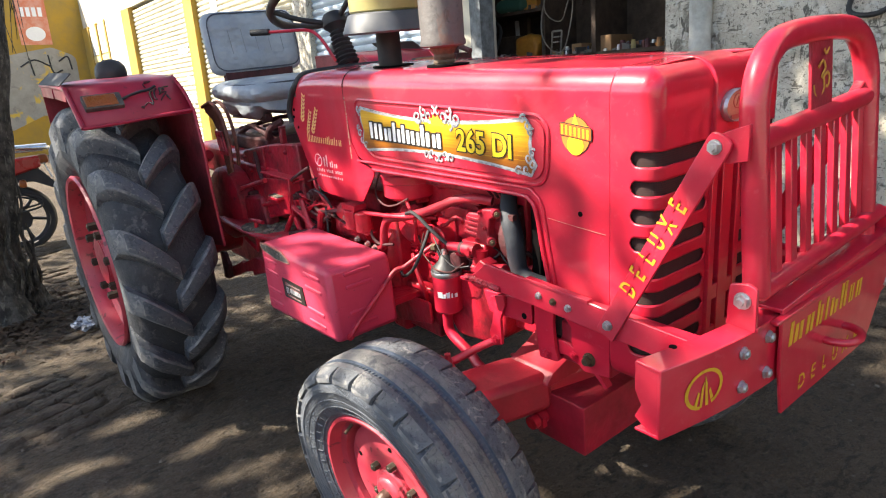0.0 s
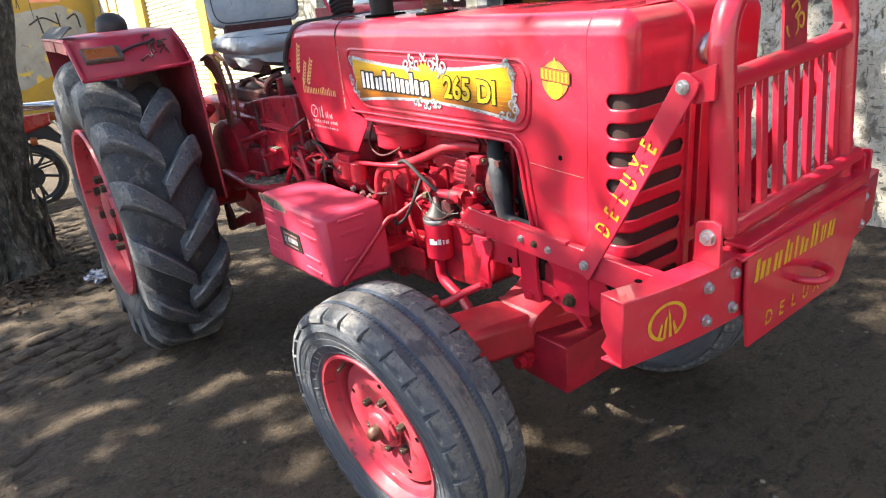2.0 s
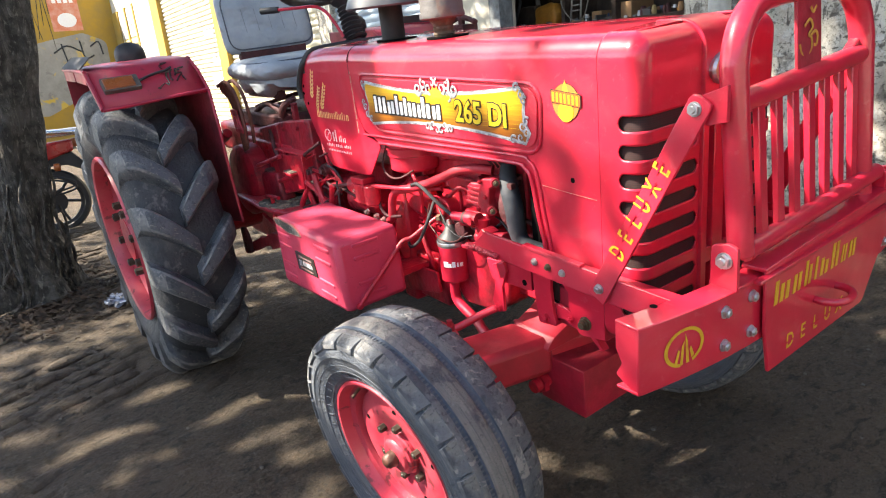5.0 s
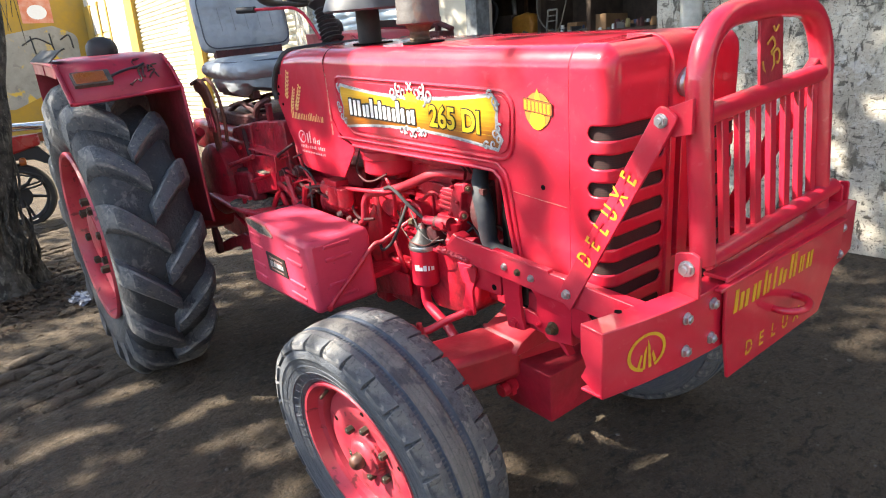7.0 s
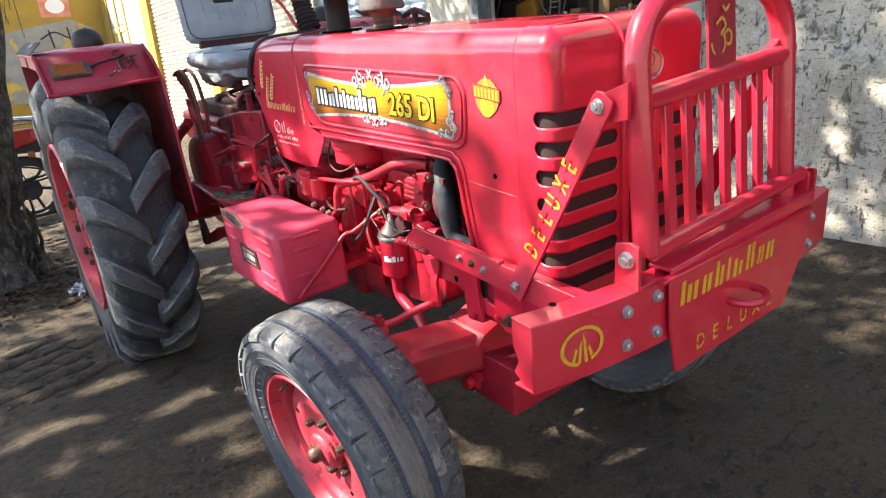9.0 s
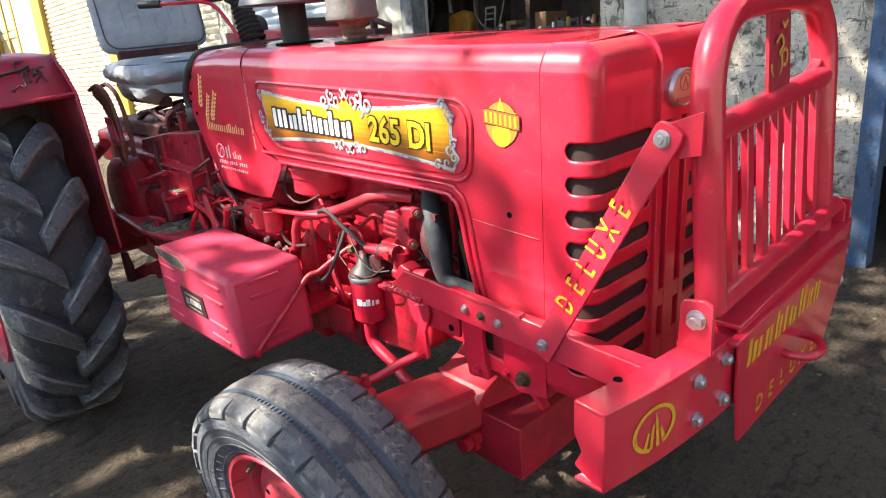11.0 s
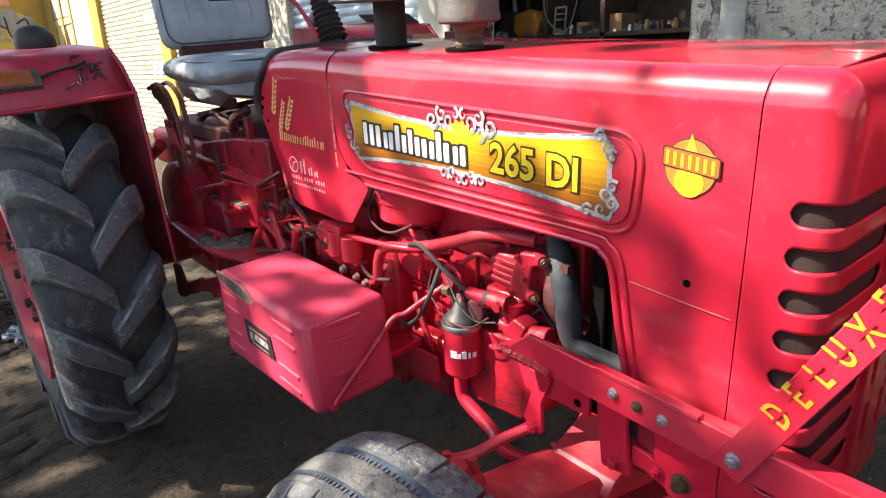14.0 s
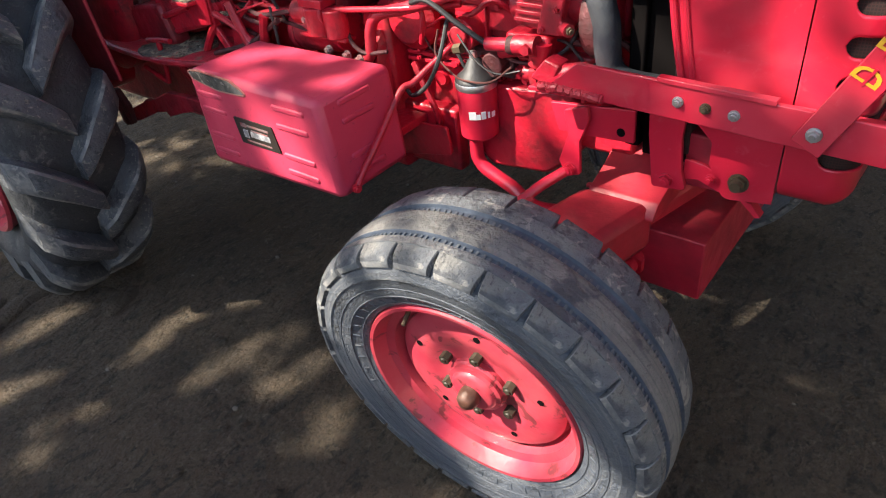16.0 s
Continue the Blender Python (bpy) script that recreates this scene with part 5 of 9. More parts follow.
guard = part("bull_bar", tube([(lean_x(z), y, z) for y, z in arch], 0.0228, 20, 5), RED, tractor, "red tubular bull bar with upright slats")
for z0, z1, y0, y1, r_ in ((1.15, 1.172, 0.462, 0.91, 0.0195), (0.888, 0.92, 0.47, 0.962, 0.018)):
    part("cross_tube", cyl((lean_x(z0), y0, z0), (lean_x(z1) + (0.012 if z0 < 1 else 0), y1, z1), r_, seg=18), RED, guard)
part("ledge", tilt(join(box(0.642, 0.69, 0.476, 0.978, 0.868, 0.876), box(0.684, 0.69, 0.476, 0.978, 0.846, 0.87)), 0.05, 0.74), RED, guard, "angle ledge under the slats", bevel=0.002)
for k in range(7):
    y_ = 0.532 + 0.0575 * k
    part("slat", move(box(-0.006, 0.006, -0.0115, 0.0115, -0.13, 0.13), Matrix.Translation((lean_x(1.03), y_, 1.027 + 0.055 * (y_ - 0.7))) @ Matrix.Rotation(radians(-4.9), 4, "Y")), RED, guard, bevel=0.002)
om = part("top_plate", move(box(-0.003, 0.003, -0.043, 0.043, -0.075, 0.08), Matrix.Translation((lean_x(1.25) + 0.004, YC + 0.013, 1.25)) @ Matrix.Rotation(radians(-4.9), 4, "Y")), MAROON, guard, "dull red plate with a painted yellow sign", bevel=0.001)
xo = lean_x(1.24) + 0.0085
sign = [[(YC - 0.022, 1.262), (YC - 0.004, 1.272), (YC + 0.008, 1.258), (YC - 0.004, 1.246), (YC + 0.006, 1.24), (YC + 0.01, 1.222), (YC - 0.006, 1.208), (YC - 0.024, 1.214), (YC - 0.034, 1.232)],
        [(YC + 0.004, 1.244), (YC + 0.018, 1.25), (YC + 0.028, 1.242), (YC + 0.027, 1.226), (YC + 0.017, 1.226)], [(YC - 0.004, 1.292), (YC + 0.006, 1.284), (YC + 0.016, 1.293)]]
part("painted_sign", move(join(*[tube([(0, y, z) for y, z in l], 0.0031, 6, 5) for l in sign]), Matrix.Translation((xo + 0.001, 0.01, -0.012)) @ Matrix.Diagonal((0.35, 1, 1, 1))), DULLGOLD, om, "yellow brush-painted sacred sign")
for y0, sg in ((0.455, 1), (0.905, -1)):
    part("foot_bracket", join(slab(rounded([(0.632, 0.846), (0.684, 0.846), (0.682, 0.924), (0.666, 0.93), (0.634, 0.924)], [0, 0, 0.01, 0.008, 0.01]), "y", y0 - sg * 0.058 - 0.004, y0 - sg * 0.058 + 0.004), box(0.63, 0.686, min(y0 - sg * 0.06, y0), max(y0 - sg * 0.06, y0), 0.846, 0.855)), RED, guard, "welded foot of the bull bar", bevel=0.0015)
    part("bolt", hex_bolt((0.659, y0 - sg * 0.062, 0.899), (0, -sg, 0), 0.0145, 0.011), STEEL, guard)
part("corner_gusset", slab([(0.868, 1.16), (0.905, 1.16), (0.905, 1.03), (0.898, 1.06)], "x", lean_x(1.12) - 0.003, lean_x(1.12) + 0.003), RED, guard)
part("corner_gusset", slab([(0.862, 1.182), (0.9, 1.182), (0.902, 1.206), (0.888, 1.2)], "x", lean_x(1.2) - 0.014, lean_x(1.2) + 0.006), RED_OLD, guard, "rough weld in the corner", bevel=0.003)
for y0, sg in ((0.985, 1),):
    part("side_wing", slab(rounded([(0.6, 0.87), (0.65, 0.925), (0.685, 0.93), (0.685, 0.85), (0.64, 0.845)], 0.008), "y", y0 - 0.004, y0 + 0.004), RED, guard, bevel=0.001)

# ---- front axle and steering ----
axle_bm = []
for x_in, y_in, x_out, y_out, w, z1, z0 in ((0.118, YC, 0.065, 0.47, 0.135, 0.517, 0.425), (0.07, 0.485, -0.005, 0.175, 0.155, 0.527, 0.42)):
    for sg in (0, 1):
        bm = bmesh.new()
        lo = [(x_in - w / 2, y_in), (x_in + w / 2, y_in), (x_out + w / 2, y_out), (x_out - w / 2, y_out)]
        lo = [(x, y if not sg else 2 * YC - y) for x, y in lo]
        v0 = [bm.verts.new((x, y, z0)) for x, y in lo]
        v1 = [bm.verts.new((x, y, z1)) for x, y in lo]
        bm.faces.new(v0)
        bm.faces.new(v1[::-1])
        for k in range(4):
            bm.faces.new((v0[k], v1[k], v1[(k + 1) % 4], v0[(k + 1) % 4]))
        axle_bm.append(bm)
axle = part("front_axle", axle_bm[0], RED_DUSTY, tractor, "heavy red boxed front axle beam", bevel=0.02)
pieces("axle_sleeve", axle_bm[1:], RED_DUSTY, axle, bevel=0.02)
part("axle_saddle", slab(rounded([(0.44, 0.5), (0.475, 0.532), (0.53, 0.552), (0.585, 0.585), (0.66, 0.59), (0.7, 0.5)], 0.015), "x", 0.01, 0.155), RED_DUSTY, axle, bevel=0.012)
part("axle_rib", join(slab([(0.0, 0.475), (0.155, 0.48), (0.155, 0.492), (0.0, 0.487)], "z", 0.524, 0.533)), RED_DUSTY, axle, bevel=0.003)
for y0, mf in ((0.14, FW), (2 * YC - 0.14, FWL)):
    sg = 1 if y0 < YC else -1
    part("king_pin", join(cyl((-0.005, y0, 0.30), (-0.005, y0, 0.56), 0.034, seg=20), cyl((-0.005, y0, 0.56), (-0.005, y0, 0.575), 0.042, 0.036, 20), cyl((0.0, y0, 0.32), (0.01, y0 - sg * 0.09, 0.325), 0.03, 0.04, 20)), RED_OLD, axle)
    part("steering_arm", slab(rounded([(-0.01, y0 - 0.03), (0.02, y0), (-0.02, y0 + sg * 0.06), (-0.13, y0 + sg * 0.10), (-0.15, y0 + sg * 0.06), (-0.05, y0)], 0.012), "z", 0.545, 0.562), RED_OLD, axle)
    part("ball_joint", join(cyl((-0.135, y0 + sg * 0.08, 0.53), (-0.135, y0 + sg * 0.08, 0.59), 0.02, 0.016, 16), cyl((-0.135, y0 + sg * 0.08, 0.59), (-0.135, y0 + sg * 0.08, 0.6), 0.01, seg=6)), RED_OLD, axle)
knuckle = part("knuckle", lathe([(0.0, -0.05), (0.04, -0.05), (0.045, -0.01), (0.05, 0.0), (0.055, 0.006), (0.055, 0.02), (0.048, 0.028), (0.03, 0.034), (0.022, 0.05), (0.0, 0.054)], Matrix.Translation((-0.005, 0.225, 0.565)) @ Matrix.Rotation(radians(-8), 4, "X"), 28), RED_DUSTY, axle, "dusty red steering knuckle flange")
for dx, dy in ((0.036, -0.012), (-0.034, 0.016), (0.01, 0.037)):
    part("knob", join(cyl((-0.005 + dx, 0.225 + dy, 0.575), (-0.005 + dx, 0.225 + dy, 0.605), 0.013, 0.011, 14), cyl((-0.005 + dx, 0.225 + dy, 0.605), (-0.005 + dx, 0.225 + dy, 0.617), 0.008, seg=6)), RED_DUSTY, knuckle)
part("drag_link", tube([(-0.135, 0.23, 0.545), (-0.09, 0.33, 0.53), (-0.055, 0.40, 0.555), (-0.02, 0.452, 0.577)], 0.011, 12, 4), RED, axle, "red steering link")
part("tie_rod", tube([(-0.285, 0.5, 0.575), (-0.292, 0.5, 0.535), (-0.28, 0.5, 0.492), (-0.2, 0.5, 0.455), (-0.12, 0.5, 0.42), (0.0, 0.62, 0.39), (0.0, 0.8, 0.39)], 0.016, 12, 5), RED, axle, "bent red steering tube")
# cast block under the nose
block = part("weight_block", slab(rounded([(0.095, 0.47), (0.25, 0.47), (0.252, 0.335), (0.095, 0.335)], 0.004), "y", 0.475, 0.885), MAROON, tractor, "dull red welded box under the axle", bevel=0.003)
part("stub", join(cyl((0.118, 0.475, 0.395), (0.118, 0.425, 0.393), 0.018, seg=16), cyl((0.118, 0.46, 0.394), (0.118, 0.445, 0.394), 0.028, seg=6)), RED_OLD, block, "pinned end of the axle pivot")
part("front_cross_member", box(0.2, 0.345, 0.455, 0.905, 0.60, 0.70), MAROON, tractor, bevel=0.004)


# ---- engine, gearbox and their fittings ----
BLUEBLACK = mat("dusty_hose", (0.012, 0.015, 0.021), 0.6, var=0.7, scale=22, dark=(0.03, 0.031, 0.034), bump=0.1)
HOSE = mat("dusty_radiator_hose", (0.018, 0.022, 0.03), 0.6, var=0.8, scale=16, dark=(0.05, 0.052, 0.056), bump=0.25, bscale=50)
PUMPRED = mat("oily_cast_red", (0.36, 0.009, 0.026), 0.38, var=0.85, scale=22, dark=(0.12, 0.012, 0.014), bump=0.25, bscale=90, lo=0.42, hi=0.72)
SOOT = mat("grimy_dark_metal", (0.1, 0.02, 0.023), 0.6, metal=0.1, var=0.8, scale=25, dark=(0.028, 0.02, 0.019), bump=0.4, bscale=90)
ALU = mat("dull_aluminium", (0.35, 0.3, 0.29), 0.5, metal=0.6, var=0.8, scale=40, dark=(0.4, 0.06, 0.06), bump=0.2)
engine = part("engine_block", box(-0.52, 0.06, 0.56, 0.80, 0.56, 0.80), RED_OLD, tractor, "red painted diesel engine block, grimy", bevel=0.008)
part("cylinder_bank", box(-0.50, 0.03, 0.575, 0.785, 0.80, 0.93), RED_OLD, engine, bevel=0.008)
part("cylinder_head", box(-0.46, 0.0, 0.60, 0.76, 0.93, 1.02), RED_OLD, engine, bevel=0.008)
part("bell_housing", box(-0.60, -0.52, 0.50, 0.86, 0.42, 0.82), RED_OLD, engine, bevel=0.012)
part("sump", slab(rounded([(-0.30, 0.68), (-0.05, 0.70), (-0.06, 0.545), (-0.12, 0.50), (-0.27, 0.485), (-0.30, 0.52)], 0.03), "y", 0.52, 0.84), RED_OLD, engine, "red oil sump", bevel=0.008)
for z_ in (0.705, 0.72):
    part("sump_flange", box(-0.5, 0.0, 0.535, 0.825, z_ - 0.005, z_ + 0.004), RED_OLD, engine, bevel=0.0015)
for k in range(9):
    part("bolt", hex_bolt((-0.46 + 0.055 * k, 0.535, 0.712), (0, -1, 0), 0.008, 0.008, False), RED_OLD, engine)
for x_, z_ in ((-0.235, 0.69), (-0.20, 0.735), (-0.42, 0.66), (-0.39, 0.77), (-0.33, 0.86), (-0.47, 0.88), (-0.12, 0.74)):
    part("core_plug", lathe([(0.0, 0.008), (0.012, 0.01), (0.016, 0.012), (0.019, 0.0)], Matrix.Translation((x_, 0.56, z_)) @ Matrix.Rotation(radians(90), 4, "X"), 18), RED_OLD, engine)
# engine number stands as bars
for k in range(6):
    part("number_bar", box(-0.175 + 0.014 * k, -0.166 + 0.014 * k, 0.553, 0.556, 0.742, 0.756), ALU, engine)
part("flywheel_housing", lathe([(0.0, -0.03), (0.2, -0.03), (0.215, -0.015), (0.215, 0.02), (0.2, 0.03), (0.0, 0.03)], Matrix.Translation((-0.56, YC, 0.66)) @ Matrix.Rotation(radians(90), 4, "Y"), 32), RED_OLD, engine)
pump = part("injection_pump", join(slab(rounded([(-0.165, 0.836), (-0.1, 0.826), (-0.08, 0.905), (-0.148, 0.9)], 0.014), "y", 0.484, 0.57), cyl((-0.12, 0.53, 0.87), (0.005, 0.53, 0.885), 0.035, 0.045, 24), cyl((-0.185, 0.53, 0.86), (-0.12, 0.53, 0.865), 0.03, seg=20)), PUMPRED, tractor, "red cast injection pump with bolted flange", bevel=0.005)
part("pump_flange", slab(rounded([(-0.105, 0.826), (-0.054, 0.828), (-0.04, 0.842), (-0.052, 0.856), (-0.042, 0.9), (-0.016, 0.912), (-0.018, 0.93), (-0.07, 0.924), (-0.085, 0.9)], 0.006), "y", 0.468, 0.56), PUMPRED, pump, bevel=0.004)
for dz in (0.848, 0.862, 0.876, 0.89):
    part("pump_rib", slab(rounded([(-0.158 + (dz - 0.848) * 0.3, dz - 0.004), (-0.102 + (dz - 0.848) * 0.3, dz - 0.006), (-0.102 + (dz - 0.848) * 0.3, dz + 0.001), (-0.158 + (dz - 0.848) * 0.3, dz + 0.003)], 0.002), "y", 0.477, 0.488), PUMPRED, pump, bevel=0.001)
for dx, dz in ((-0.024, 0.921), (-0.047, 0.842)):
    part("boss", cyl((dx - 0.02, 0.485, dz - 0.003), (dx + 0.014, 0.465, dz), 0.0115, seg=16), PUMPRED, pump)
    part("bolt", hex_bolt((dx + 0.014, 0.465, dz), (0.85, -0.5, 0), 0.0085, 0.007, False), BRASSY, pump)
for dx, dz in ((-0.075, 0.915), (-0.09, 0.838), (-0.06, 0.875)):
    part("bolt", hex_bolt((dx, 0.468, dz), (0, -1, 0), 0.007, 0.007, False), PUMPRED, pump)
part("coupling", cyl((-0.222, 0.475, 0.792), (-0.165, 0.475, 0.797), 0.0135, seg=16), RED, pump)
part("coupling_clip", cyl((-0.168, 0.475, 0.7965), (-0.154, 0.475, 0.798), 0.018, seg=16), SOOT, pump)
part("coupling_nut", join(cyl((-0.154, 0.475, 0.798), (-0.105, 0.475, 0.802), 0.019, seg=18), cyl((-0.12, 0.45, 0.8), (-0.12, 0.475, 0.8), 0.011, seg=6)), PUMPRED, pump)
part("link_fork", join(slab(rounded([(-0.116, 0.745), (-0.082, 0.785), (-0.05, 0.775), (-0.07, 0.732)], 0.006), "y", 0.46, 0.5), cyl((-0.075, 0.48, 0.752), (-0.005, 0.48, 0.764), 0.017, 0.02, 16)), PUMPRED, pump, bevel=0.003)
for k in range(3):
    part("delivery_pipe", tube([(-0.05 - 0.02 * k, 0.53, 0.94), (-0.06 - 0.03 * k, 0.52, 0.965), (-0.12 - 0.09 * k, 0.55, 0.97), (-0.14 - 0.12 * k, 0.6, 0.95)], 0.0035, 8, 5), SOOT, pump)
part("pump_elbow", join(cyl((-0.2, 0.49, 0.775), (-0.13, 0.49, 0.79), 0.014, seg=14), cyl((-0.15, 0.49, 0.786), (-0.135, 0.49, 0.789), 0.022, seg=6), cyl((-0.115, 0.49, 0.76), (-0.105, 0.49, 0.805), 0.02, seg=16)), RED_OLD, pump)
filt = part("oil_filter", lathe([(0.0, -0.066), (0.036, -0.066), (0.043, -0.058), (0.044, 0.045), (0.044, 0.052)], Matrix.Translation((-0.275, 0.497, 0.638)), 36), RED, tractor, "red spin-on oil filter with a black cap")
part("filter_band", lathe([(0.0445, 0.05), (0.046, 0.055), (0.046, 0.063), (0.0445, 0.066)], Matrix.Translation((-0.275, 0.497, 0.638)), 36), STEEL, filt)
part("filter_head", lathe([(0.045, 0.065), (0.044, 0.07), (0.036, 0.077), (0.024, 0.088), (0.014, 0.108), (0.009, 0.112), (0.0, 0.112)], Matrix.Translation((-0.275, 0.497, 0.638)), 36), BLACK, filt, "black conical filter cap")
part("filter_tip", cyl((-0.278, 0.494, 0.745), (-0.278, 0.494, 0.764), 0.007, 0.005, 12), STEEL, filt)
part("bleed_screw", join(lathe([(0.011, 0.09), (0.011, 0.105), (0.005, 0.125), (0.0, 0.127)], Matrix.Translation((-0.275, 0.497, 0.638)), 14)), ALU, filt)
for k, (w_, h_) in enumerate(((0.016, 0.018), (0.010, 0.012), (0.010, 0.017), (0.005, 0.014), (0.01, 0.012))):
    a = -math.pi / 2 + 0.35 + 0.3 * k * 0.9
    p = Vector((-0.275 + 0.0447 * math.cos(a), 0.497 + 0.0447 * math.sin(a), 0.628))
    part("word_block", move(box(-w_ / 2, w_ / 2, -0.0004, 0.0004, 0, h_), Matrix.Translation(p) @ Matrix.Rotation(a + math.pi / 2, 4, "Z")), WHITE, filt)
part("filter_mount", join(box(-0.30, -0.2, 0.53, 0.58, 0.70, 0.76), cyl((-0.275, 0.497, 0.72), (-0.24, 0.55, 0.73), 0.02, seg=14), cyl((-0.235, 0.5, 0.735), (-0.235, 0.54, 0.735), 0.026, seg=18)), SOOT, filt, bevel=0.003)
part("coolant_pipe", tube([(-0.6, 0.46, 0.70), (-0.575, 0.462, 0.708), (-0.55, 0.465, 0.73), (-0.54, 0.468, 0.785), (-0.51, 0.47, 0.822), (-0.42, 0.47, 0.845), (-0.33, 0.47, 0.872), (-0.24, 0.472, 0.906), (-0.17, 0.475, 0.934), (-0.1, 0.48, 0.945), (-0.06, 0.5, 0.94)], 0.0132, 14, 6), RED_DUSTY, tractor, "bent red coolant pipe")
part("radiator_core", box(0.168, 0.205, 0.452, 0.908, 0.66, 1.18), MESH, tractor, "black radiator core", bevel=0.003)
hose = part("radiator_hose", tube([(-0.03, 0.53, 0.955), (-0.008, 0.505, 0.925), (0.013, 0.49, 0.895), (0.028, 0.487, 0.85), (0.032, 0.487, 0.805), (0.042, 0.489, 0.774), (0.075, 0.492, 0.757), (0.16, 0.5, 0.752)], lambda t: 0.0205 + 0.004 * math.sin(math.pi * min(1.0, t * 1.3)), 16, 6), HOSE, tractor, "dusty grey-black radiator hose", bevel=0.0)
part("hose_clip", join(tube([(0.002 + 0.024 * math.cos(a), 0.505 + 0.024 * math.sin(a), 0.918 - 0.4 * 0.024 * math.cos(a)) for a in (2 * math.pi * k / 16 for k in range(16))], 0.004, 6, 0, True), box(0.02, 0.036, 0.475, 0.49, 0.908, 0.922)), SOOT, hose)
rad = part("radiator", box(0.075, 0.2, 0.525, 0.86, 0.70, 1.1), HOLE, tractor, "black radiator core in its shroud", bevel=0.004)
part("shroud", slab(rounded([(0.06, 0.62), (0.09, 0.62), (0.09, 1.1), (0.06, 1.1)], 0.006), "y", 0.512, 0.86), HOLE, rad, "black fan shroud", bevel=0.004)
part("tank_side", slab([(0.09, 0.6), (0.24, 0.6), (0.24, 0.72), (0.09, 0.72)], "y", 0.53, 0.54), HOLE, rad)
for k in range(14):
    part("fin", box(0.068, 0.075, 0.53, 0.855, 0.715 + 0.027 * k, 0.719 + 0.027 * k), SOOT, rad)
fan = part("fan", cyl((0.03, YC, 0.9), (0.06, YC, 0.9), 0.05, seg=20), SOOT, tractor, "grimy dark engine fan")
for k in range(5):
    part("blade", move(slab(rounded([(-0.03, 0.04), (0.03, 0.04), (0.04, 0.13), (-0.03, 0.13)], 0.012), "z", -0.002, 0.002), Matrix.Translation((0.05, YC, 0.9)) @ Matrix.Rotation(2 * math.pi * k / 5, 4, "X") @ Matrix.Rotation(radians(25), 4, "Z") @ Matrix.Rotation(radians(90), 4, "Y") @ Matrix.Rotation(radians(90), 4, "Z")), RED_OLD, fan)
bowl = part("air_cleaner_bowl", lathe([(0.0, 0.0), (0.075, 0.0), (0.085, 0.008), (0.088, 0.05), (0.092, 0.052), (0.092, 0.075), (0.088, 0.08), (0.088, 0.2), (0.0, 0.2)], Matrix.Translation((-0.49, 0.55, 0.885)), 36), RED, tractor, "red oil-bath air cleaner bowl")
part("bowl_clip", tube([(-0.56, 0.49, 0.97), (-0.57, 0.47, 0.9), (-0.52, 0.46, 0.872), (-0.46, 0.46, 0.875), (-0.41, 0.48, 0.9)], 0.003, 6, 5), SOOT, bowl)
part("bowl_drain", cyl((-0.49, 0.55, 0.865), (-0.49, 0.55, 0.888), 0.045, 0.06, 24), SOOT, bowl)
part("intake_manifold", join(box(-0.42, -0.06, 0.545, 0.6, 0.93, 0.975), cyl((-0.35, 0.55, 0.95), (-0.35, 0.6, 0.95), 0.03, seg=18), cyl((-0.2, 0.55, 0.95), (-0.2, 0.6, 0.95), 0.03, seg=18)), RED_OLD, engine, bevel=0.006)
part("control_rod", tube([(-0.95, 0.45, 0.785), (-0.854, 0.45, 0.802), (-0.6, 0.45, 0.83), (-0.436, 0.455, 0.846), (-0.3, 0.5, 0.855)], 0.0068, 10, 4), RED_OLD, tractor, "long red control rod")
part("black_cable", tube([(-0.40, 0.46, 0.86), (-0.35, 0.455, 0.87), (-0.28, 0.46, 0.83), (-0.22, 0.47, 0.795), (-0.19, 0.48, 0.785)], 0.0055, 8, 6), BLACK, tractor, "black sheathed cable")
part("black_cable", tube([(-0.43, 0.44, 0.68), (-0.40, 0.43, 0.67), (-0.36, 0.44, 0.70), (-0.335, 0.46, 0.76), (-0.34, 0.5, 0.82)], 0.005, 8, 6), BLACK, tractor, "black sheathed cable")
WIRE = mat("thin_wire", (0.1, 0.035, 0.03), 0.5)
part("wire", tube([(-0.36, 0.49, 0.8), (-0.365, 0.48, 0.75), (-0.32, 0.475, 0.715), (-0.27, 0.455, 0.715), (-0.21, 0.46, 0.72), (-0.17, 0.48, 0.75)], 0.0022, 6, 6), WIRE, tractor, "thin brown wire")
part("wire", tube([(-0.30, 0.48, 0.80), (-0.25, 0.47, 0.755), (-0.2, 0.47, 0.735), (-0.15, 0.48, 0.745)], 0.0022, 6, 6), BLACK, tractor, "thin black wire")
lift = part("lift_pump", join(cyl((-0.31, 0.5, 0.79), (-0.31, 0.57, 0.79), 0.035, seg=24), cyl((-0.31, 0.49, 0.79), (-0.31, 0.5, 0.79), 0.022, seg=18), box(-0.35, -0.27, 0.54, 0.57, 0.75, 0.84)), RED_OLD, tractor, "red fuel lift pump", bevel=0.003)
part("pipe_nut", cyl((-0.315, 0.485, 0.765), (-0.295, 0.485, 0.77), 0.011, seg=6), BRASSY, lift)
starter = part("starter_motor", join(cyl((-0.64, 0.5, 0.76), (-0.80, 0.5, 0.75), 0.05, seg=28), cyl((-0.8, 0.5, 0.75), (-0.82, 0.5, 0.749), 0.052, seg=28), cyl((-0.66, 0.46, 0.815), (-0.77, 0.46, 0.81), 0.03, seg=20)), RED_OLD, tractor, "red starter motor", bevel=0.003)
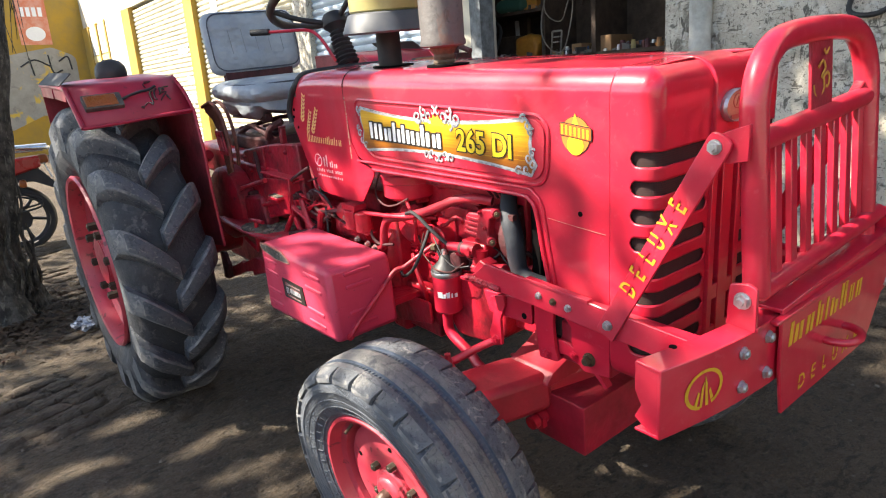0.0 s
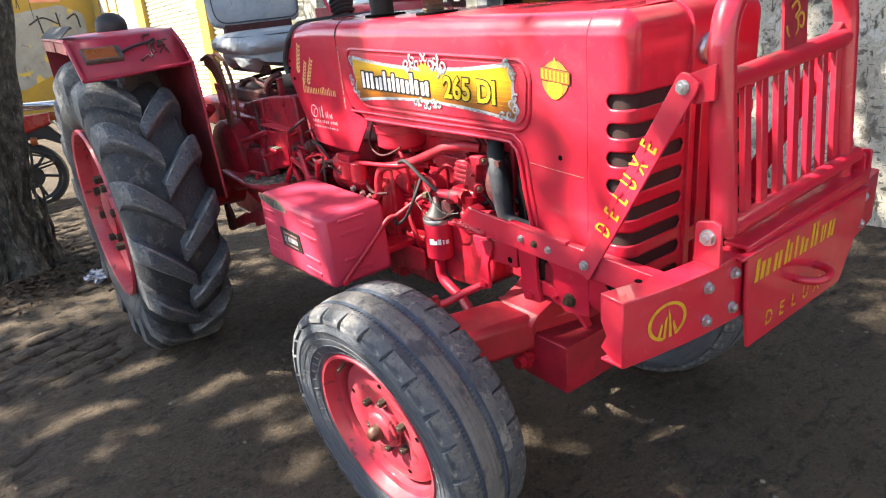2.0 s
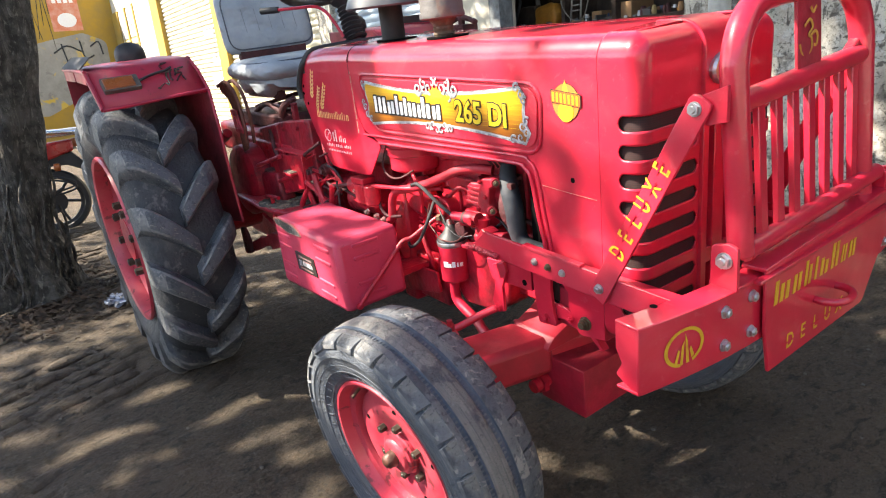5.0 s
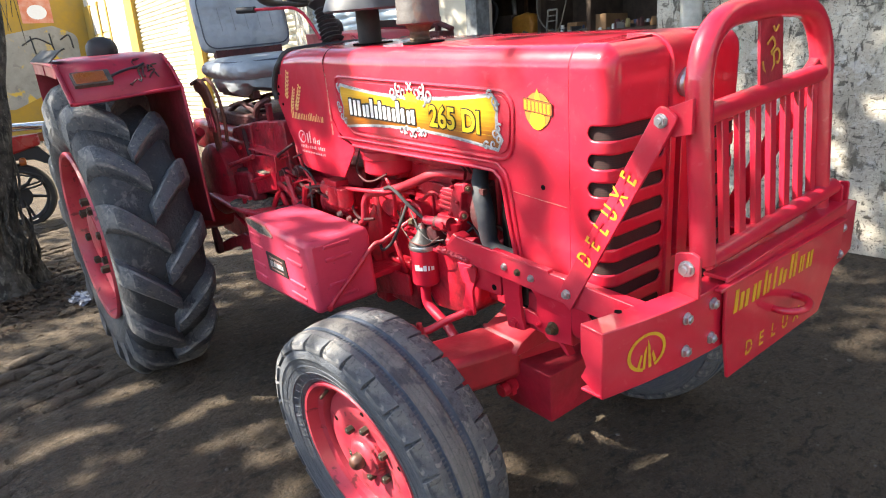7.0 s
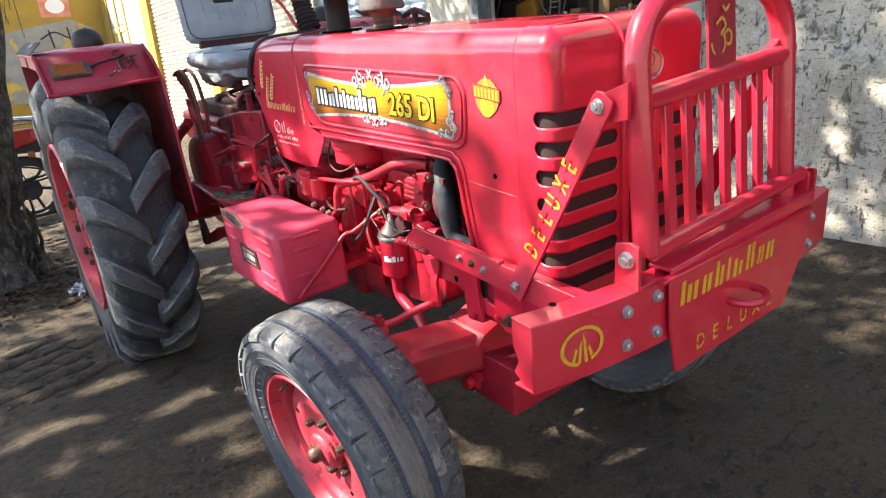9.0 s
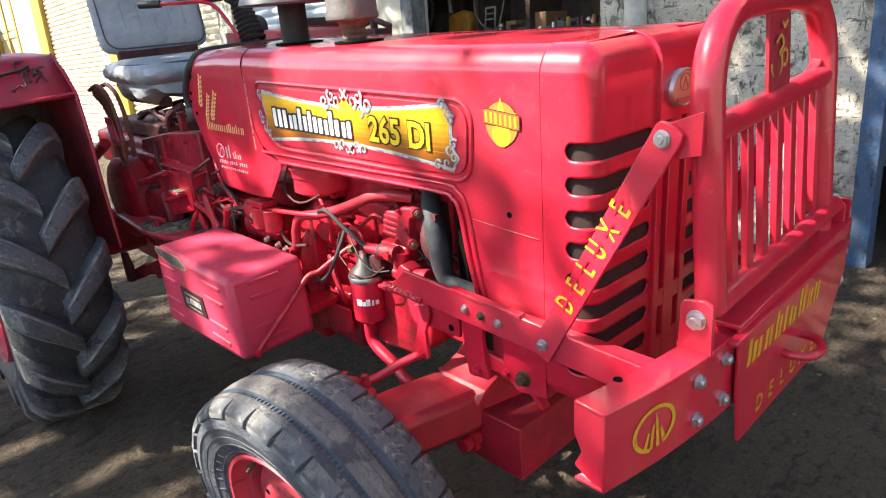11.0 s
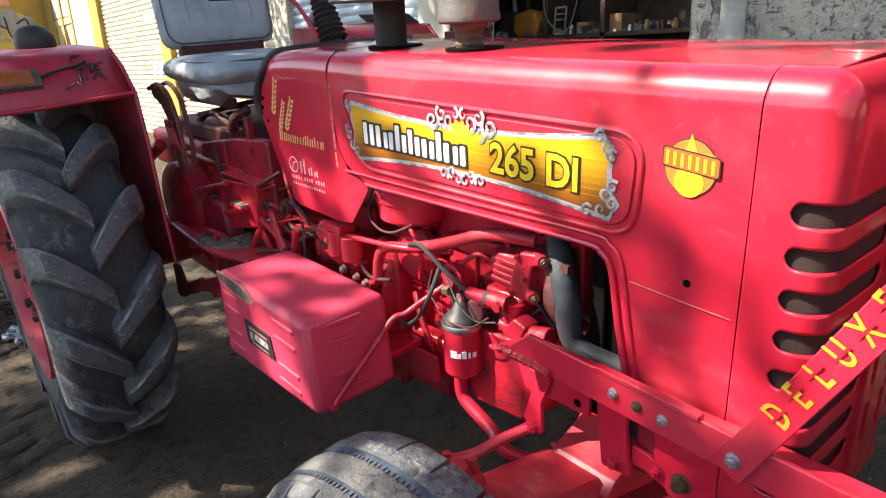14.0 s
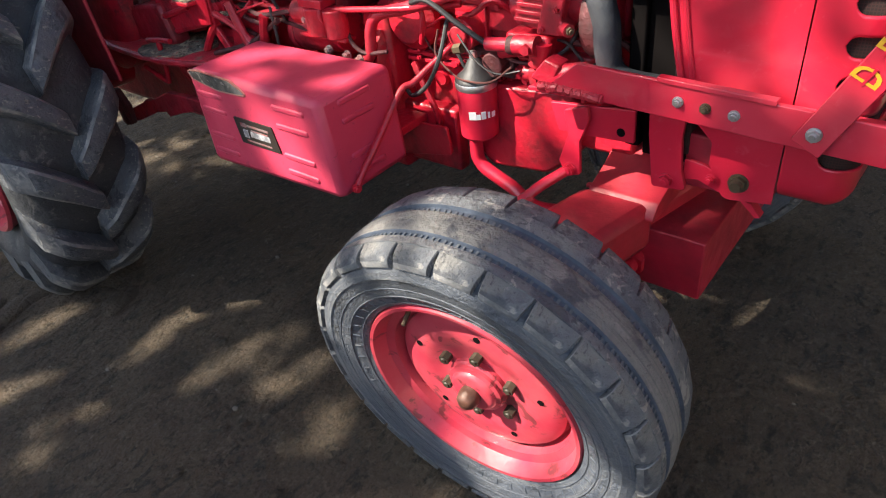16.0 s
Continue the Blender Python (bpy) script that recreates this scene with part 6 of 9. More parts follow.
filt2 = part("fuel_filter", join(cyl((-0.69, 0.45, 0.765), (-0.69, 0.45, 0.83), 0.03, seg=20), box(-0.73, -0.65, 0.43, 0.48, 0.83, 0.85), cyl((-0.63, 0.45, 0.765), (-0.63, 0.45, 0.83), 0.028, seg=20), box(-0.76, -0.6, 0.44, 0.475, 0.755, 0.765)), RED_OLD, tractor, "grimy red twin fuel fittings", bevel=0.003)
for x_, z_ in ((-0.72, 0.8), (-0.6, 0.73), (-0.56, 0.725), (-0.66, 0.735)):
    part("bolt", hex_bolt((x_, 0.44, z_), (0, -1, 0), 0.011, 0.012), ALU, filt2)
# battery / tool box on the near side
BOXRED = layers(mat("faded_pink_red", (0.57, 0.05, 0.1), 0.4, var=0.6, scale=8, dark=(0.46, 0.022, 0.06), bump=0.06, bscale=40), ((50.0, 0.62, 0.68, 0.5, (0.2, 0.02, 0.035), ONE),))
tb = part("battery_box", join(slab([(-0.9, 0.5), (-0.42, 0.52), (-0.438, 0.745), (-0.893, 0.744)], "y", 0.192, 0.411)), BOXRED, tractor, "faded pinkish-red sheet battery box with pressed ribs", bevel=0.017)
WORN = mat("worn_bare_edge", (0.3, 0.16, 0.12), 0.7, var=0.8, scale=40, dark=(0.5, 0.08, 0.08))
hh = rounded([(-0.105, 0.012), (-0.06, 0.017), (0.05, 0.012), (0.11, -0.012), (0.0, -0.016), (-0.09, -0.004)], 0.012)
GRIME = layers(mat("worn_grimy_grip", (0.05, 0.045, 0.04), 0.5, var=0.9, scale=18, dark=(0.2, 0.18, 0.16), bump=0.3, bscale=60, lo=0.42, hi=0.62), ((60.0, 0.58, 0.64, 0.7, (0.3, 0.27, 0.24), ONE),))
part("handle_recess", slab([(u - 0.775, v + 0.728) for u, v in hh], "y", 0.1895, 0.193), GRIME, tb, "dark worn hand hold")
part("handle_rim", frame_of([(u * 1.06 - 0.775, v * 1.15 + 0.728) for u, v in hh], "y", 0.192, 0.0028, 6), WORN, tb)
for zl, zr, zs_ in ((0.692, 0.707, 0.72), (0.653, 0.664, 0.68), (0.588, 0.593, 0.6), (0.545, 0.553, 0.56)):
    for x0, x1, z_ in ((-0.868, -0.775, zl), (-0.588, -0.485, zr)):
        part("rib", slab(rounded([(x0, z_ - 0.007), (x1, z_ - 0.007), (x1, z_ + 0.006), (x0, z_ + 0.006)], 0.006), "y", 0.1885, 0.195), BOXRED, tb, bevel=0.003)
    part("rib", move(slab(rounded([(0.244, zs_ - 0.006), (0.337, zs_ - 0.006), (0.337, zs_ + 0.007), (0.244, zs_ + 0.007)], 0.006), "x", -0.0035, 0.003), Matrix.Translation((-0.4188 - 0.08 * (zs_ - 0.52), 0, 0))), BOXRED, tb, bevel=0.003)
lab = part("label_plate", slab(rounded([(-0.747, 0.654), (-0.609, 0.654), (-0.597, 0.593), (-0.738, 0.59)], 0.004), "y", 0.189, 0.193), INK, tb, "black data plate with worn white print")
for dx, dz, w_, h_ in ((-0.715, 0.634, 0.02, 0.01), (-0.665, 0.637, 0.08, 0.005), (-0.66, 0.613, 0.07, 0.014), (-0.712, 0.608, 0.018, 0.02), (-0.67, 0.599, 0.09, 0.004), (-0.66, 0.628, 0.06, 0.003)):
    part("print_bar", box(dx - w_ / 2, dx + w_ / 2, 0.1882, 0.1891, dz, dz + h_), SILVER if h_ > 0.012 else ALU, lab)
part("brace_rod", tube([(-0.412, 0.225, 0.535), (-0.41, 0.26, 0.57), (-0.41, 0.33, 0.628), (-0.408, 0.40, 0.69), (-0.395, 0.43, 0.70), (-0.37, 0.47, 0.73), (-0.34, 0.52, 0.765)], 0.0074, 10, 5), RED_OLD, tb, "bent red brace rod")
part("bolt", hex_bolt((-0.412, 0.228, 0.538), (1, -0.5, 0), 0.011, 0.01), RED_OLD, tb)
part("box_bracket", box(-0.82, -0.45, 0.41, 0.52, 0.56, 0.58), RED_OLD, tb, bevel=0.003)

# gearbox and rear axle
gear = part("gearbox", box(-1.35, -0.58, 0.54, 0.82, 0.42, 0.78), RED_OLD, tractor, "red gearbox and rear axle housing, oily", bevel=0.012)
part("gearbox_cover", box(-1.3, -0.7, 0.57, 0.79, 0.78, 0.86), RED_OLD, gear, bevel=0.012)
part("axle_housing", box(-2.1, -1.35, 0.50, 0.86, 0.36, 0.82), RED_OLD, gear, bevel=0.02)
part("lift_cover", box(-2.15, -1.3, 0.47, 0.89, 0.8, 0.94), RED_OLD, gear, bevel=0.02)
part("seat_base", box(-1.95, -1.42, 0.5, 0.86, 0.94, 1.0), SOOT, gear, "dark oily seat mounting plate", bevel=0.01)
part("side_cover", box(-1.75, -1.25, 0.455, 0.49, 0.7, 0.9), RED_OLD, gear, bevel=0.012)
for x_, z_ in ((-1.7, 0.87), (-1.5, 0.87), (-1.3, 0.87), (-1.7, 0.74), (-1.5, 0.74)):
    part("bolt", hex_bolt((x_, 0.455, z_), (0, -1, 0), 0.012, 0.012), RED_OLD, gear)
part("lift_arm", join(tube([(-1.95, 0.44, 0.9), (-2.1, 0.4, 0.8), (-2.2, 0.38, 0.62)], 0.024, 10, 4)), RED_OLD, gear)
part("seat_stay", join(tube([(-1.44, 0.52, 0.98), (-1.4, 0.52, 1.04), (-1.36, 0.56, 1.07)], 0.014, 8, 4)), SOOT, gear)
pair("axle_trumpet", cyl((RX, 0.46, RZ), (RX, 0.12, RZ), 0.1, 0.085, 24), RED_OLD, gear)
for k in range(8):
    part("bolt", hex_bolt((-0.64 - 0.09 * k, 0.54, 0.745 if k % 2 else 0.76), (0, -1, 0), 0.011, 0.01), RED_OLD, gear)
part("cover_plate", slab(rounded([(-1.28, 0.48), (-1.02, 0.48), (-1.0, 0.68), (-1.26, 0.7)], 0.03), "y", 0.528, 0.542), RED_OLD, gear, bevel=0.003)
part("gear_gaiter", join(*[cyl((-1.12, 0.60, 0.86 + 0.014 * k), (-1.12, 0.60, 0.872 + 0.014 * k), 0.045 - 0.003 * k, 0.04 - 0.003 * k, 20) for k in range(9)]), BLACK, tractor, "black ribbed rubber gaiter")
part("gear_gaiter", join(*[cyl((-0.97, 0.52, 0.84 + 0.014 * k), (-0.97, 0.52, 0.852 + 0.014 * k), 0.04 - 0.002 * k, 0.034 - 0.002 * k, 20) for k in range(8)]), BLACK, tractor, "black ribbed rubber gaiter")
FOOT = mat("worn_tread_plate", (0.55, 0.03, 0.05), 0.42, var=0.9, scale=26, dark=(0.25, 0.19, 0.14), bump=0.4, bscale=80, lo=0.56, hi=0.7)
plat = part("footboard", join(slab(rounded([(-1.66, 0.34), (-1.28, 0.32), (-1.08, 0.37), (-1.04, 0.56), (-1.62, 0.58)], 0.02), "z", 0.662, 0.67)), FOOT, tractor, "red footboard with worn dirty tread", bevel=0.002)
PATCH = layers(mat("worn_rubber_tread", (0.08, 0.07, 0.06), 0.85, var=0.9, scale=30, dark=(0.28, 0.22, 0.15), bump=0.5, bscale=90), ((18.0, 0.5, 0.56, 0.8, (0.36, 0.29, 0.2), ONE), (40.0, 0.55, 0.6, 0.8, (0.04, 0.034, 0.03), ONE), (30.0, 0.58, 0.64, 0.7, (0.3, 0.02, 0.035), ONE)))
part("tread_mat", slab([(-1.31 + 0.13 * math.cos(a) * (1 + 0.12 * math.sin(5 * a)), 0.42 + 0.105 * math.sin(a) * (1 + 0.1 * math.cos(3 * a))) for a in (2 * math.pi * k / 40 for k in range(40))], "z", 0.67, 0.674), PATCH, plat, "worn black tread mat with dried mud")
for i in range(7):
    for j in range(4):
        part("tread_stud", move(lathe([(0.0, 0.004), (0.009, 0.003), (0.012, 0.0)], Matrix(), 8), Matrix.Translation((-1.41 + 0.033 * i, 0.36 + 0.036 * j + 0.01 * (i % 2), 0.673))), PATCH, plat)
part("footboard_edge", tube([(-1.66, 0.335, 0.662), (-1.28, 0.317, 0.662), (-1.08, 0.367, 0.662)], 0.009, 8, 4), RED_OLD, plat)
part("footboard_stay", tube([(-1.3, 0.40, 0.63), (-1.3, 0.40, 0.60), (-1.3, 0.45, 0.52), (-1.3, 0.54, 0.5)], 0.012, 8, 4), RED_OLD, plat)
part("step_hook", tube([(-1.322, 0.362, 0.7), (-1.325, 0.36, 0.65), (-1.336, 0.358, 0.585), (-1.35, 0.358, 0.574), (-1.4, 0.358, 0.588), (-1.453, 0.358, 0.603)], 0.0085, 10, 5), RED_OLD, plat, "bent red foot lever")
part("lever_tread", tube([(-1.385, 0.364, 0.694), (-1.32, 0.362, 0.702), (-1.258, 0.364, 0.705)], 0.008, 10, 3), RED_OLD, plat)
for x_, y_, zt in ((-1.18, 0.44, 0.80), (-1.05, 0.47, 0.77)):
    pd = part("pedal", join(box(x_ - 0.05, x_ + 0.03, y_ - 0.05, y_ + 0.045, zt, zt + 0.012), slab([(x_ + 0.0, zt), (x_ + 0.03, zt), (x_ + 0.15, zt - 0.17), (x_ + 0.115, zt - 0.17)], "y", y_ - 0.008, y_ + 0.004)), RED_OLD, tractor, "red foot pedal with worn pad", bevel=0.003)
    part("pedal_pad", slab(rounded([(x_ - 0.048, y_ - 0.047), (x_ + 0.028, y_ - 0.047), (x_ + 0.028, y_ + 0.043), (x_ - 0.048, y_ + 0.043)], 0.008), "z", zt + 0.012, zt + 0.016), PATCH, pd)
part("pedal_case", join(slab([(-1.42, 0.70), (-1.11, 0.75), (-1.09, 0.885), (-1.33, 0.865)], "y", 0.42, 0.428), slab([(-1.09, 0.75), (-1.085, 0.886), (-1.09, 0.886), (-1.1, 0.75)], "y", 0.42, 0.52)), RED_OLD, tractor, "red bent sheet bracket above the footboard", bevel=0.002)
part("bracket_top", slab([(-1.335, 0.42), (-1.085, 0.42), (-1.06, 0.53), (-1.29, 0.53)], "z", 0.884, 0.89), FOOT, tractor, "worn top of the sheet bracket", bevel=0.001)
part("brake_case", slab(rounded([(-1.85, 0.71), (-1.47, 0.79), (-1.46, 0.69), (-1.86, 0.6)], 0.02), "y", 0.42, 0.5), SOOT, tractor, "dark oily brake casing", bevel=0.01)
part("brake_rod", tube([(-1.84, 0.4, 0.717), (-1.5, 0.4, 0.805), (-1.25, 0.4, 0.868)], 0.009, 8, 3), RED_OLD, tractor, "red brake rod")
part("brake_plate", move(slab(rounded([(-0.075, -0.07), (0.075, -0.07), (0.075, 0.07), (-0.075, 0.07)], 0.01), "y", -0.004, 0.004), Matrix.Translation((-1.0, 0.46, 0.72)) @ Matrix.Rotation(radians(12), 4, "Y")), RED_OLD, tractor, "red bracket plate")
for pts, r_, m_, lb in (([(-1.35, 0.42, 0.70), (-1.2, 0.44, 0.735), (-1.05, 0.47, 0.76)], 0.009, RED_OLD, "red brake rod"), ([(-1.06, 0.41, 0.79), (-0.98, 0.42, 0.75), (-0.86, 0.43, 0.66)], 0.009, RED_OLD, "bent red lever"),
                        ([(-1.2, 0.42, 0.64), (-1.14, 0.43, 0.72), (-1.08, 0.45, 0.78)], 0.011, RED_OLD, "red pedal stay"), ([(-1.1, 0.40, 0.68), (-0.95, 0.42, 0.72), (-0.82, 0.43, 0.79)], 0.007, SOOT, "dark linkage rod"),
                        ([(-0.95, 0.42, 0.62), (-0.9, 0.42, 0.7), (-0.86, 0.42, 0.8)], 0.012, RED_OLD, "red stay"), ([(-0.92, 0.43, 0.7), (-0.86, 0.42, 0.66), (-0.83, 0.42, 0.72), (-0.84, 0.43, 0.82)], 0.004, BLACK, "black wire")):
    part("rod", tube(pts, r_, 8, 5), m_, tractor, lb)
QUADRUST = layers(mat("brown_rusty_red", (0.13, 0.035, 0.02), 0.6, var=0.9, scale=20, dark=(0.06, 0.025, 0.018), bump=0.3, bscale=90), ((30.0, 0.56, 0.66, 0.7, (0.24, 0.02, 0.03), (1, 1, 0.4)),))
CASTRED = layers(mat("oily_cast_red", (0.36, 0.009, 0.026), 0.4, var=0.9, scale=9, dark=(0.12, 0.01, 0.015), bump=0.3, bscale=50, lo=0.42, hi=0.66), ((26.0, 0.57, 0.66, 0.7, (0.05, 0.012, 0.012), (1, 1, 0.5)),))
quad = part("lever_quadrant", slab([(-1.592, 1.148), (-1.497, 1.16), (-1.432, 1.133), (-1.398, 1.08), (-1.385, 1.0), (-1.4, 0.9), (-1.46, 0.88), (-1.47, 0.99), (-1.485, 1.06), (-1.52, 1.1), (-1.585, 1.125)], "y", 0.335, 0.341), QUADRUST, tractor, "brown rusty lever quadrant beside the seat")
for dy_, o_ in ((-0.006, 0.0), (0.028, -0.012)):
    part("quadrant_rim", tube([(-1.6 + o_, 0.338 + dy_, 1.147), (-1.5 + o_, 0.338 + dy_, 1.166), (-1.428 + o_, 0.338 + dy_, 1.138), (-1.392 + o_, 0.338 + dy_, 1.08), (-1.378 + o_, 0.338 + dy_, 1.0), (-1.39 + o_, 0.338 + dy_, 0.92)], 0.0075, 8, 6), QUADRUST, quad)
for dx_ in (0.0, 0.028, 0.056):
    part("quadrant_stay", tube([(-1.475 + dx_, 0.326, 1.052 - dx_ * 0.2), (-1.455 + dx_, 0.326, 0.972 + dx_ * 0.2)], 0.006, 8, 1), CASTRED, quad)
part("quadrant_plate", box(-1.485, -1.412, 0.322, 0.33, 1.035, 1.06), CASTRED, quad, bevel=0.003)
part("quadrant_plate", box(-1.462, -1.39, 0.322, 0.33, 0.965, 0.985), CASTRED, quad, bevel=0.003)
lc_ = part("lift_case", slab(rounded([(-1.64, 0.78), (-1.05, 0.80), (-1.06, 1.015), (-1.3, 0.995), (-1.58, 0.948)], 0.02), "y", 0.462, 0.5), CASTRED, gear, "dark red oily lift casing", bevel=0.006)
part("case_rib", box(-1.37, -1.355, 0.452, 0.464, 0.84, 0.975), CASTRED, lc_, bevel=0.003)
for x_, z_ in ((-1.56, 0.92), (-1.45, 0.945), (-1.3, 0.965), (-1.16, 0.975), (-1.42, 0.83), (-1.2, 0.83)):
    part("bolt", hex_bolt((x_, 0.462, z_), (0, -1, 0), 0.01, 0.01, False), CASTRED, lc_)
part("post", join(box(-1.215, -1.19, 0.47, 0.49, 0.99, 1.06), cyl((-1.2, 0.48, 1.06), (-1.2, 0.48, 1.07), 0.014, seg=12)), CASTRED, gear, bevel=0.003)
part("brake_drum", lathe([(0.0, -0.05), (0.15, -0.05), (0.16, -0.04), (0.16, 0.03), (0.145, 0.045), (0.1, 0.055), (0.0, 0.06)], Matrix.Translation((-1.66, 0.41, 0.72)) @ Matrix.Rotation(radians(90), 4, "X"), 36), CASTRED, gear, "dark oily brake drum")
part("lower_case", slab(rounded([(-1.56, 0.665), (-1.3, 0.67), (-1.33, 0.79), (-1.5, 0.77)], 0.02), "y", 0.4, 0.46), CASTRED, gear, bevel=0.01)
part("fork_bracket", slab([(-1.64, 0.52), (-1.6, 0.525), (-1.565, 0.475), (-1.575, 0.41), (-1.6, 0.4), (-1.605, 0.455), (-1.615, 0.455), (-1.62, 0.395), (-1.645, 0.4)], "y", 0.3, 0.318), SOOT, tractor, "dark grimy fork under the fender", bevel=0.003)
part("tie_plate", slab([(-1.656, 0.385), (-1.646, 0.432), (-1.5, 0.49), (-1.47, 0.505), (-1.45, 0.502), (-1.311, 0.557), (-1.0, 0.565), (-1.0, 0.515), (-1.18, 0.52), (-1.26, 0.5), (-1.35, 0.47), (-1.36, 0.485), (-1.43, 0.468), (-1.55, 0.42)], "y", 0.325, 0.345), CASTRED, tractor, "dark oily red tie plate under the footboard", bevel=0.003)
part("tie_spacer", box(-1.2, -1.12, 0.345, 0.545, 0.52, 0.555), CASTRED, tractor, bevel=0.003)
part("tank", box(-0.94, -0.66, 0.48, 0.88, 0.98, 1.22), SOOT, tractor, "dark fuel tank under the cowl", bevel=0.02)

# fittings round the gearbox and below the seat
part("hydraulic_block", box(-1.36, -1.2, 0.47, 0.56, 0.78, 0.88), RED_OLD, tractor, "red hydraulic valve block", bevel=0.006)
part("relay_case", box(-1.12, -1.0, 0.50, 0.56, 0.88, 0.99), SOOT, tractor, "dark electrical case under the cowl", bevel=0.006)
rnd = random.Random(31)
for k in range(16):
    x_, z_ = -1.32 + 0.045 * k, 0.5 + 0.23 * rnd.random()
    part("bolt", hex_bolt((x_, 0.54, z_), (0, -1, 0), 0.009 + 0.003 * rnd.random(), 0.011), RED_OLD, gear)
for k in range(6):
    x_ = -1.28 + 0.09 * k
    part("casting_rib", slab([(x_, 0.44), (x_ + 0.012, 0.44), (x_ + 0.02, 0.76), (x_ + 0.006, 0.76)], "y", 0.522, 0.542), RED_OLD, gear, bevel=0.003)
for k, (pts, r_, m_) in enumerate((([(-1.3, 0.455, 0.84), (-1.1, 0.45, 0.83), (-0.9, 0.46, 0.81), (-0.72, 0.47, 0.79)], 0.006, RED_OLD), ([(-1.25, 0.49, 0.80), (-1.0, 0.46, 0.79), (-0.8, 0.455, 0.775), (-0.65, 0.46, 0.74)], 0.005, SOOT),
                                  ([(-1.05, 0.5, 0.95), (-0.98, 0.47, 0.9), (-0.92, 0.46, 0.84), (-0.86, 0.47, 0.8), (-0.74, 0.48, 0.82)], 0.006, RED_OLD), ([(-1.0, 0.42, 0.82), (-0.97, 0.42, 0.745), (-0.93, 0.42, 0.66)], 0.012, RED_OLD),
                                  ([(-0.9, 0.43, 0.87), (-0.85, 0.44, 0.85), (-0.82, 0.46, 0.77), (-0.76, 0.47, 0.72)], 0.004, BLACK), ([(-0.62, 0.47, 0.8), (-0.6, 0.455, 0.76), (-0.56, 0.455, 0.735), (-0.5, 0.47, 0.74)], 0.005, SOOT),
                                  ([(-0.5, 0.55, 0.9), (-0.45, 0.5, 0.89), (-0.4, 0.49, 0.83), (-0.42, 0.5, 0.76)], 0.006, RED_OLD), ([(-0.47, 0.52, 0.7), (-0.43, 0.5, 0.66), (-0.4, 0.5, 0.6), (-0.42, 0.53, 0.54)], 0.008, RED_OLD),
                                  ([(-1.5, 0.42, 0.72), (-1.35, 0.41, 0.75), (-1.2, 0.42, 0.79)], 0.009, RED_OLD), ([(-1.45, 0.46, 0.95), (-1.38, 0.44, 0.86), (-1.3, 0.44, 0.79)], 0.009, SOOT))):
    part("linkage", tube(pts, r_, 8, 5), m_, tractor, ("red link rod", "dark pipe", "black hose")[0 if m_ is RED_OLD else (1 if m_ is SOOT else 2)])
rnd = random.Random(77)
for k in range(12):
    x_, z_ = rnd.uniform(-1.35, -0.95), rnd.uniform(0.74, 0.9)
    a, ln = rnd.uniform(-0.4, 0.5), rnd.uniform(0.05, 0.2)
    part("linkage", tube([(x_, 0.45, z_), (x_ + ln * 0.5 * math.cos(a), 0.44 - 0.02 * rnd.random(), z_ + ln * 0.5 * math.sin(a) + 0.02 * rnd.uniform(-1, 1)), (x_ + ln * math.cos(a), 0.45, z_ + ln * math.sin(a))], rnd.choice((0.003, 0.004, 0.006)), 7, 4), rnd.choice((RED_OLD, RED_OLD, SOOT)), tractor, "grimy rod on the gearbox flank")
for k in range(6):
    x_, z_, s_ = rnd.uniform(-1.2, -0.95), rnd.uniform(0.76, 0.9), rnd.uniform(0.012, 0.03)
    part("fitting", join(cyl((x_, 0.47, z_), (x_, 0.44, z_), s_, s_ * 0.85, 12), cyl((x_, 0.44, z_), (x_, 0.428, z_), s_ * 0.55, seg=6)), rnd.choice((RED_OLD, SOOT)), gear)
part("clutch_case", lathe([(0.0, 0.0), (0.06, 0.0), (0.07, 0.012), (0.07, 0.03), (0.05, 0.05), (0.0, 0.055)], Matrix.Translation((-0.47, 0.56, 0.80)) @ Matrix.Rotation(radians(90), 4, "X"), 28), RED_OLD, engine)
for k in range(22):
    x_, z_, s_ = rnd.uniform(-0.5, 0.0), rnd.uniform(0.6, 0.9), rnd.uniform(0.007, 0.014)
    part("fitting", join(cyl((x_, 0.565, z_), (x_, 0.538, z_), s_, s_ * 0.9, 12), cyl((x_, 0.538, z_), (x_, 0.528, z_), s_ * 0.7, seg=6)), RED_OLD, engine)
for k in range(9):
    x_, z_ = -0.5 + 0.055 * k, 0.73 + 0.1 * rnd.random()
    part("pipe_run", tube([(x_, 0.53, z_), (x_ + 0.05, 0.515, z_ + 0.03 * rnd.uniform(-1, 1)), (x_ + 0.1, 0.52, z_ + 0.06 * rnd.uniform(-1, 1)), (x_ + 0.13, 0.55, z_ + 0.08 * rnd.uniform(-1, 1))], rnd.choice((0.003, 0.004, 0.006)), 7, 5), rnd.choice((RED_OLD, SOOT, BLACK)), engine)
part("tappet_cover", box(-0.33, -0.18, 0.548, 0.562, 0.79, 0.88), RED_OLD, engine, bevel=0.004)
part("oil_gallery", cyl((-0.5, 0.552, 0.752), (0.03, 0.552, 0.758), 0.013, seg=12), RED_OLD, engine)
part("front_cover", slab(rounded([(-0.02, 0.62), (0.02, 0.62), (0.02, 0.96), (-0.02, 0.96)], 0.01), "y", 0.54, 0.82), RED_OLD, engine, bevel=0.004)
part("pump_gear_case", lathe([(0.0, 0.0), (0.075, 0.0), (0.08, 0.01), (0.08, 0.03), (0.0, 0.036)], Matrix.Translation((-0.02, 0.55, 0.85)) @ Matrix.Rotation(radians(90), 4, "Y"), 28), SOOT, engine)
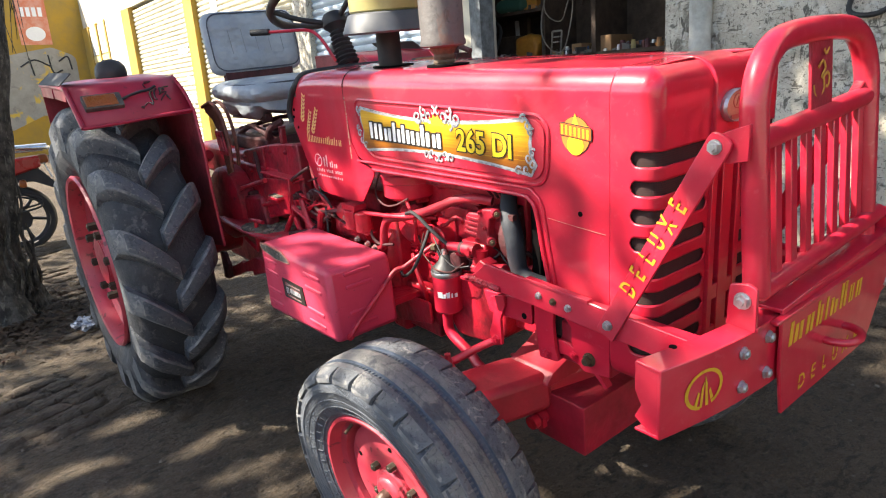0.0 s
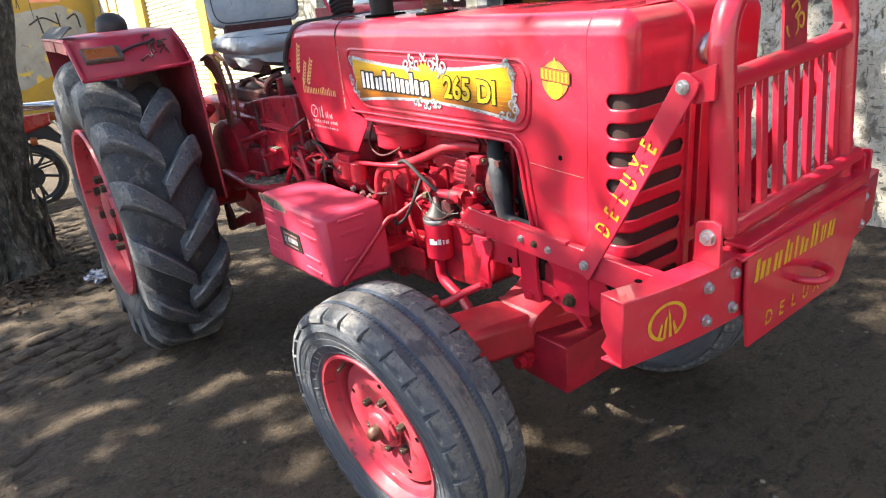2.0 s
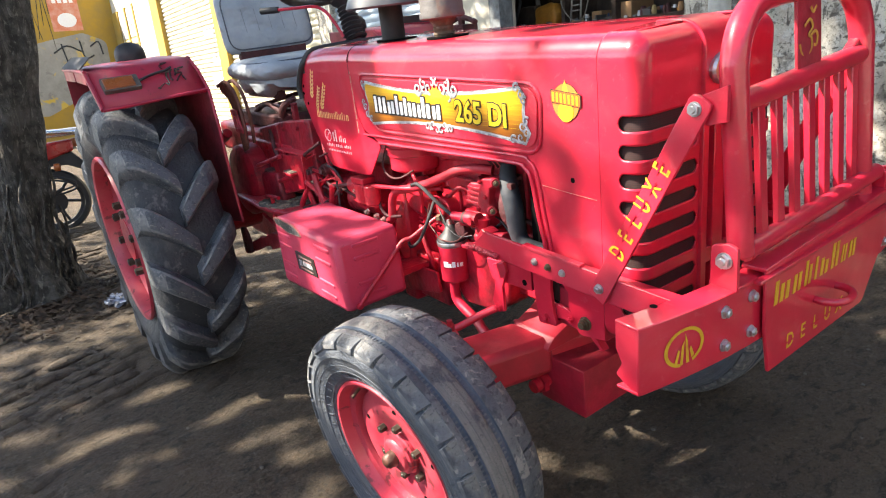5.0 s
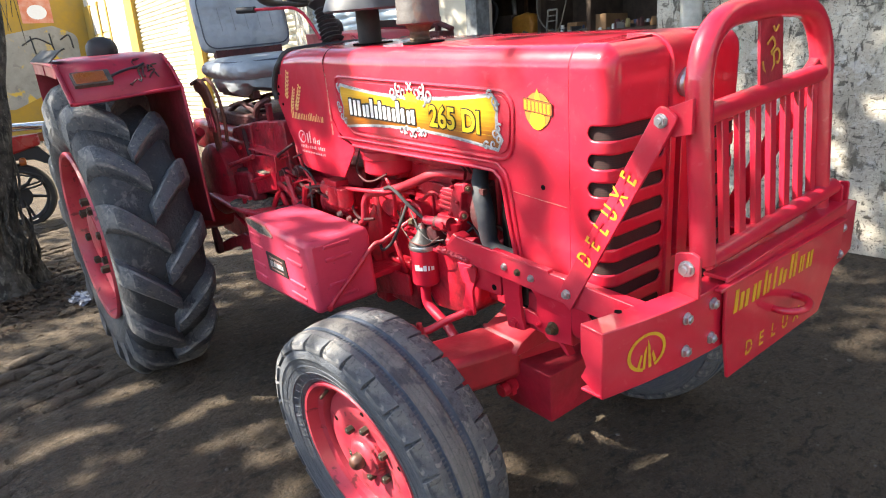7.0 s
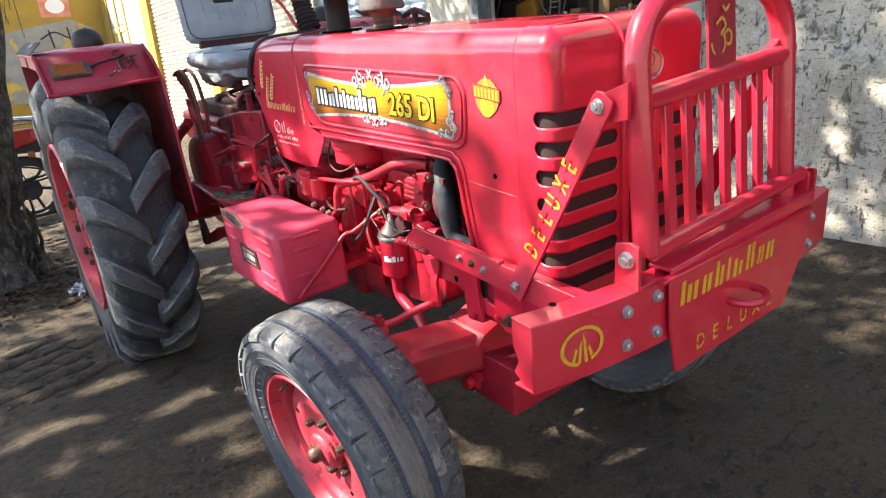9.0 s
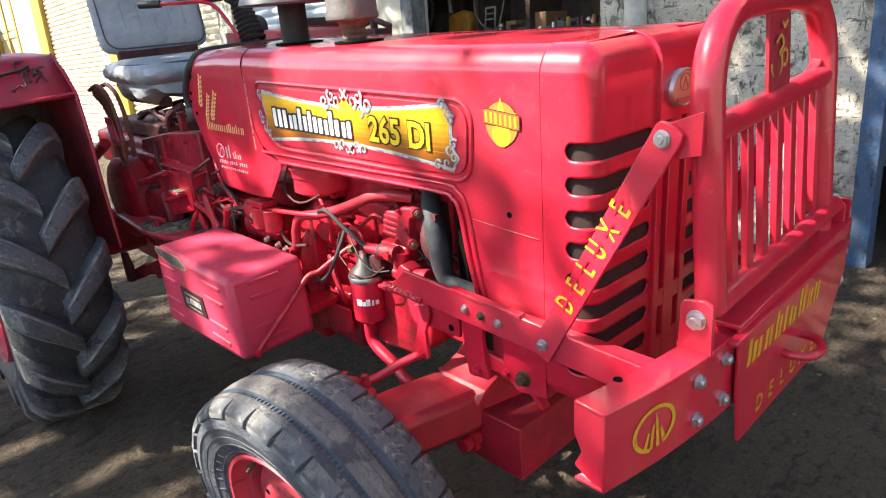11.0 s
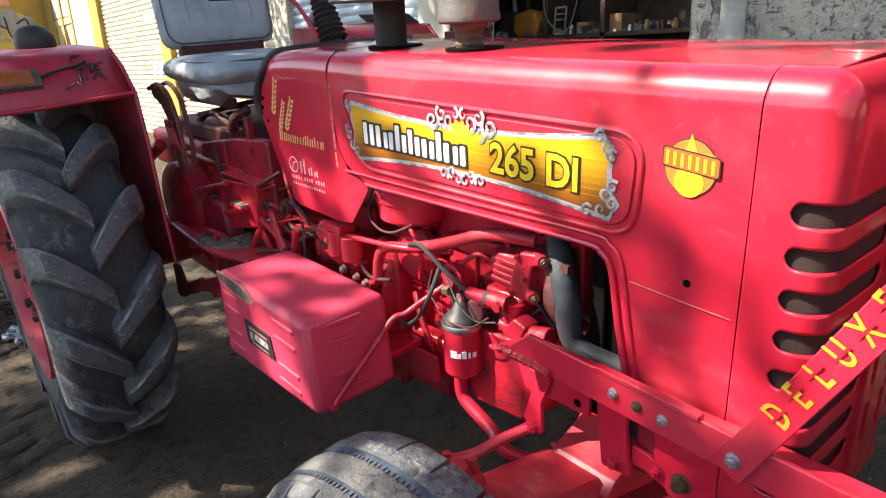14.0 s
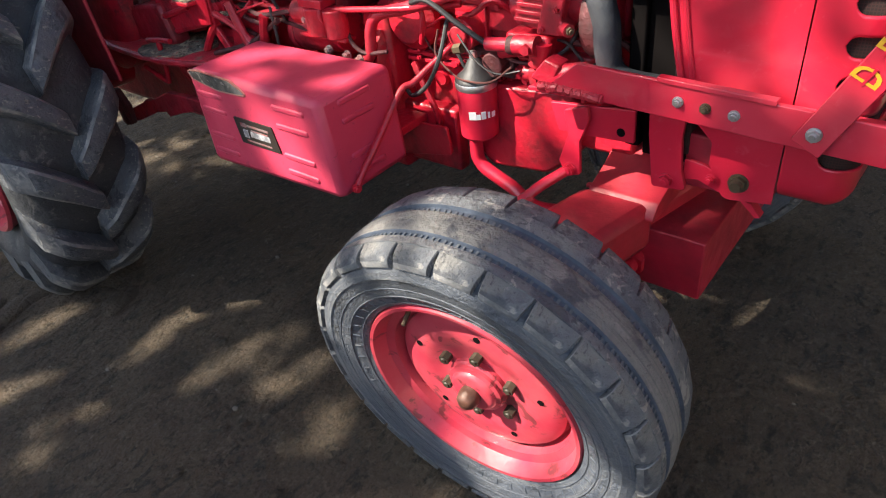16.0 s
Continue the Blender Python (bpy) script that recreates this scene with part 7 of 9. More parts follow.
part("lower_link", box(-0.56, -0.36, 0.52, 0.56, 0.44, 0.6), RED_OLD, engine, bevel=0.008)
part("drip_plate", slab(rounded([(-0.56, 0.46), (-0.36, 0.5), (-0.37, 0.57), (-0.56, 0.56)], 0.01), "y", 0.49, 0.5), RED_OLD, engine, bevel=0.002)
part("fuel_union", join(cyl((-0.15, 0.5, 0.735), (-0.08, 0.5, 0.74), 0.016, seg=12), cyl((-0.13, 0.5, 0.735), (-0.115, 0.5, 0.737), 0.024, seg=6), cyl((-0.09, 0.5, 0.72), (-0.09, 0.5, 0.765), 0.013, seg=12)), RED_OLD, engine)
part("governor_case", box(-0.19, -0.09, 0.49, 0.56, 0.765, 0.815), RED_OLD, engine, bevel=0.008)


# ---- fenders, seat, steering, stacks ----
LAMP = mat("amber_lens", (0.27, 0.075, 0.012), 0.25, var=0.5, scale=20, dark=(0.35, 0.06, 0.02), bump=0.3, bscale=120)
FADED = layers(mat("faded_red_fender", (0.37, 0.014, 0.042), 0.38, var=0.7, scale=7, dark=(0.25, 0.014, 0.032), bump=0.08, bscale=30), ((30.0, 0.62, 0.68, 0.6, (0.08, 0.015, 0.02), ONE),))
# grimy red, darkened so the colour holds the shade inside the fender
SHADED_RED = mat("grimy_shaded_red", (0.27, 0.012, 0.028), 0.55, var=0.9, scale=6, dark=(0.09, 0.014, 0.018), bump=0.2, bscale=60, lo=0.4, hi=0.68)
PRIMER = mat("raw_sheet_edge", (0.06, 0.06, 0.06), 0.75, var=0.7, scale=9, dark=(0.1, 0.095, 0.09))
LAMPFRAME = mat("dull_black_frame", (0.035, 0.03, 0.028), 0.5, var=0.8, scale=40, dark=(0.14, 0.12, 0.1))


def fender(near):
    fix = (lambda b: b) if near else mirror_y
    arcp = [(-1.372, 0.62), (-1.418, 1.16), (-1.595, 1.281), (-1.85, 1.286), (-2.05, 1.287), (-2.05, 0.70), (-1.62, 0.58)]
    f = part("fender", fix(slab(arcp, "y", 0.235, 0.24)), SHADED_RED, tractor, "faded red rear fender with worn edges")
    # wrapped sheet over the wheel, front plate wider
    bm = bmesh.new()
    prof = [(-1.42, 1.148, -0.15), (-1.56, 1.268, -0.152), (-1.578, 1.279, -0.152), (-1.8, 1.287, -0.155), (-2.05, 1.289, -0.155)]
    rows = [[bm.verts.new((x, y, z - 0.006 * (y < 0))) for y in (y0, 0.0, 0.15, 0.24)] for x, z, y0 in prof]
    for a, b in zip(rows, rows[1:]):
        for k in range(3):
            bm.faces.new((a[k], a[k + 1], b[k + 1], b[k]))
    ob = part("fender_sheet", fix(bm), FADED, f)
    md_ = ob.modifiers.new("thickness", "SOLIDIFY")
    md_.thickness, md_.offset = 0.005, -1
    lip = [(x, y0, z - 0.006) for x, z, y0 in prof]
    part("outer_lip", fix(join(tube(lip, 0.008, 8, 4), *[slab([(a[0], a[2] - 0.004), (b[0], b[2] - 0.004), (b[0], b[2] - 0.045), (a[0] - 0.01, a[2] - 0.045)], "y", a[1] - 0.002, a[1] + 0.003) for a, b in zip(lip[2:], lip[3:])])), FADED, f)
    part("front_edge", fix(tube([(-1.42, -0.15, 1.142), (-1.42, 0.0, 1.146), (-1.42, 0.24, 1.158)], 0.0065, 8, 3)), FADED, f)
    part("back_plate", fix(slab([(-2.045, 1.288), (-2.051, 1.288), (-2.058, 1.08), (-2.052, 1.08)], "y", -0.157, 0.235)), SHADED_RED, f, "grimy rear plate of the fender, darkened for shade", bevel=0.001)
    part("inner_edge", fix(tube([(-1.37, 0.236, 0.62), (-1.392, 0.236, 0.84), (-1.416, 0.236, 1.155), (-1.595, 0.236, 1.281)], 0.006, 8, 2)), FADED, f)
    part("loose_flap", fix(move(slab(rounded([(-0.2, -0.035), (0.2, -0.03), (0.18, 0.035), (-0.21, 0.03)], 0.008), "z", -0.002, 0.002), Matrix.Translation((-1.83, -0.135, 1.306)) @ Matrix.Rotation(radians(38), 4, "X") @ Matrix.Rotation(radians(1), 4, "Y"))), PRIMER, f, "loose grey sheet strip")
    # indicator on the sloping front plate
    d = Vector((-1.56 + 1.42, 0, 1.268 - 1.148)).normalized()
    nrm = Vector((-d.z, 0, d.x)) * -1 if d.z < 0 else Vector((d.z, 0, -d.x))
    c = Vector((-1.496, -0.055, 1.213))
    m = Matrix.Translation(c) @ Matrix((( -d.x * 0 + nrm.x, 0, d.x, 0), (0, 1, 0, 0), (nrm.z, 0, d.z, 0), (0, 0, 0, 1)))
    lamp = part("indicator", fix(move(slab(rounded([(-0.066, -0.034), (0.066, -0.034), (0.066, 0.034), (-0.066, 0.034)], 0.006), "x", 0.0, 0.018), m)), LAMPFRAME, f, "amber indicator lamp in a dull black frame", bevel=0.002)
    part("lens", fix(move(slab(rounded([(-0.059, -0.027), (0.048, -0.027), (0.048, 0.027), (-0.059, 0.027)], 0.004), "x", 0.012, 0.021), m)), LAMP, lamp, bevel=0.003)
    part("cable", fix(move(tube([(0.012, 0.066, 0.0), (0.016, 0.10, 0.012), (0.01, 0.14, 0.03), (0.01, 0.17, 0.035), (0.01, 0.2, 0.05)], 0.005, 8, 5), m)), BLACK, f)
    rnd = random.Random(7)
    for k in range(9):
        y0_, z0_ = 0.12 + 0.13 * rnd.random(), -0.06 + 0.12 * rnd.random()
        part("loose_wire", fix(move(tube([(0.004 + 0.006 * rnd.random(), y0_ + 0.02 * j * rnd.uniform(-0.4, 0.8), z0_ + 0.022 * j * rnd.uniform(0.2, 1.1)) for j in range(4)], 0.0022 + 0.002 * rnd.random(), 6, 4), m)), rnd.choice((BLACK, SOOT, RUST)), f, "bit of dark wiring and grime")
    horn = part("round_lamp", fix(lathe([(0.062, 0.0), (0.064, 0.02), (0.06, 0.045), (0.045, 0.065), (0.02, 0.076), (0.0, 0.078)], Matrix.Translation((-2.0, 0.11, 1.285)), 28)), BLACK, f, "black round lamp housing")
    return f


fender(True)
fender(False)


def cushion(x0, x1, y0, y1, z0, z1, r, puff=0.012, n=16):
    """A soft padded block with round corners and bulging faces."""
    bm = bmesh.new()
    zc, hz = (z0 + z1) / 2, (z1 - z0) / 2
    for sgn in (1, -1):
        grid = []
        for i in range(n + 1):
            row = []
            for j in range(n + 1):
                u, v = (math.sin(math.pi / 2 * (2 * q / n - 1)) for q in (i, j))
                rho = max(abs(u), abs(v))
                p = (abs(u) ** 8 + abs(v) ** 8) ** 0.125
                k = rho / p if p > 1e-6 else 1.0
                h = math.sqrt(max(0.0, 1 - rho ** 7))
                row.append(bm.verts.new(((x0 + x1) / 2 + u * k * (x1 - x0) / 2, (y0 + y1) / 2 + v * k * (y1 - y0) / 2, zc + sgn * (hz * h + puff * (1 - rho ** 2) ** 0.7))))
            grid.append(row)
        for i in range(n):
            for j in range(n):
                bm.faces.new((grid[i][j], grid[i + 1][j], grid[i + 1][j + 1], grid[i][j + 1]))
    bmesh.ops.remove_doubles(bm, verts=bm.verts, dist=1e-5)
    return bm


PIPING = mat("dark_blue_piping", (0.06, 0.07, 0.09), 0.5)
SEAM = mat("seat_seam", (0.2, 0.215, 0.235), 0.5)
seat = part("seat_cushion", cushion(-1.83, -1.325, 0.44, 0.92, 1.145, 1.23, 0.03, 0.008), GREY, tractor, "grey vinyl seat cushion, sagging front")
part("piping", tube([(-1.78, 0.48, 1.218), (-1.6, 0.464, 1.218), (-1.42, 0.472, 1.22), (-1.362, 0.53, 1.221), (-1.35, 0.68, 1.223), (-1.362, 0.83, 1.221), (-1.42, 0.888, 1.22), (-1.6, 0.896, 1.218), (-1.78, 0.88, 1.218)], 0.0036, 8, 5), PIPING, seat, "dark blue piping")
skirt_bm = cushion(-1.79, -1.35, 0.47, 0.89, 1.1, 1.18, 0.03, 0.002)
for v in skirt_bm.verts:
    if v.co.z < 1.13:
        v.co.z += 0.045 * noise.noise((v.co.x * 11, v.co.y * 11, 2)) - 0.005
        v.co.x += 0.02 * noise.noise((v.co.y * 14, v.co.z * 4, 6))
        v.co.y += 0.015 * noise.noise((v.co.x * 14, v.co.z * 4, 3))
part("skirt", skirt_bm, GREY, seat, "sagging creased vinyl skirt")
bk = part("seat_backrest", move(cushion(-0.136, 0.136, -0.218, 0.218, -0.042, 0.036, 0.03, 0.006), Matrix.Translation((-1.80, YC, 1.385)) @ Matrix.Rotation(radians(81), 4, "Y")), GREY, tractor, "grey vinyl seat backrest with dark piping")
pip = rounded([(-0.122, -0.202), (0.12, -0.202), (0.12, 0.202), (-0.122, 0.202)], 0.06, 8)
part("piping", move(frame_of(pip, "z", 0.0325, 0.003), Matrix.Translation((-1.80, YC, 1.385)) @ Matrix.Rotation(radians(81), 4, "Y")), PIPING, bk)
for k in range(5):
    part("quilt_line", move(tube([(-0.05, -0.12 + 0.06 * k, 0.0412), (0.05, -0.115 + 0.06 * k, 0.0412)], 0.0013, 6, 2), Matrix.Translation((-1.80, YC, 1.385)) @ Matrix.Rotation(radians(81), 4, "Y")), SEAM, bk)
frame_ = part("seat_frame", join(box(-1.78, -1.42, 0.52, 0.55, 1.07, 1.1), box(-1.78, -1.42, 0.81, 0.84, 1.07, 1.1), box(-1.8, -1.76, 0.52, 0.84, 1.08, 1.3), tube([(-1.75, 0.53, 1.0), (-1.6, 0.53, 1.04), (-1.42, 0.53, 1.0)], 0.012, 8, 4), tube([(-1.75, 0.83, 1.0), (-1.6, 0.83, 1.04), (-1.42, 0.83, 1.0)], 0.012, 8, 4), tube([(-1.74, 0.53, 1.02), (-1.5, 0.68, 1.07), (-1.4, 0.83, 1.02)], 0.01, 8, 4)), SOOT, tractor, "dark steel seat frame", bevel=0.003)
for y_ in (0.6, 0.76):
    part("spring", tube([(-1.55 + 0.035 * math.cos(a), y_ + 0.035 * math.sin(a), 0.97 + 0.09 * a / 31.4) for a in (k * 0.5 for k in range(63))], 0.006, 6, 0), SOOT, frame_)

col = part("steering_column", cyl((-0.93, YC, 1.16), (-1.055, YC, 1.44), 0.022, seg=18), SOOT, tractor, "dark steering column")
g0, g1 = Vector((-0.985, YC, 1.275)), Vector((-1.04, YC, 1.40))
gp = [(0.0, 0.0)] + [((0.043 - 0.0014 * (k // 2)) * (1.0 if k % 2 else 0.8), (g1 - g0).length * k / 17) for k in range(18)] + [(0.0, (g1 - g0).length)]
part("gaiter", lathe(gp, Matrix.Translation(g0) @ (g1 - g0).to_track_quat("Z", "Y").to_matrix().to_4x4(), 24), BLACK, col, "black ribbed rubber gaiter")
WOODY = mat("brown_black_rim", (0.045, 0.032, 0.025), 0.45, var=0.6, scale=25, dark=(0.09, 0.075, 0.06))
axis = Vector((-0.40, 0, 0.92)).normalized()
wm = Matrix.Translation((-1.085, YC, 1.505)) @ axis.to_track_quat("Z", "Y").to_matrix().to_4x4()
sw = part("steering_wheel", move(tube([(0.21 * math.cos(a), 0.21 * math.sin(a), 0.0) for a in (2 * math.pi * k / 56 for k in range(56))], 0.0145, 14, 0, True), wm), WOODY, tractor, "dark steering wheel with three spokes")
part("wheel_hub", move(lathe([(0.03, -0.115), (0.045, -0.1), (0.045, -0.075), (0.034, -0.058), (0.0, -0.055)], Matrix(), 24), wm), BLACK, sw)
for a in (100, 220, 340):
    part("spoke", move(tube([(0.03 * math.cos(radians(a)), 0.03 * math.sin(radians(a)), -0.085), (0.12 * math.cos(radians(a)), 0.12 * math.sin(radians(a)), -0.05), (0.205 * math.cos(radians(a)), 0.205 * math.sin(radians(a)), 0.0)], 0.0095, 10, 4), wm), BLACK, sw)
lev = part("throttle_lever", tube([(-1.0, 0.635, 1.29), (-1.02, 0.62, 1.34), (-1.045, 0.60, 1.385), (-1.075, 0.575, 1.405), (-1.14, 0.53, 1.408), (-1.2, 0.485, 1.41)], 0.006, 8, 5), RED, tractor, "thin red throttle lever")
part("grip", cyl((-1.195, 0.488, 1.41), (-1.255, 0.445, 1.412), 0.0115, seg=14), BLACK, lev, "black rubber grip")

PIPE = mat("dark_painted_pipe", (0.018, 0.017, 0.018), 0.55, var=0.6, scale=20, dark=(0.05, 0.04, 0.036), bump=0.1, spec=0.3)
CAPGREY = mat("dark_grey_plastic", (0.07, 0.075, 0.085), 0.45, var=0.5, scale=15, dark=(0.12, 0.12, 0.12))
AMBERBOWL = mat("yellowed_clear_bowl", (0.42, 0.36, 0.13), 0.3, var=0.6, scale=12, dark=(0.25, 0.22, 0.1))
STX, STY, DROP = -0.552, 0.565, -0.014
stk = part("air_intake", cyl((STX, STY, 1.2), (STX, STY, 1.405), 0.036, seg=28), PIPE, tractor, "black air intake pipe with a pre-cleaner")
part("precleaner_skirt", lathe([(0.036, 1.405), (0.128, 1.386), (0.133, 1.391), (0.113, 1.44), (0.104, 1.445), (0.0, 1.445)], Matrix.Translation((STX, STY, DROP)), 40), CAPGREY, stk)
part("precleaner_bowl", lathe([(0.1, 1.444), (0.106, 1.45), (0.106, 1.498), (0.1, 1.504), (0.0, 1.504)], Matrix.Translation((STX, STY, DROP)), 40), AMBERBOWL, stk, "yellowed clear dust bowl")
part("precleaner_cap", lathe([(0.112, 1.497), (0.114, 1.515), (0.108, 1.522), (0.1, 1.545), (0.07, 1.565), (0.0, 1.575)], Matrix.Translation((STX, STY, DROP)), 40), CAPGREY, stk)
MUFF = layers(mat("sooty_muffler", (0.045, 0.041, 0.041), 0.62, var=0.9, scale=10, dark=(0.11, 0.095, 0.088), bump=0.2), ((40.0, 0.58, 0.66, 0.6, (0.03, 0.024, 0.022), ONE), (18.0, 0.6, 0.68, 0.6, (0.12, 0.06, 0.04), (1, 1, 0.4))))
mf_ = part("muffler", lathe([(0.0, 1.324), (0.056, 1.324), (0.062, 1.328), (0.062, 1.338), (0.059, 1.342), (0.059, 1.9), (0.03, 1.95), (0.03, 2.3), (0.0, 2.3)], Matrix.Translation((-0.283, 0.557, 0)), 40), MUFF, tractor, "dark steel muffler on a rusty collar")
part("collar", lathe([(0.0, 1.262), (0.026, 1.262), (0.027, 1.28), (0.03, 1.285), (0.026, 1.291), (0.029, 1.298), (0.027, 1.305), (0.038, 1.322), (0.04, 1.326), (0.0, 1.326)], Matrix.Translation((-0.283, 0.557, 0)), 28), RUST, mf_, "rusty flanged collar")
part("top_bracket", join(box(-0.78, -0.66, 0.92, 0.99, 1.262, 1.285), cyl((-0.7, 0.95, 1.26), (-0.7, 0.95, 1.315), 0.012, seg=12), tube([(-0.78, 0.95, 1.29), (-0.7, 0.95, 1.31), (-0.62, 0.95, 1.29)], 0.01, 8, 4)), SOOT, tractor, "dark bracket behind the hood", bevel=0.002)


# ---- tree, motorcycle, shop contents ----
DOORWOOD = mat("pale_yellow_door", (0.62, 0.5, 0.22), 0.7, var=0.5, scale=5, dark=(0.45, 0.34, 0.15))
POSTPAINT = mat("scuffed_post", (0.2, 0.22, 0.23), 0.75, var=0.9, scale=14, dark=(0.06, 0.055, 0.05), bump=0.3)
CABLE = mat("grey_cable", (0.17, 0.15, 0.125), 0.6, var=0.7, scale=9, dark=(0.07, 0.06, 0.05))
DRYLEAF = mat("dry_leaf", (0.09, 0.055, 0.032), 0.9, var=0.8, scale=14, dark=(0.03, 0.022, 0.017))
PEBBLE = mat("pale_pebble", (0.17, 0.15, 0.12), 0.85, var=0.7, scale=3, dark=(0.15, 0.13, 0.11))
BRICK = relief(layers(mat("muddy_brick", (0.09, 0.066, 0.043), 0.92, var=0.9, scale=5, dark=(0.05, 0.037, 0.026), bump=0.5, bscale=60), ((24.0, 0.55, 0.66, 0.6, (0.03, 0.023, 0.016), (1, 2, 1)), (60.0, 0.6, 0.68, 0.5, (0.15, 0.115, 0.078), ONE))), ((12.0, 0.04, ONE), (36.0, 0.025, ONE), (120.0, 0.007, ONE)))

# tree beside the wheel, motorcycle, shop contents ----
def taper_limb(pts, r0, r1, seg=12, smooth=6):
    return tube(pts, lambda t: r0 + (r1 - r0) * t, seg, smooth)


tree = thing("tree", pose(-3.75, -0.52, ground_z(-3.75, -0.52)), "old rough-barked tree with hanging root strands by the paving", "tree")
tr = taper_limb([(0, 0.03, -0.1), (0.0, 0.03, 0.5), (0.0, 0.09, 0.95), (0.02, 0.18, 1.45), (0, 0.3, 2.3), (0.02, 0.34, 3.2)], 0.21, 0.165, 56, 24)
for v in tr.verts:
    a = math.atan2(v.co.y - 0.03 - 0.11 * max(0.0, v.co.z - 0.5), v.co.x)
    k = 0.03 * math.sin(5 * a + v.co.z * 1.3) + 0.03 * noise.noise((v.co.x * 6, v.co.y * 6, v.co.z * 3)) - 0.022 * abs(noise.noise((math.cos(a) * 5, math.sin(a) * 5, v.co.z * 1.1))) + 0.016 * noise.noise((math.cos(a) * 9, math.sin(a) * 9, v.co.z * 2.5))
    flare = 0.28 * max(0.0, 0.45 - v.co.z) ** 1.5 * (1 + 0.6 * math.sin(4 * a))
    v.co.x += math.cos(a) * (k + flare)
    v.co.y += math.sin(a) * (k + flare)
part("trunk", tr, BARK, tree, "furrowed grey-brown trunk")
rnd = random.Random(11)
for k in range(16):
    a = radians(-80 + 170 * k / 15)
    pts = [(0.2 * math.cos(a), 0.1 + 0.2 * math.sin(a), 0.9 - rnd.random() * 0.6)]
    for j in range(5):
        pts.append((0.25 * math.cos(a) + 0.03 * rnd.uniform(-1, 1), 0.05 + 0.24 * math.sin(a) + 0.03 * rnd.uniform(-1, 1), pts[0][2] * (0.8 - 0.19 * j)))
    pts.append((0.42 * math.cos(a), 0.42 * math.sin(a), -0.02))
    part("root_strand", taper_limb(pts, 0.007, 0.016, 7, 4), BARK, tree)
for k in range(16):
    y0_, z0_ = 0.36 + 0.16 * rnd.random(), 2.5 - 0.3 * rnd.random()
    part("hanging_twig", taper_limb([(0.2, y0_, z0_), (0.22 + 0.04 * rnd.random(), y0_ + 0.05 * rnd.uniform(-1, 1), z0_ - 0.25), (0.22, y0_ - 0.05 + 0.09 * rnd.uniform(-1, 1), z0_ - 0.4 - 0.45 * rnd.random())], 0.004, 0.002, 5, 3), BARK, tree)
limbs = []
for px, py, pz in ((2.2, -0.8, 5.2), (0.6, -2.4, 5.6), (-1.8, -1.6, 5.4), (-0.6, 1.2, 5.6), (3.4, -2.2, 5.8), (1.6, 0.6, 6.0)):
    limbs.append(taper_limb([(0, 0, 2.9), (px * 0.25, py * 0.25, 3.7), (px * 0.6, py * 0.55, 4.6), (px, py, pz)], 0.12, 0.03, 8, 5))
pieces("limb", limbs, BARK, tree)


# openings cut in the unseen crown to place sun patches, and clumps added to cast shade, both as seen along the sun's
# rays
OPEN = [(0.2, 0.22, 0.3, 0.2, 0.92), (0.36, 0.5, 0.12, 0.16, 0.85), (0.05, 1.0, 0.35, 0.12, 0.75), (-1.2, 0.55, 0.3, 0.2, 0.4), (0.6, 1.47, 0.75, 0.16, 0.7), (0.35, 1.2, 0.45, 0.25, 0.35), (0.37, 0.73, 0.15, 0.12, 0.45)]
# long thin gaps cut to lay sun streaks on the ground: middle, half length, half width, turn
STREAKS = [(-1.17, 0.0, 0.24, 0.066, 90), (-0.83, 0.07, 0.2, 0.078, 56), (-0.67, 0.06, 0.16, 0.075, 75), (-1.05, 0.25, 0.14, 0.065, 67), (-1.07, -0.42, 0.15, 0.06, 92), (-1.62, -0.25, 0.18, 0.06, 88), (-1.4, -0.55, 0.2, 0.06, 90), (-1.5, 0.2, 0.12, 0.055, 75), (-0.48, 0.03, 0.13, 0.07, 85), (-0.2, 0.68, 0.12, 0.07, 30), (0.09, 0.94, 0.3, 0.075, 51)]
THICK = [(-3.2, -0.35, 0.3), (0.1, 0.86, 0.13), (0.6, 0.62, 0.25), (-0.6, 0.5, 0.3), (-0.5, 0.0, 0.3), (-0.9, -0.1, 0.35), (-1.1, 0.15, 0.35), (-0.7, -0.35, 0.35), (-1.4, 0.0, 0.35),  (0.9, 0.2, 0.4), (-1.5, -0.5, 0.4), (-2.0, -0.3, 0.5), (-1.2, 4.7, 0.5), (-1.8, 4.7, 0.5), (-0.8, 4.8, 0.45), (-2.3, 4.6, 0.4), (0.75, 4.3, 0.45), (-0.3, 4.35, 0.4), (0.2, 4.3, 0.4), (0.0, 4.6, 0.4), (0.1, 1.5, 0.12)]


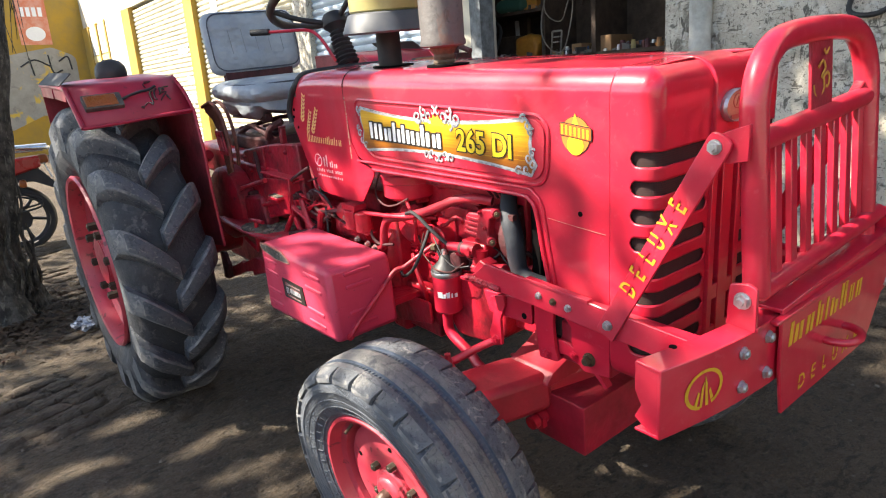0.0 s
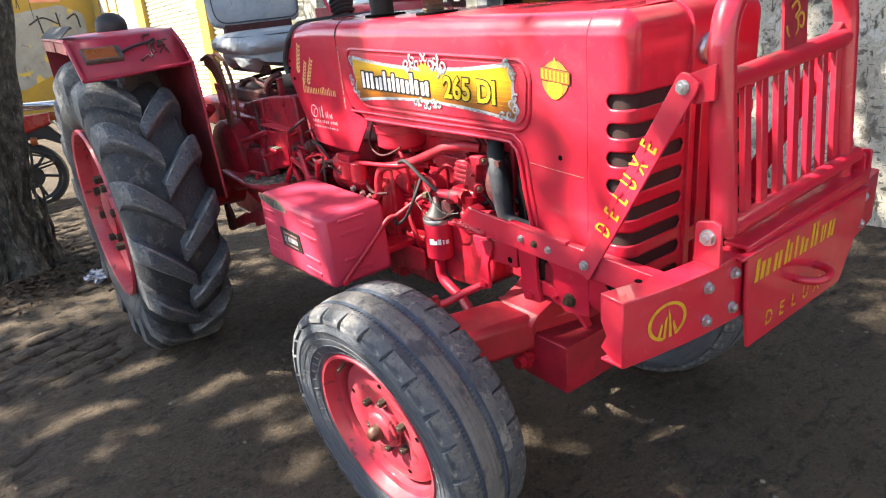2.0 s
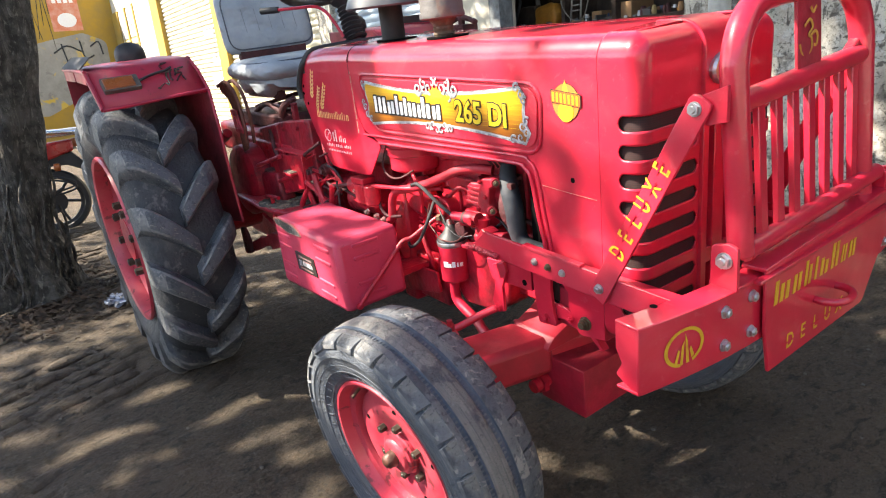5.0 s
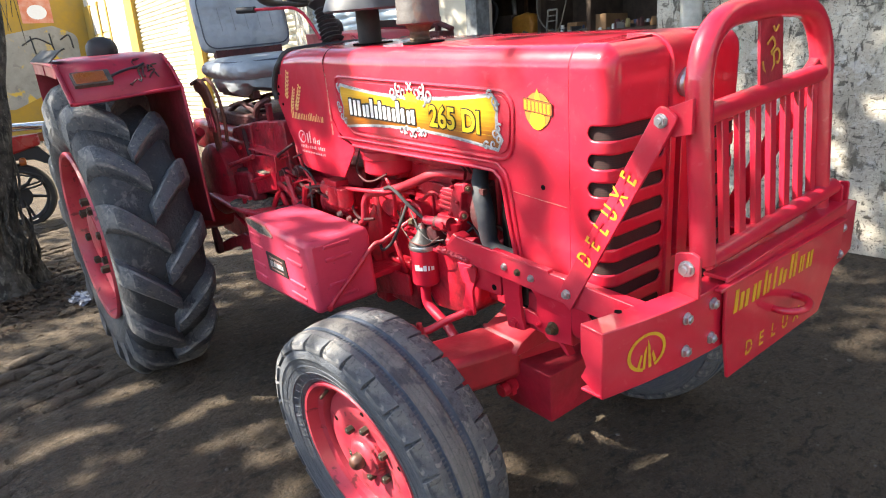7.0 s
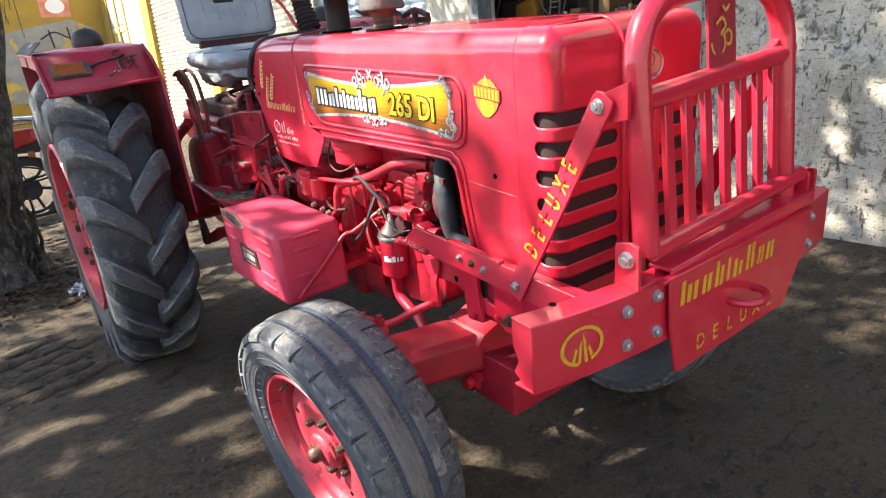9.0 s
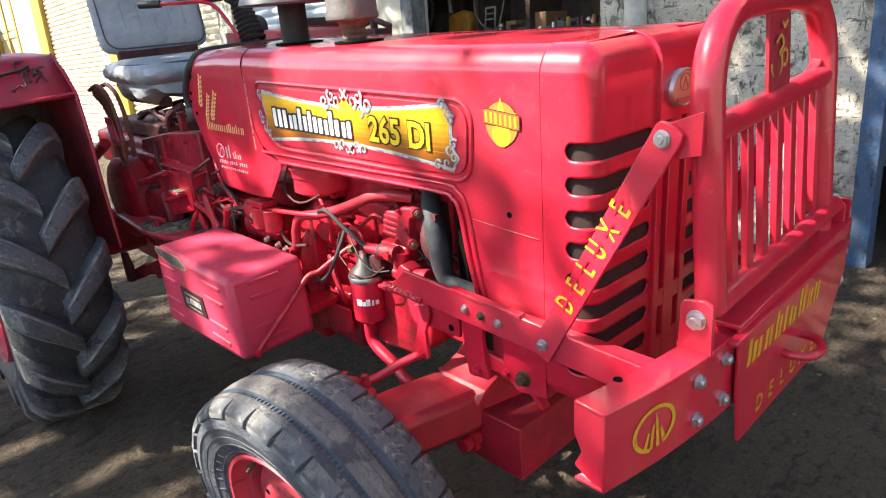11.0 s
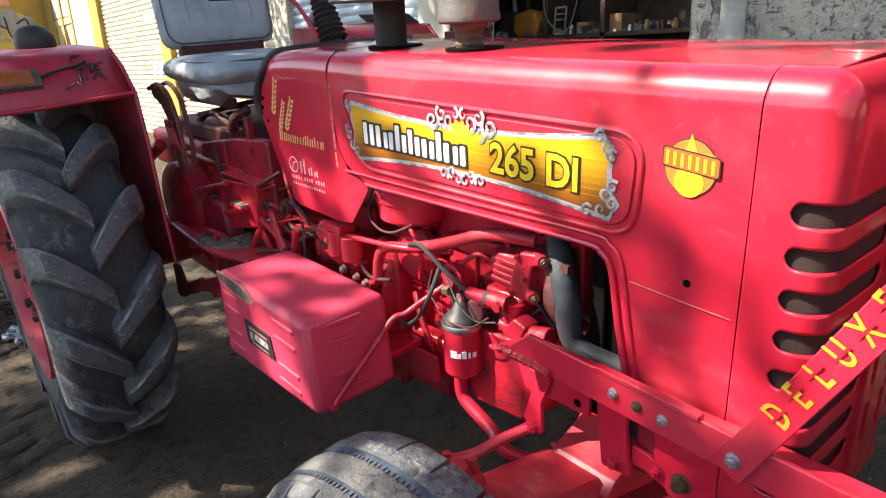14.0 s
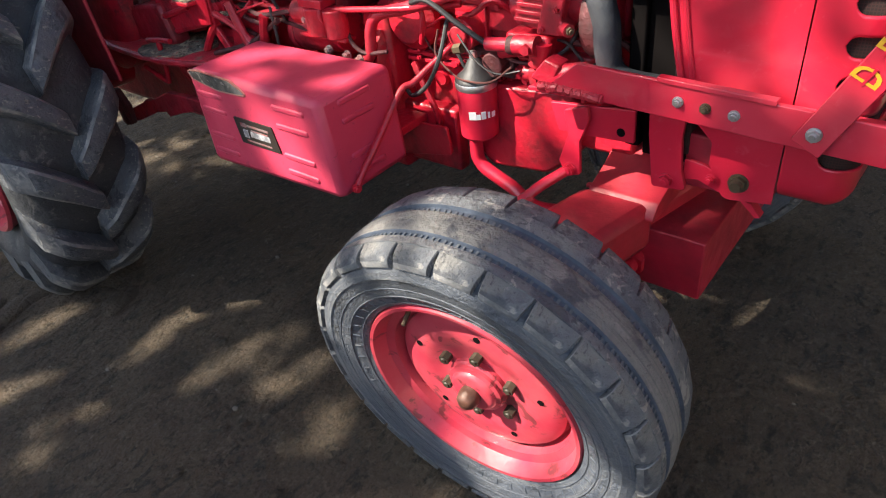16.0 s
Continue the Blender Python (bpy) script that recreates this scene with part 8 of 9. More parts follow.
def crown(n, seed):
    """Leaves in loose clumps over the parking place, with gaps between."""
    rnd = random.Random(seed)
    verts, faces = [], []
    clumps = []
    while len(clumps) < 250:
        x, y = rnd.uniform(-4.4, 6.4), rnd.uniform(-7.2, 2.2)
        if noise.noise((x * 0.55 + 3, y * 0.55, 1.7)) > -0.12:
            clumps.append((x, y, rnd.uniform(4.2, 6.6), rnd.uniform(0.25, 0.6)))
    for a, b, s in THICK:
        z = 5.0
        clumps += [(a + 3.75 + z * SUN_TO.x / SUN_TO.z, b + 0.52 + z * SUN_TO.y / SUN_TO.z, z, s * 0.6)] * 2
    for i in range(n):
        cx, cy, cz, s = clumps[rnd.randrange(len(clumps))]
        c = Vector((rnd.gauss(cx, s), rnd.gauss(cy, s), rnd.gauss(cz, s * 0.6)))
        d = Vector((rnd.uniform(-1, 1), rnd.uniform(-1, 1), rnd.uniform(-0.7, 0.3))).normalized()
        L, W = rnd.uniform(0.09, 0.15), rnd.uniform(0.035, 0.055)
        e = c + d * L * 0.5
        gx, gy = e.x - 3.75 - e.z * SUN_TO.x / SUN_TO.z, e.y - 0.52 - e.z * SUN_TO.y / SUN_TO.z
        if any(((gx - a) / ra) ** 2 + ((gy - b) / rb) ** 2 < 1 and rnd.random() < p for a, b, ra, rb, p in OPEN):
            continue
        if any(((gx - a) * math.cos(q) + (gy - b) * math.sin(q)) ** 2 / ra ** 2 + ((gy - b) * math.cos(q) - (gx - a) * math.sin(q)) ** 2 / rb ** 2 < 1 for a, b, ra, rb, q in ((a, b, ra, rb, radians(w)) for a, b, ra, rb, w in STREAKS)) and rnd.random() < 0.94:
            continue
        side = d.cross(Vector((rnd.uniform(-0.5, 0.5), rnd.uniform(-0.5, 0.5), 1))).normalized()
        b = len(verts)
        verts += [c, c + d * L * 0.45 + side * W, c + d * L, c + d * L * 0.45 - side * W]
        faces.append((b, b + 1, b + 2, b + 3))
    me = bpy.data.meshes.new("crown")
    me.from_pydata([tuple(v) for v in verts], [], faces)
    me.materials.append(LEAF)
    return me


cr_ = new("crown", crown(35000, 5))
cr_.parent = tree
tagged(cr_, "broad crown of small green leaves", kind="stuff")

CHROME = mat("bright_metal", (0.7, 0.71, 0.73), 0.2, metal=1.0, var=0.3, scale=30, dark=(0.4, 0.4, 0.4))
bike = thing("motorcycle", pose(-5.965, -0.677, ground_z(-5.965, -0.677), 0, 0, -96), "parked red and black motorcycle with silver tail rack", "motorcycle")
for x_ in (-0.62, 0.62):
    ty = part("wheel", move(lathe([(0.24, -0.03), (0.25, -0.045), (0.285, -0.045), (0.30, -0.025), (0.305, 0.0), (0.30, 0.025), (0.285, 0.045), (0.25, 0.045), (0.24, 0.03)], Matrix(), 40, closed=True), Matrix.Translation((x_, 0, 0.305)) @ Matrix.Rotation(radians(90), 4, "X")), BLACK, bike, "black tyre on a spoked alloy wheel")
    part("rim", move(lathe([(0.215, -0.022), (0.242, -0.03), (0.242, 0.03), (0.215, 0.022)], Matrix(), 40, closed=True), Matrix.Translation((x_, 0, 0.305)) @ Matrix.Rotation(radians(90), 4, "X")), BLACK, ty)
    for k in range(6):
        a = math.pi * k / 3
        part("spoke", tube([(x_ + 0.04 * math.cos(a), 0, 0.305 + 0.04 * math.sin(a)), (x_ + 0.225 * math.cos(a + 0.15), 0, 0.305 + 0.225 * math.sin(a + 0.15))], 0.014, 8, 1), BLACK, ty)
    part("hub", cyl((x_, -0.06, 0.305), (x_, 0.06, 0.305), 0.055, seg=20), STEEL, ty)
BIKERED = mat("motorcycle_red", (0.4, 0.02, 0.02), 0.25, var=0.3, scale=10, dark=(0.2, 0.01, 0.01), coat=0.5)
part("tank", cushion(-0.02, 0.42, -0.13, 0.13, 0.72, 0.96, 0.05, 0.02), BIKERED, bike)
part("seat", cushion(-0.62, 0.02, -0.12, 0.12, 0.72, 0.82, 0.04, 0.01), BLACK, bike)
part("tail_panel", slab(rounded([(-0.88, 0.76), (-0.88, 0.86), (-0.1, 0.82), (-0.05, 0.6), (-0.4, 0.6), (-0.66, 0.7)], 0.03), "y", -0.11, 0.11), BIKERED, bike, bevel=0.02)
part("rack_plate", slab(rounded([(-0.96, -0.09), (-0.5, -0.11), (-0.5, 0.11), (-0.96, 0.09)], 0.03), "z", 0.935, 0.96), STEEL, bike, bevel=0.004)
part("tail_rack", tube([(-0.42, 0.14, 0.78), (-0.52, 0.14, 0.9), (-0.62, 0.14, 0.95), (-0.94, 0.1, 0.925), (-0.955, 0.0, 0.92), (-0.94, -0.1, 0.925), (-0.62, -0.14, 0.95), (-0.52, -0.14, 0.9), (-0.42, -0.14, 0.78)], 0.017, 10, 5), CHROME, bike, "bright silver grab rail")
part("rack_bar", join(*(cyl((-0.92, y_, 0.905), (-0.6, y_, 0.905), 0.01, seg=8) for y_ in (-0.07, 0.0, 0.07))), CHROME, bike)
part("tail_lamp", cushion(-0.95, -0.86, -0.07, 0.07, 0.79, 0.86, 0.02, 0.006), LAMP, bike, "red tail lamp")
part("mudguard", slab(rounded([(-0.95, 0.55), (-0.97, 0.6), (-0.86, 0.74), (-0.6, 0.74), (-0.45, 0.64), (-0.6, 0.64), (-0.8, 0.63)], 0.02), "y", -0.07, 0.07), BLACK, bike, bevel=0.01)
part("plate", slab([(-0.955, 0.66), (-0.945, 0.65), (-0.905, 0.77), (-0.915, 0.78)], "y", -0.1, 0.1), WHITE, bike, "pale plate with plain bars")
part("saree_guard", join(*(tube([(-0.42, 0.17, z0 + 0.12), (-0.62, 0.2, z0 + 0.13), (-0.8, 0.2, z0 + 0.07), (-0.82, 0.2, z0 + 0.03), (-0.76, 0.2, z0), (-0.42, 0.17, z0 - 0.06)], 0.009, 8, 5) for z0 in (0.43, 0.40)), tube([(-0.45, 0.19, 0.34), (-0.72, 0.2, 0.44)], 0.012, 8, 1), cyl((-0.62, 0.05, 0.305), (-0.62, 0.075, 0.305), 0.105, seg=24)), BLACK, bike, "black tube guard beside the wheel")
part("indicator", cushion(-0.74, -0.68, 0.1, 0.2, 0.6, 0.66, 0.02, 0.006), LAMP, bike)
part("engine", join(cyl((0.05, -0.14, 0.38), (0.05, 0.14, 0.38), 0.13, seg=24), cyl((0.12, 0, 0.45), (0.22, 0, 0.66), 0.09, seg=20)), SOOT, bike)
part("frame_tube", join(tube([(0.62, 0, 0.305), (0.5, 0, 0.75), (0.45, 0, 0.95)], 0.025, 10, 4), tube([(0.45, 0, 0.85), (0.25, 0, 0.4), (-0.2, 0, 0.33), (-0.62, 0, 0.305)], 0.02, 10, 4), tube([(-0.2, 0, 0.33), (-0.45, 0.1, 0.66)], 0.014, 8, 1)), BLACK, bike)
pieces("shock", [cyl((-0.6, s_ * 0.12, 0.34), (-0.48, s_ * 0.12, 0.66), 0.022, seg=14) for s_ in (-1, 1)], BLACK, bike)
part("exhaust", tube([(0.2, 0.13, 0.35), (-0.1, 0.15, 0.25), (-0.35, 0.16, 0.3), (-0.6, 0.16, 0.42)], 0.035, 12, 5), CHROME, bike)
part("handlebar", tube([(0.38, -0.36, 1.04), (0.45, -0.2, 1.06), (0.47, 0, 1.0), (0.45, 0.2, 1.06), (0.38, 0.36, 1.04)], 0.013, 8, 5), BLACK, bike)
part("headlamp", lathe([(0.0, -0.06), (0.07, -0.04), (0.085, 0.03), (0.08, 0.045), (0.0, 0.05)], Matrix.Translation((0.56, 0, 0.92)) @ Matrix.Rotation(radians(90), 4, "Y"), 28), CHROME, bike)
part("stand", tube([(-0.05, 0.12, 0.33), (-0.12, 0.3, 0.02)], 0.013, 8, 1), BLACK, bike)

# poster and grey daubs on the side wall
POSTER = mat("orange_poster", (0.6, 0.16, 0.07), 0.6, var=0.6, scale=5, dark=(0.7, 0.5, 0.4))
DAUB = layers(mat("grey_cement_daub", (0.32, 0.31, 0.28), 0.9, var=0.7, scale=4, dark=(0.2, 0.195, 0.18)), ((2.2, 0.54, 0.6, 0.9, (0.6, 0.4, 0.05), ONE), (6.0, 0.6, 0.66, 0.7, (0.2, 0.19, 0.18), ONE)))
XW = -16.945
pst = tagged(part("poster", slab([(1.72, 2.68), (2.35, 2.68), (2.35, 3.75), (1.72, 3.75)], "x", XW, XW + 0.006), POSTER), "faded orange poster with a white picture on a yellow wall", "poster")
part("poster_picture", slab([(2.05 + 0.2 * math.cos(a), 2.92 + 0.16 * math.sin(a)) for a in (2 * math.pi * k / 20 for k in range(20))], "x", XW + 0.006, XW + 0.01), WHITE, pst)
for k in range(4):
    part("poster_bar", box(XW + 0.006, XW + 0.01, 1.82 + 0.12 * k, 1.9 + 0.12 * k, 3.3, 3.5), WHITE, pst)
daub = tagged(part("cement_patch", slab(rounded([(-3.2, 0.9), (1.2, 0.8), (1.9, 1.1), (2.4, 0.9), (2.75, 1.3), (2.78, 2.4), (2.3, 2.62), (1.6, 2.5), (0.6, 2.3), (-0.8, 2.2), (-2.0, 1.9), (-3.2, 2.05)], 0.2), "x", XW, XW + 0.004), DAUB), "grey cement patch on a yellow wall", "wall patch", kind="structure")
for pts in ([(1.6, 2.2), (1.9, 2.35), (2.2, 2.2)], [(1.8, 2.4), (1.85, 2.0)], [(2.2, 2.45), (2.25, 2.05), (2.45, 2.1)], [(2.4, 2.3), (2.6, 2.4), (2.65, 2.1)]):
    part("scrawl", tube([(XW + 0.005, y, z) for y, z in pts], 0.018, 6, 4), BLUEBLACK, daub)
door = tagged(part("door_1", box(-16.4, -14.7, WY + 0.02, WY + 0.08, -0.15, 3.0), DOORWOOD), "pale yellow double door with dark frame and cross battens", "door", kind="structure")
for x_ in (-16.35, -15.55, -14.75):
    part("door_frame", box(x_ - 0.05, x_ + 0.05, WY - 0.02, WY + 0.02, -0.15, 3.0), YELLOW, door)
part("door_rail", box(-16.3, -14.8, WY - 0.0, WY + 0.02, 2.2, 2.32), DOORWOOD, door)
part("door_light", box(-16.3, -14.8, WY + 0.005, WY + 0.02, 2.35, 2.95), PLASTER, door)
for a, b in (((-16.3, 0.4), (-15.6, 2.15)), ((-15.5, 2.15), (-14.8, 0.4))):
    part("batten", tube([(a[0], WY + 0.01, a[1]), (b[0], WY + 0.01, b[1])], 0.025, 6, 1), SOOT, door)

# shutter notes: faded blue bars of writing
FADEBLUE = mat("faded_blue_paint", (0.45, 0.5, 0.58), 0.7, var=0.8, scale=8, dark=(0.68, 0.66, 0.56))
for x_, z_, w_, h_, yy in ((-10.2, 1.95, 0.5, 0.13, WY + 0.055), (-10.0, 1.5, 0.4, 0.12, WY + 0.055), (-4.35, 2.15, 0.35, 0.18, WY + 0.055), (-4.2, 1.85, 0.25, 0.12, WY + 0.055), (-10.1, 1.15, 0.6, 0.2, WY + 0.055), (-8.6, 2.2, 0.25, 0.5, WY + 0.055)):
    sgn_ = tagged(part("painted_note", box(x_ - w_ / 2, x_ - w_ / 2 + w_ * 0.12, yy, yy + 0.004, z_, z_ + h_), FADEBLUE), "faded blue painted writing on a roller shutter", "sign")
    for k in range(1, 6):
        part("note_bar", box(x_ - w_ / 2 + w_ * 0.17 * k, x_ - w_ / 2 + w_ * (0.17 * k + 0.1), yy, yy + 0.004, z_ + h_ * 0.1 * (k % 3), z_ + h_ * (0.8 + 0.1 * (k % 2))), FADEBLUE, sgn_)

# plaster wall: white drain pipe, hanging pulley, hook, black hose loop
LIME = mat("limewashed_pipe", (0.55, 0.55, 0.5), 0.8, var=0.9, scale=9, dark=(0.3, 0.29, 0.25), bump=0.2)
tagged(part("drain_pipe", cyl((-0.965, WY - 0.04, -0.05), (-0.965, WY - 0.04, 3.6), 0.062, seg=20), LIME), "limewashed drain pipe on a plaster wall", "pipe")
pul = tagged(part("pulley", lathe([(0.025, -0.012), (0.03, -0.02), (0.075, -0.012), (0.08, -0.022), (0.1, -0.022), (0.105, -0.012), (0.1, 0.0), (0.105, 0.012), (0.1, 0.022), (0.08, 0.022), (0.075, 0.012), (0.03, 0.02), (0.025, 0.012)], Matrix.Translation((-0.60, WY - 0.03, 1.72)) @ Matrix.Rotation(radians(90), 4, "X"), 36, True), RUST), "old rusty pulley wheel hung on a plaster wall", "pulley")
part("pulley_spoke", join(*[cyl((-0.60, WY - 0.03, 1.72), (-0.60 + 0.08 * math.cos(a), WY - 0.03, 1.72 + 0.08 * math.sin(a)), 0.009, seg=8) for a in (0.4, 2.5, 4.6)]), RUST, pul)
tagged(part("wall_shelf", join(box(-0.42, 0.05, WY - 0.09, WY, 1.71, 1.735), box(-0.4, -0.3, WY - 0.08, WY - 0.02, 1.735, 1.8), box(-0.2, -0.08, WY - 0.07, WY - 0.02, 1.735, 1.79)), LIME), "small dusty shelf with odds and ends on a wall", "shelf")
tagged(part("rubber_loop", tube([(-0.02, WY - 0.03, 1.78), (-0.13, WY - 0.03, 1.73), (-0.15, WY - 0.03, 1.6), (-0.19, WY - 0.03, 1.47), (-0.11, WY - 0.03, 1.435), (-0.02, WY - 0.03, 1.46), (0.02, WY - 0.03, 1.56), (0.05, WY - 0.03, 1.72), (0.05, WY - 0.03, 1.8)], 0.013, 10, 6), BLACK), "black rubber belt loop hanging on a wall", "rubber belt")
tagged(part("door_post", box(-2.965, -2.84, WY - 0.04, WY + 0.1, -0.1, 3.0), POSTPAINT), "scuffed blue-grey wooden door post of a workshop", "door post", kind="structure")

# workshop contents
# old wood, its colour lowered to hold the workshop's shade
WOODD = mat("shaded_old_wood", (0.055, 0.034, 0.022), 0.8, var=0.8, scale=12, dark=(0.022, 0.015, 0.011), bump=0.3)
CARTON = mat("brown_carton", (0.3, 0.17, 0.08), 0.85, var=0.6, scale=10, dark=(0.2, 0.11, 0.06))
ORANGEP = mat("orange_plastic", (0.42, 0.17, 0.014), 0.5, var=0.7, scale=14, dark=(0.2, 0.08, 0.012), bump=0.3)
GREENCRATE = mat("green_plastic", (0.02, 0.06, 0.05), 0.6, var=0.7, scale=9, dark=(0.015, 0.03, 0.027))
GREENP = mat("dark_green_cloth", (0.02, 0.07, 0.05), 0.8)
SHEET = layers(mat("dirty_sheet", (0.3, 0.28, 0.24), 0.9, var=0.8, scale=7, dark=(0.13, 0.12, 0.1), bump=0.5), ((14.0, 0.55, 0.65, 0.8, (0.05, 0.045, 0.04), (1, 1, 0.3)),))
SHY = WY + 0.55
rack = tagged(part("rack", box(-3.9, -2.7, SHY, SHY + 0.4, 1.77, 1.795), WOODD), "dark wooden workshop rack full of parts", "rack")
for z_ in (1.4, 0.8):
    part("shelf_board", box(-3.9, -1.1, SHY, SHY + 0.4, z_ - 0.03, z_), WOODD, rack)
for x_ in (-3.88, -2.72, -2.2, -1.12):
    part("upright", box(x_ - 0.02, x_ + 0.02, SHY, SHY + 0.4, 0.15, 2.6 if x_ < -2 else 1.4), WOODD, rack)
part("rack_back", box(-3.9, -1.1, SHY + 0.4, SHY + 0.42, 0.8, 2.2), WOODD, rack)
rnd = random.Random(3)
PALEBOX = mat("grimy_pale_carton", (0.35, 0.28, 0.12), 0.85, var=0.8, scale=9, dark=(0.14, 0.1, 0.05))
for nm, x_, z_, w_, h_, m_, lb in (("carton", -3.35, 1.795, 0.14, 0.27, PALEBOX, "grimy pale yellow box on a workshop rack"), ("carton", -3.1, 1.795, 0.28, 0.26, PALEBOX, "grimy pale yellow box on a workshop rack"), ("carton", -2.92, 1.795, 0.16, 0.14, ORANGEP, "yellow-orange box on a workshop rack"),
                                   ("carton", -2.17, 1.4, 0.18, 0.12, CARTON, "brown carton on a workshop shelf"), ("carton", -2.42, 1.4, 0.1, 0.08, CARTON, "brown carton on a workshop shelf"), ("carton", -3.2, 1.4, 0.2, 0.2, WOODD, "dark wooden crate on a shelf"), ("carton", -1.5, 1.4, 0.22, 0.14, WOODD, "dark wooden crate on a shelf")):
    tagged(part(nm, move(box(-w_ / 2, w_ / 2, 0.02 if h_ < 0.25 else 0.16, 0.3, 0, h_), Matrix.Translation((x_, SHY + 0.04, z_)) @ Matrix.Rotation(radians(rnd.uniform(-6, 6)), 4, "Z")), m_, bevel=0.006), lb, "box")
tagged(part("cloth_roll", cushion(-3.27, -2.95, SHY - 0.02, SHY + 0.16, 1.8, 1.9, 0.05, 0.01), GREENP), "dark green cloth bundle on a rack", "cloth")
for k in range(18):
    x_ = -2.02 + 0.045 * (k % 8) + 0.02 * rnd.random() if k < 12 else -2.66 + 0.05 * (k - 12)
    h_, r_ = 0.03 + 0.04 * rnd.random(), 0.012 + 0.012 * rnd.random()
    tagged(part("can", lathe([(0.0, 0.0), (r_, 0.0), (r_, h_ * 0.72), (r_ * 0.8, h_ * 0.8), (r_ * 0.82, h_), (0.0, h_)], Matrix.Translation((x_, SHY + 0.05 + 0.06 * (k % 3), 1.4)), 14), (STEEL, SOOT, CARTON, PALEBOX, SOOT)[k % 5]), "small can on a workshop shelf", "can", "cans on the shelf")
bag = cushion(-3.06, -2.81, SHY + 0.0, SHY + 0.16, 1.4, 1.58, 0.03, 0.015)
for v in bag.verts:
    v.co += Vector((noise.noise(v.co * 14), 0.6 * noise.noise(v.co * 14 + Vector((5, 0, 0))), noise.noise(v.co * 12 + Vector((0, 7, 0))))) * 0.025 * min(1.0, (v.co.z - 1.4) * 12)
tagged(part("orange_bag", bag, ORANGEP), "crumpled orange bag on a workshop shelf", "bag")


def oddments(n, spots, seed):
    """Crumpled bits of metal, paper and plastic strewn over shelves."""
    rnd = random.Random(seed)
    verts, faces = [], []
    for k in range(n):
        x0, x1, y0, y1, z = spots[rnd.randrange(len(spots))]
        c = Vector((rnd.uniform(x0, x1), rnd.uniform(y0, y1), z))
        a, b, h, q = rnd.uniform(0.012, 0.05), rnd.uniform(0.008, 0.03), rnd.uniform(0.01, 0.06), rnd.uniform(0, 3.1)
        i = len(verts)
        for u, v in ((-1, -1), (1, -1), (1, 1), (-1, 1)):
            for w in (0, 1):
                p = Vector((u * a * rnd.uniform(0.6, 1.1), v * b * rnd.uniform(0.6, 1.1), w * h * rnd.uniform(0.6, 1.2)))
                verts.append(tuple(c + Matrix.Rotation(q, 3, "Z") @ p))
        for f in ((0, 2, 3, 1), (2, 4, 5, 3), (4, 6, 7, 5), (6, 0, 1, 7), (1, 3, 5, 7), (0, 6, 4, 2)):
            faces.append(tuple(i + t for t in f))
    me = bpy.data.meshes.new("oddments")
    me.from_pydata(verts, [], faces)
    return me


ODD = bpy.data.materials.new("mixed_oddments")
ODD.use_nodes = True
geo_ = ODD.node_tree.nodes.new("ShaderNodeNewGeometry")
ramp_ = ODD.node_tree.nodes.new("ShaderNodeValToRGB")
ramp_.color_ramp.interpolation = "CONSTANT"
for p_, c_ in ((0.15, (0.1, 0.07, 0.05)), (0.35, (0.03, 0.028, 0.028)), (0.5, (0.22, 0.2, 0.17)), (0.62, (0.05, 0.07, 0.14)), (0.7, (0.3, 0.13, 0.03)), (0.78, (0.12, 0.11, 0.1)), (0.92, (0.45, 0.44, 0.42))):
    e_ = ramp_.color_ramp.elements.new(p_)
    e_.color = (*c_, 1)
ramp_.color_ramp.elements[0].color = (0.02, 0.018, 0.017, 1)
ODD.node_tree.links.new(geo_.outputs["Random Per Island"], ramp_.inputs["Fac"])
ODD.node_tree.links.new(ramp_.outputs["Color"], ODD.node_tree.nodes["Principled BSDF"].inputs["Base Color"])
ODD.node_tree.nodes["Principled BSDF"].inputs["Roughness"].default_value = 0.6
odd_me = oddments(190, [(-3.6, -2.75, SHY + 0.0, SHY + 0.3, 1.4), (-2.7, -2.25, SHY + 0.02, SHY + 0.3, 1.4), (-2.18, -1.25, SHY + 0.02, SHY + 0.3, 1.4), (-3.6, -2.72, SHY, SHY + 0.25, 1.795)], 17)
odd_me.materials.append(ODD)
tagged(new("oddments", odd_me), "greasy oddments, papers and small parts on workshop shelves", "clutter", kind="stuff")
odd_me = oddments(110, [(0.0, 2.3, WY + 0.82, WY + 1.3, 1.22), (0.0, 2.3, WY + 0.82, WY + 1.3, 0.86)], 23)
odd_me.materials.append(ODD)
tagged(new("oddments", odd_me), "greasy oddments and small parts on a bench", "clutter", kind="stuff")
for k in range(14):
    x_ = -3.4 + 0.16 * k
    tagged(part("tool", tube([(x_, SHY + 0.385, 1.72 + 0.2 * rnd.random() + (0.25 if x_ > -2.6 else 0)), (x_ + 0.03 * rnd.uniform(-1, 1), SHY + 0.38, 1.55 + (0.25 if x_ > -2.6 else 0))], 0.01 + 0.012 * rnd.random(), 7, 2), (STEEL, RUST, WOODD)[k % 3]), "hand tool hung at the back of a rack", "tool", "tools on the rack")
hs = tagged(part("plastic_frame", frame_of(rounded([(-2.62, 1.405), (-2.52, 1.405), (-2.5, 1.59), (-2.6, 1.59)], 0.012), "y", SHY - 0.02, 0.008), SHEET), "pale plastic frame leaning on a workshop shelf", "frame")
for z_ in (1.5, 1.54):
    part("bar", box(-2.61, -2.51, SHY - 0.025, SHY - 0.015, z_, z_ + 0.01), SHEET, hs)
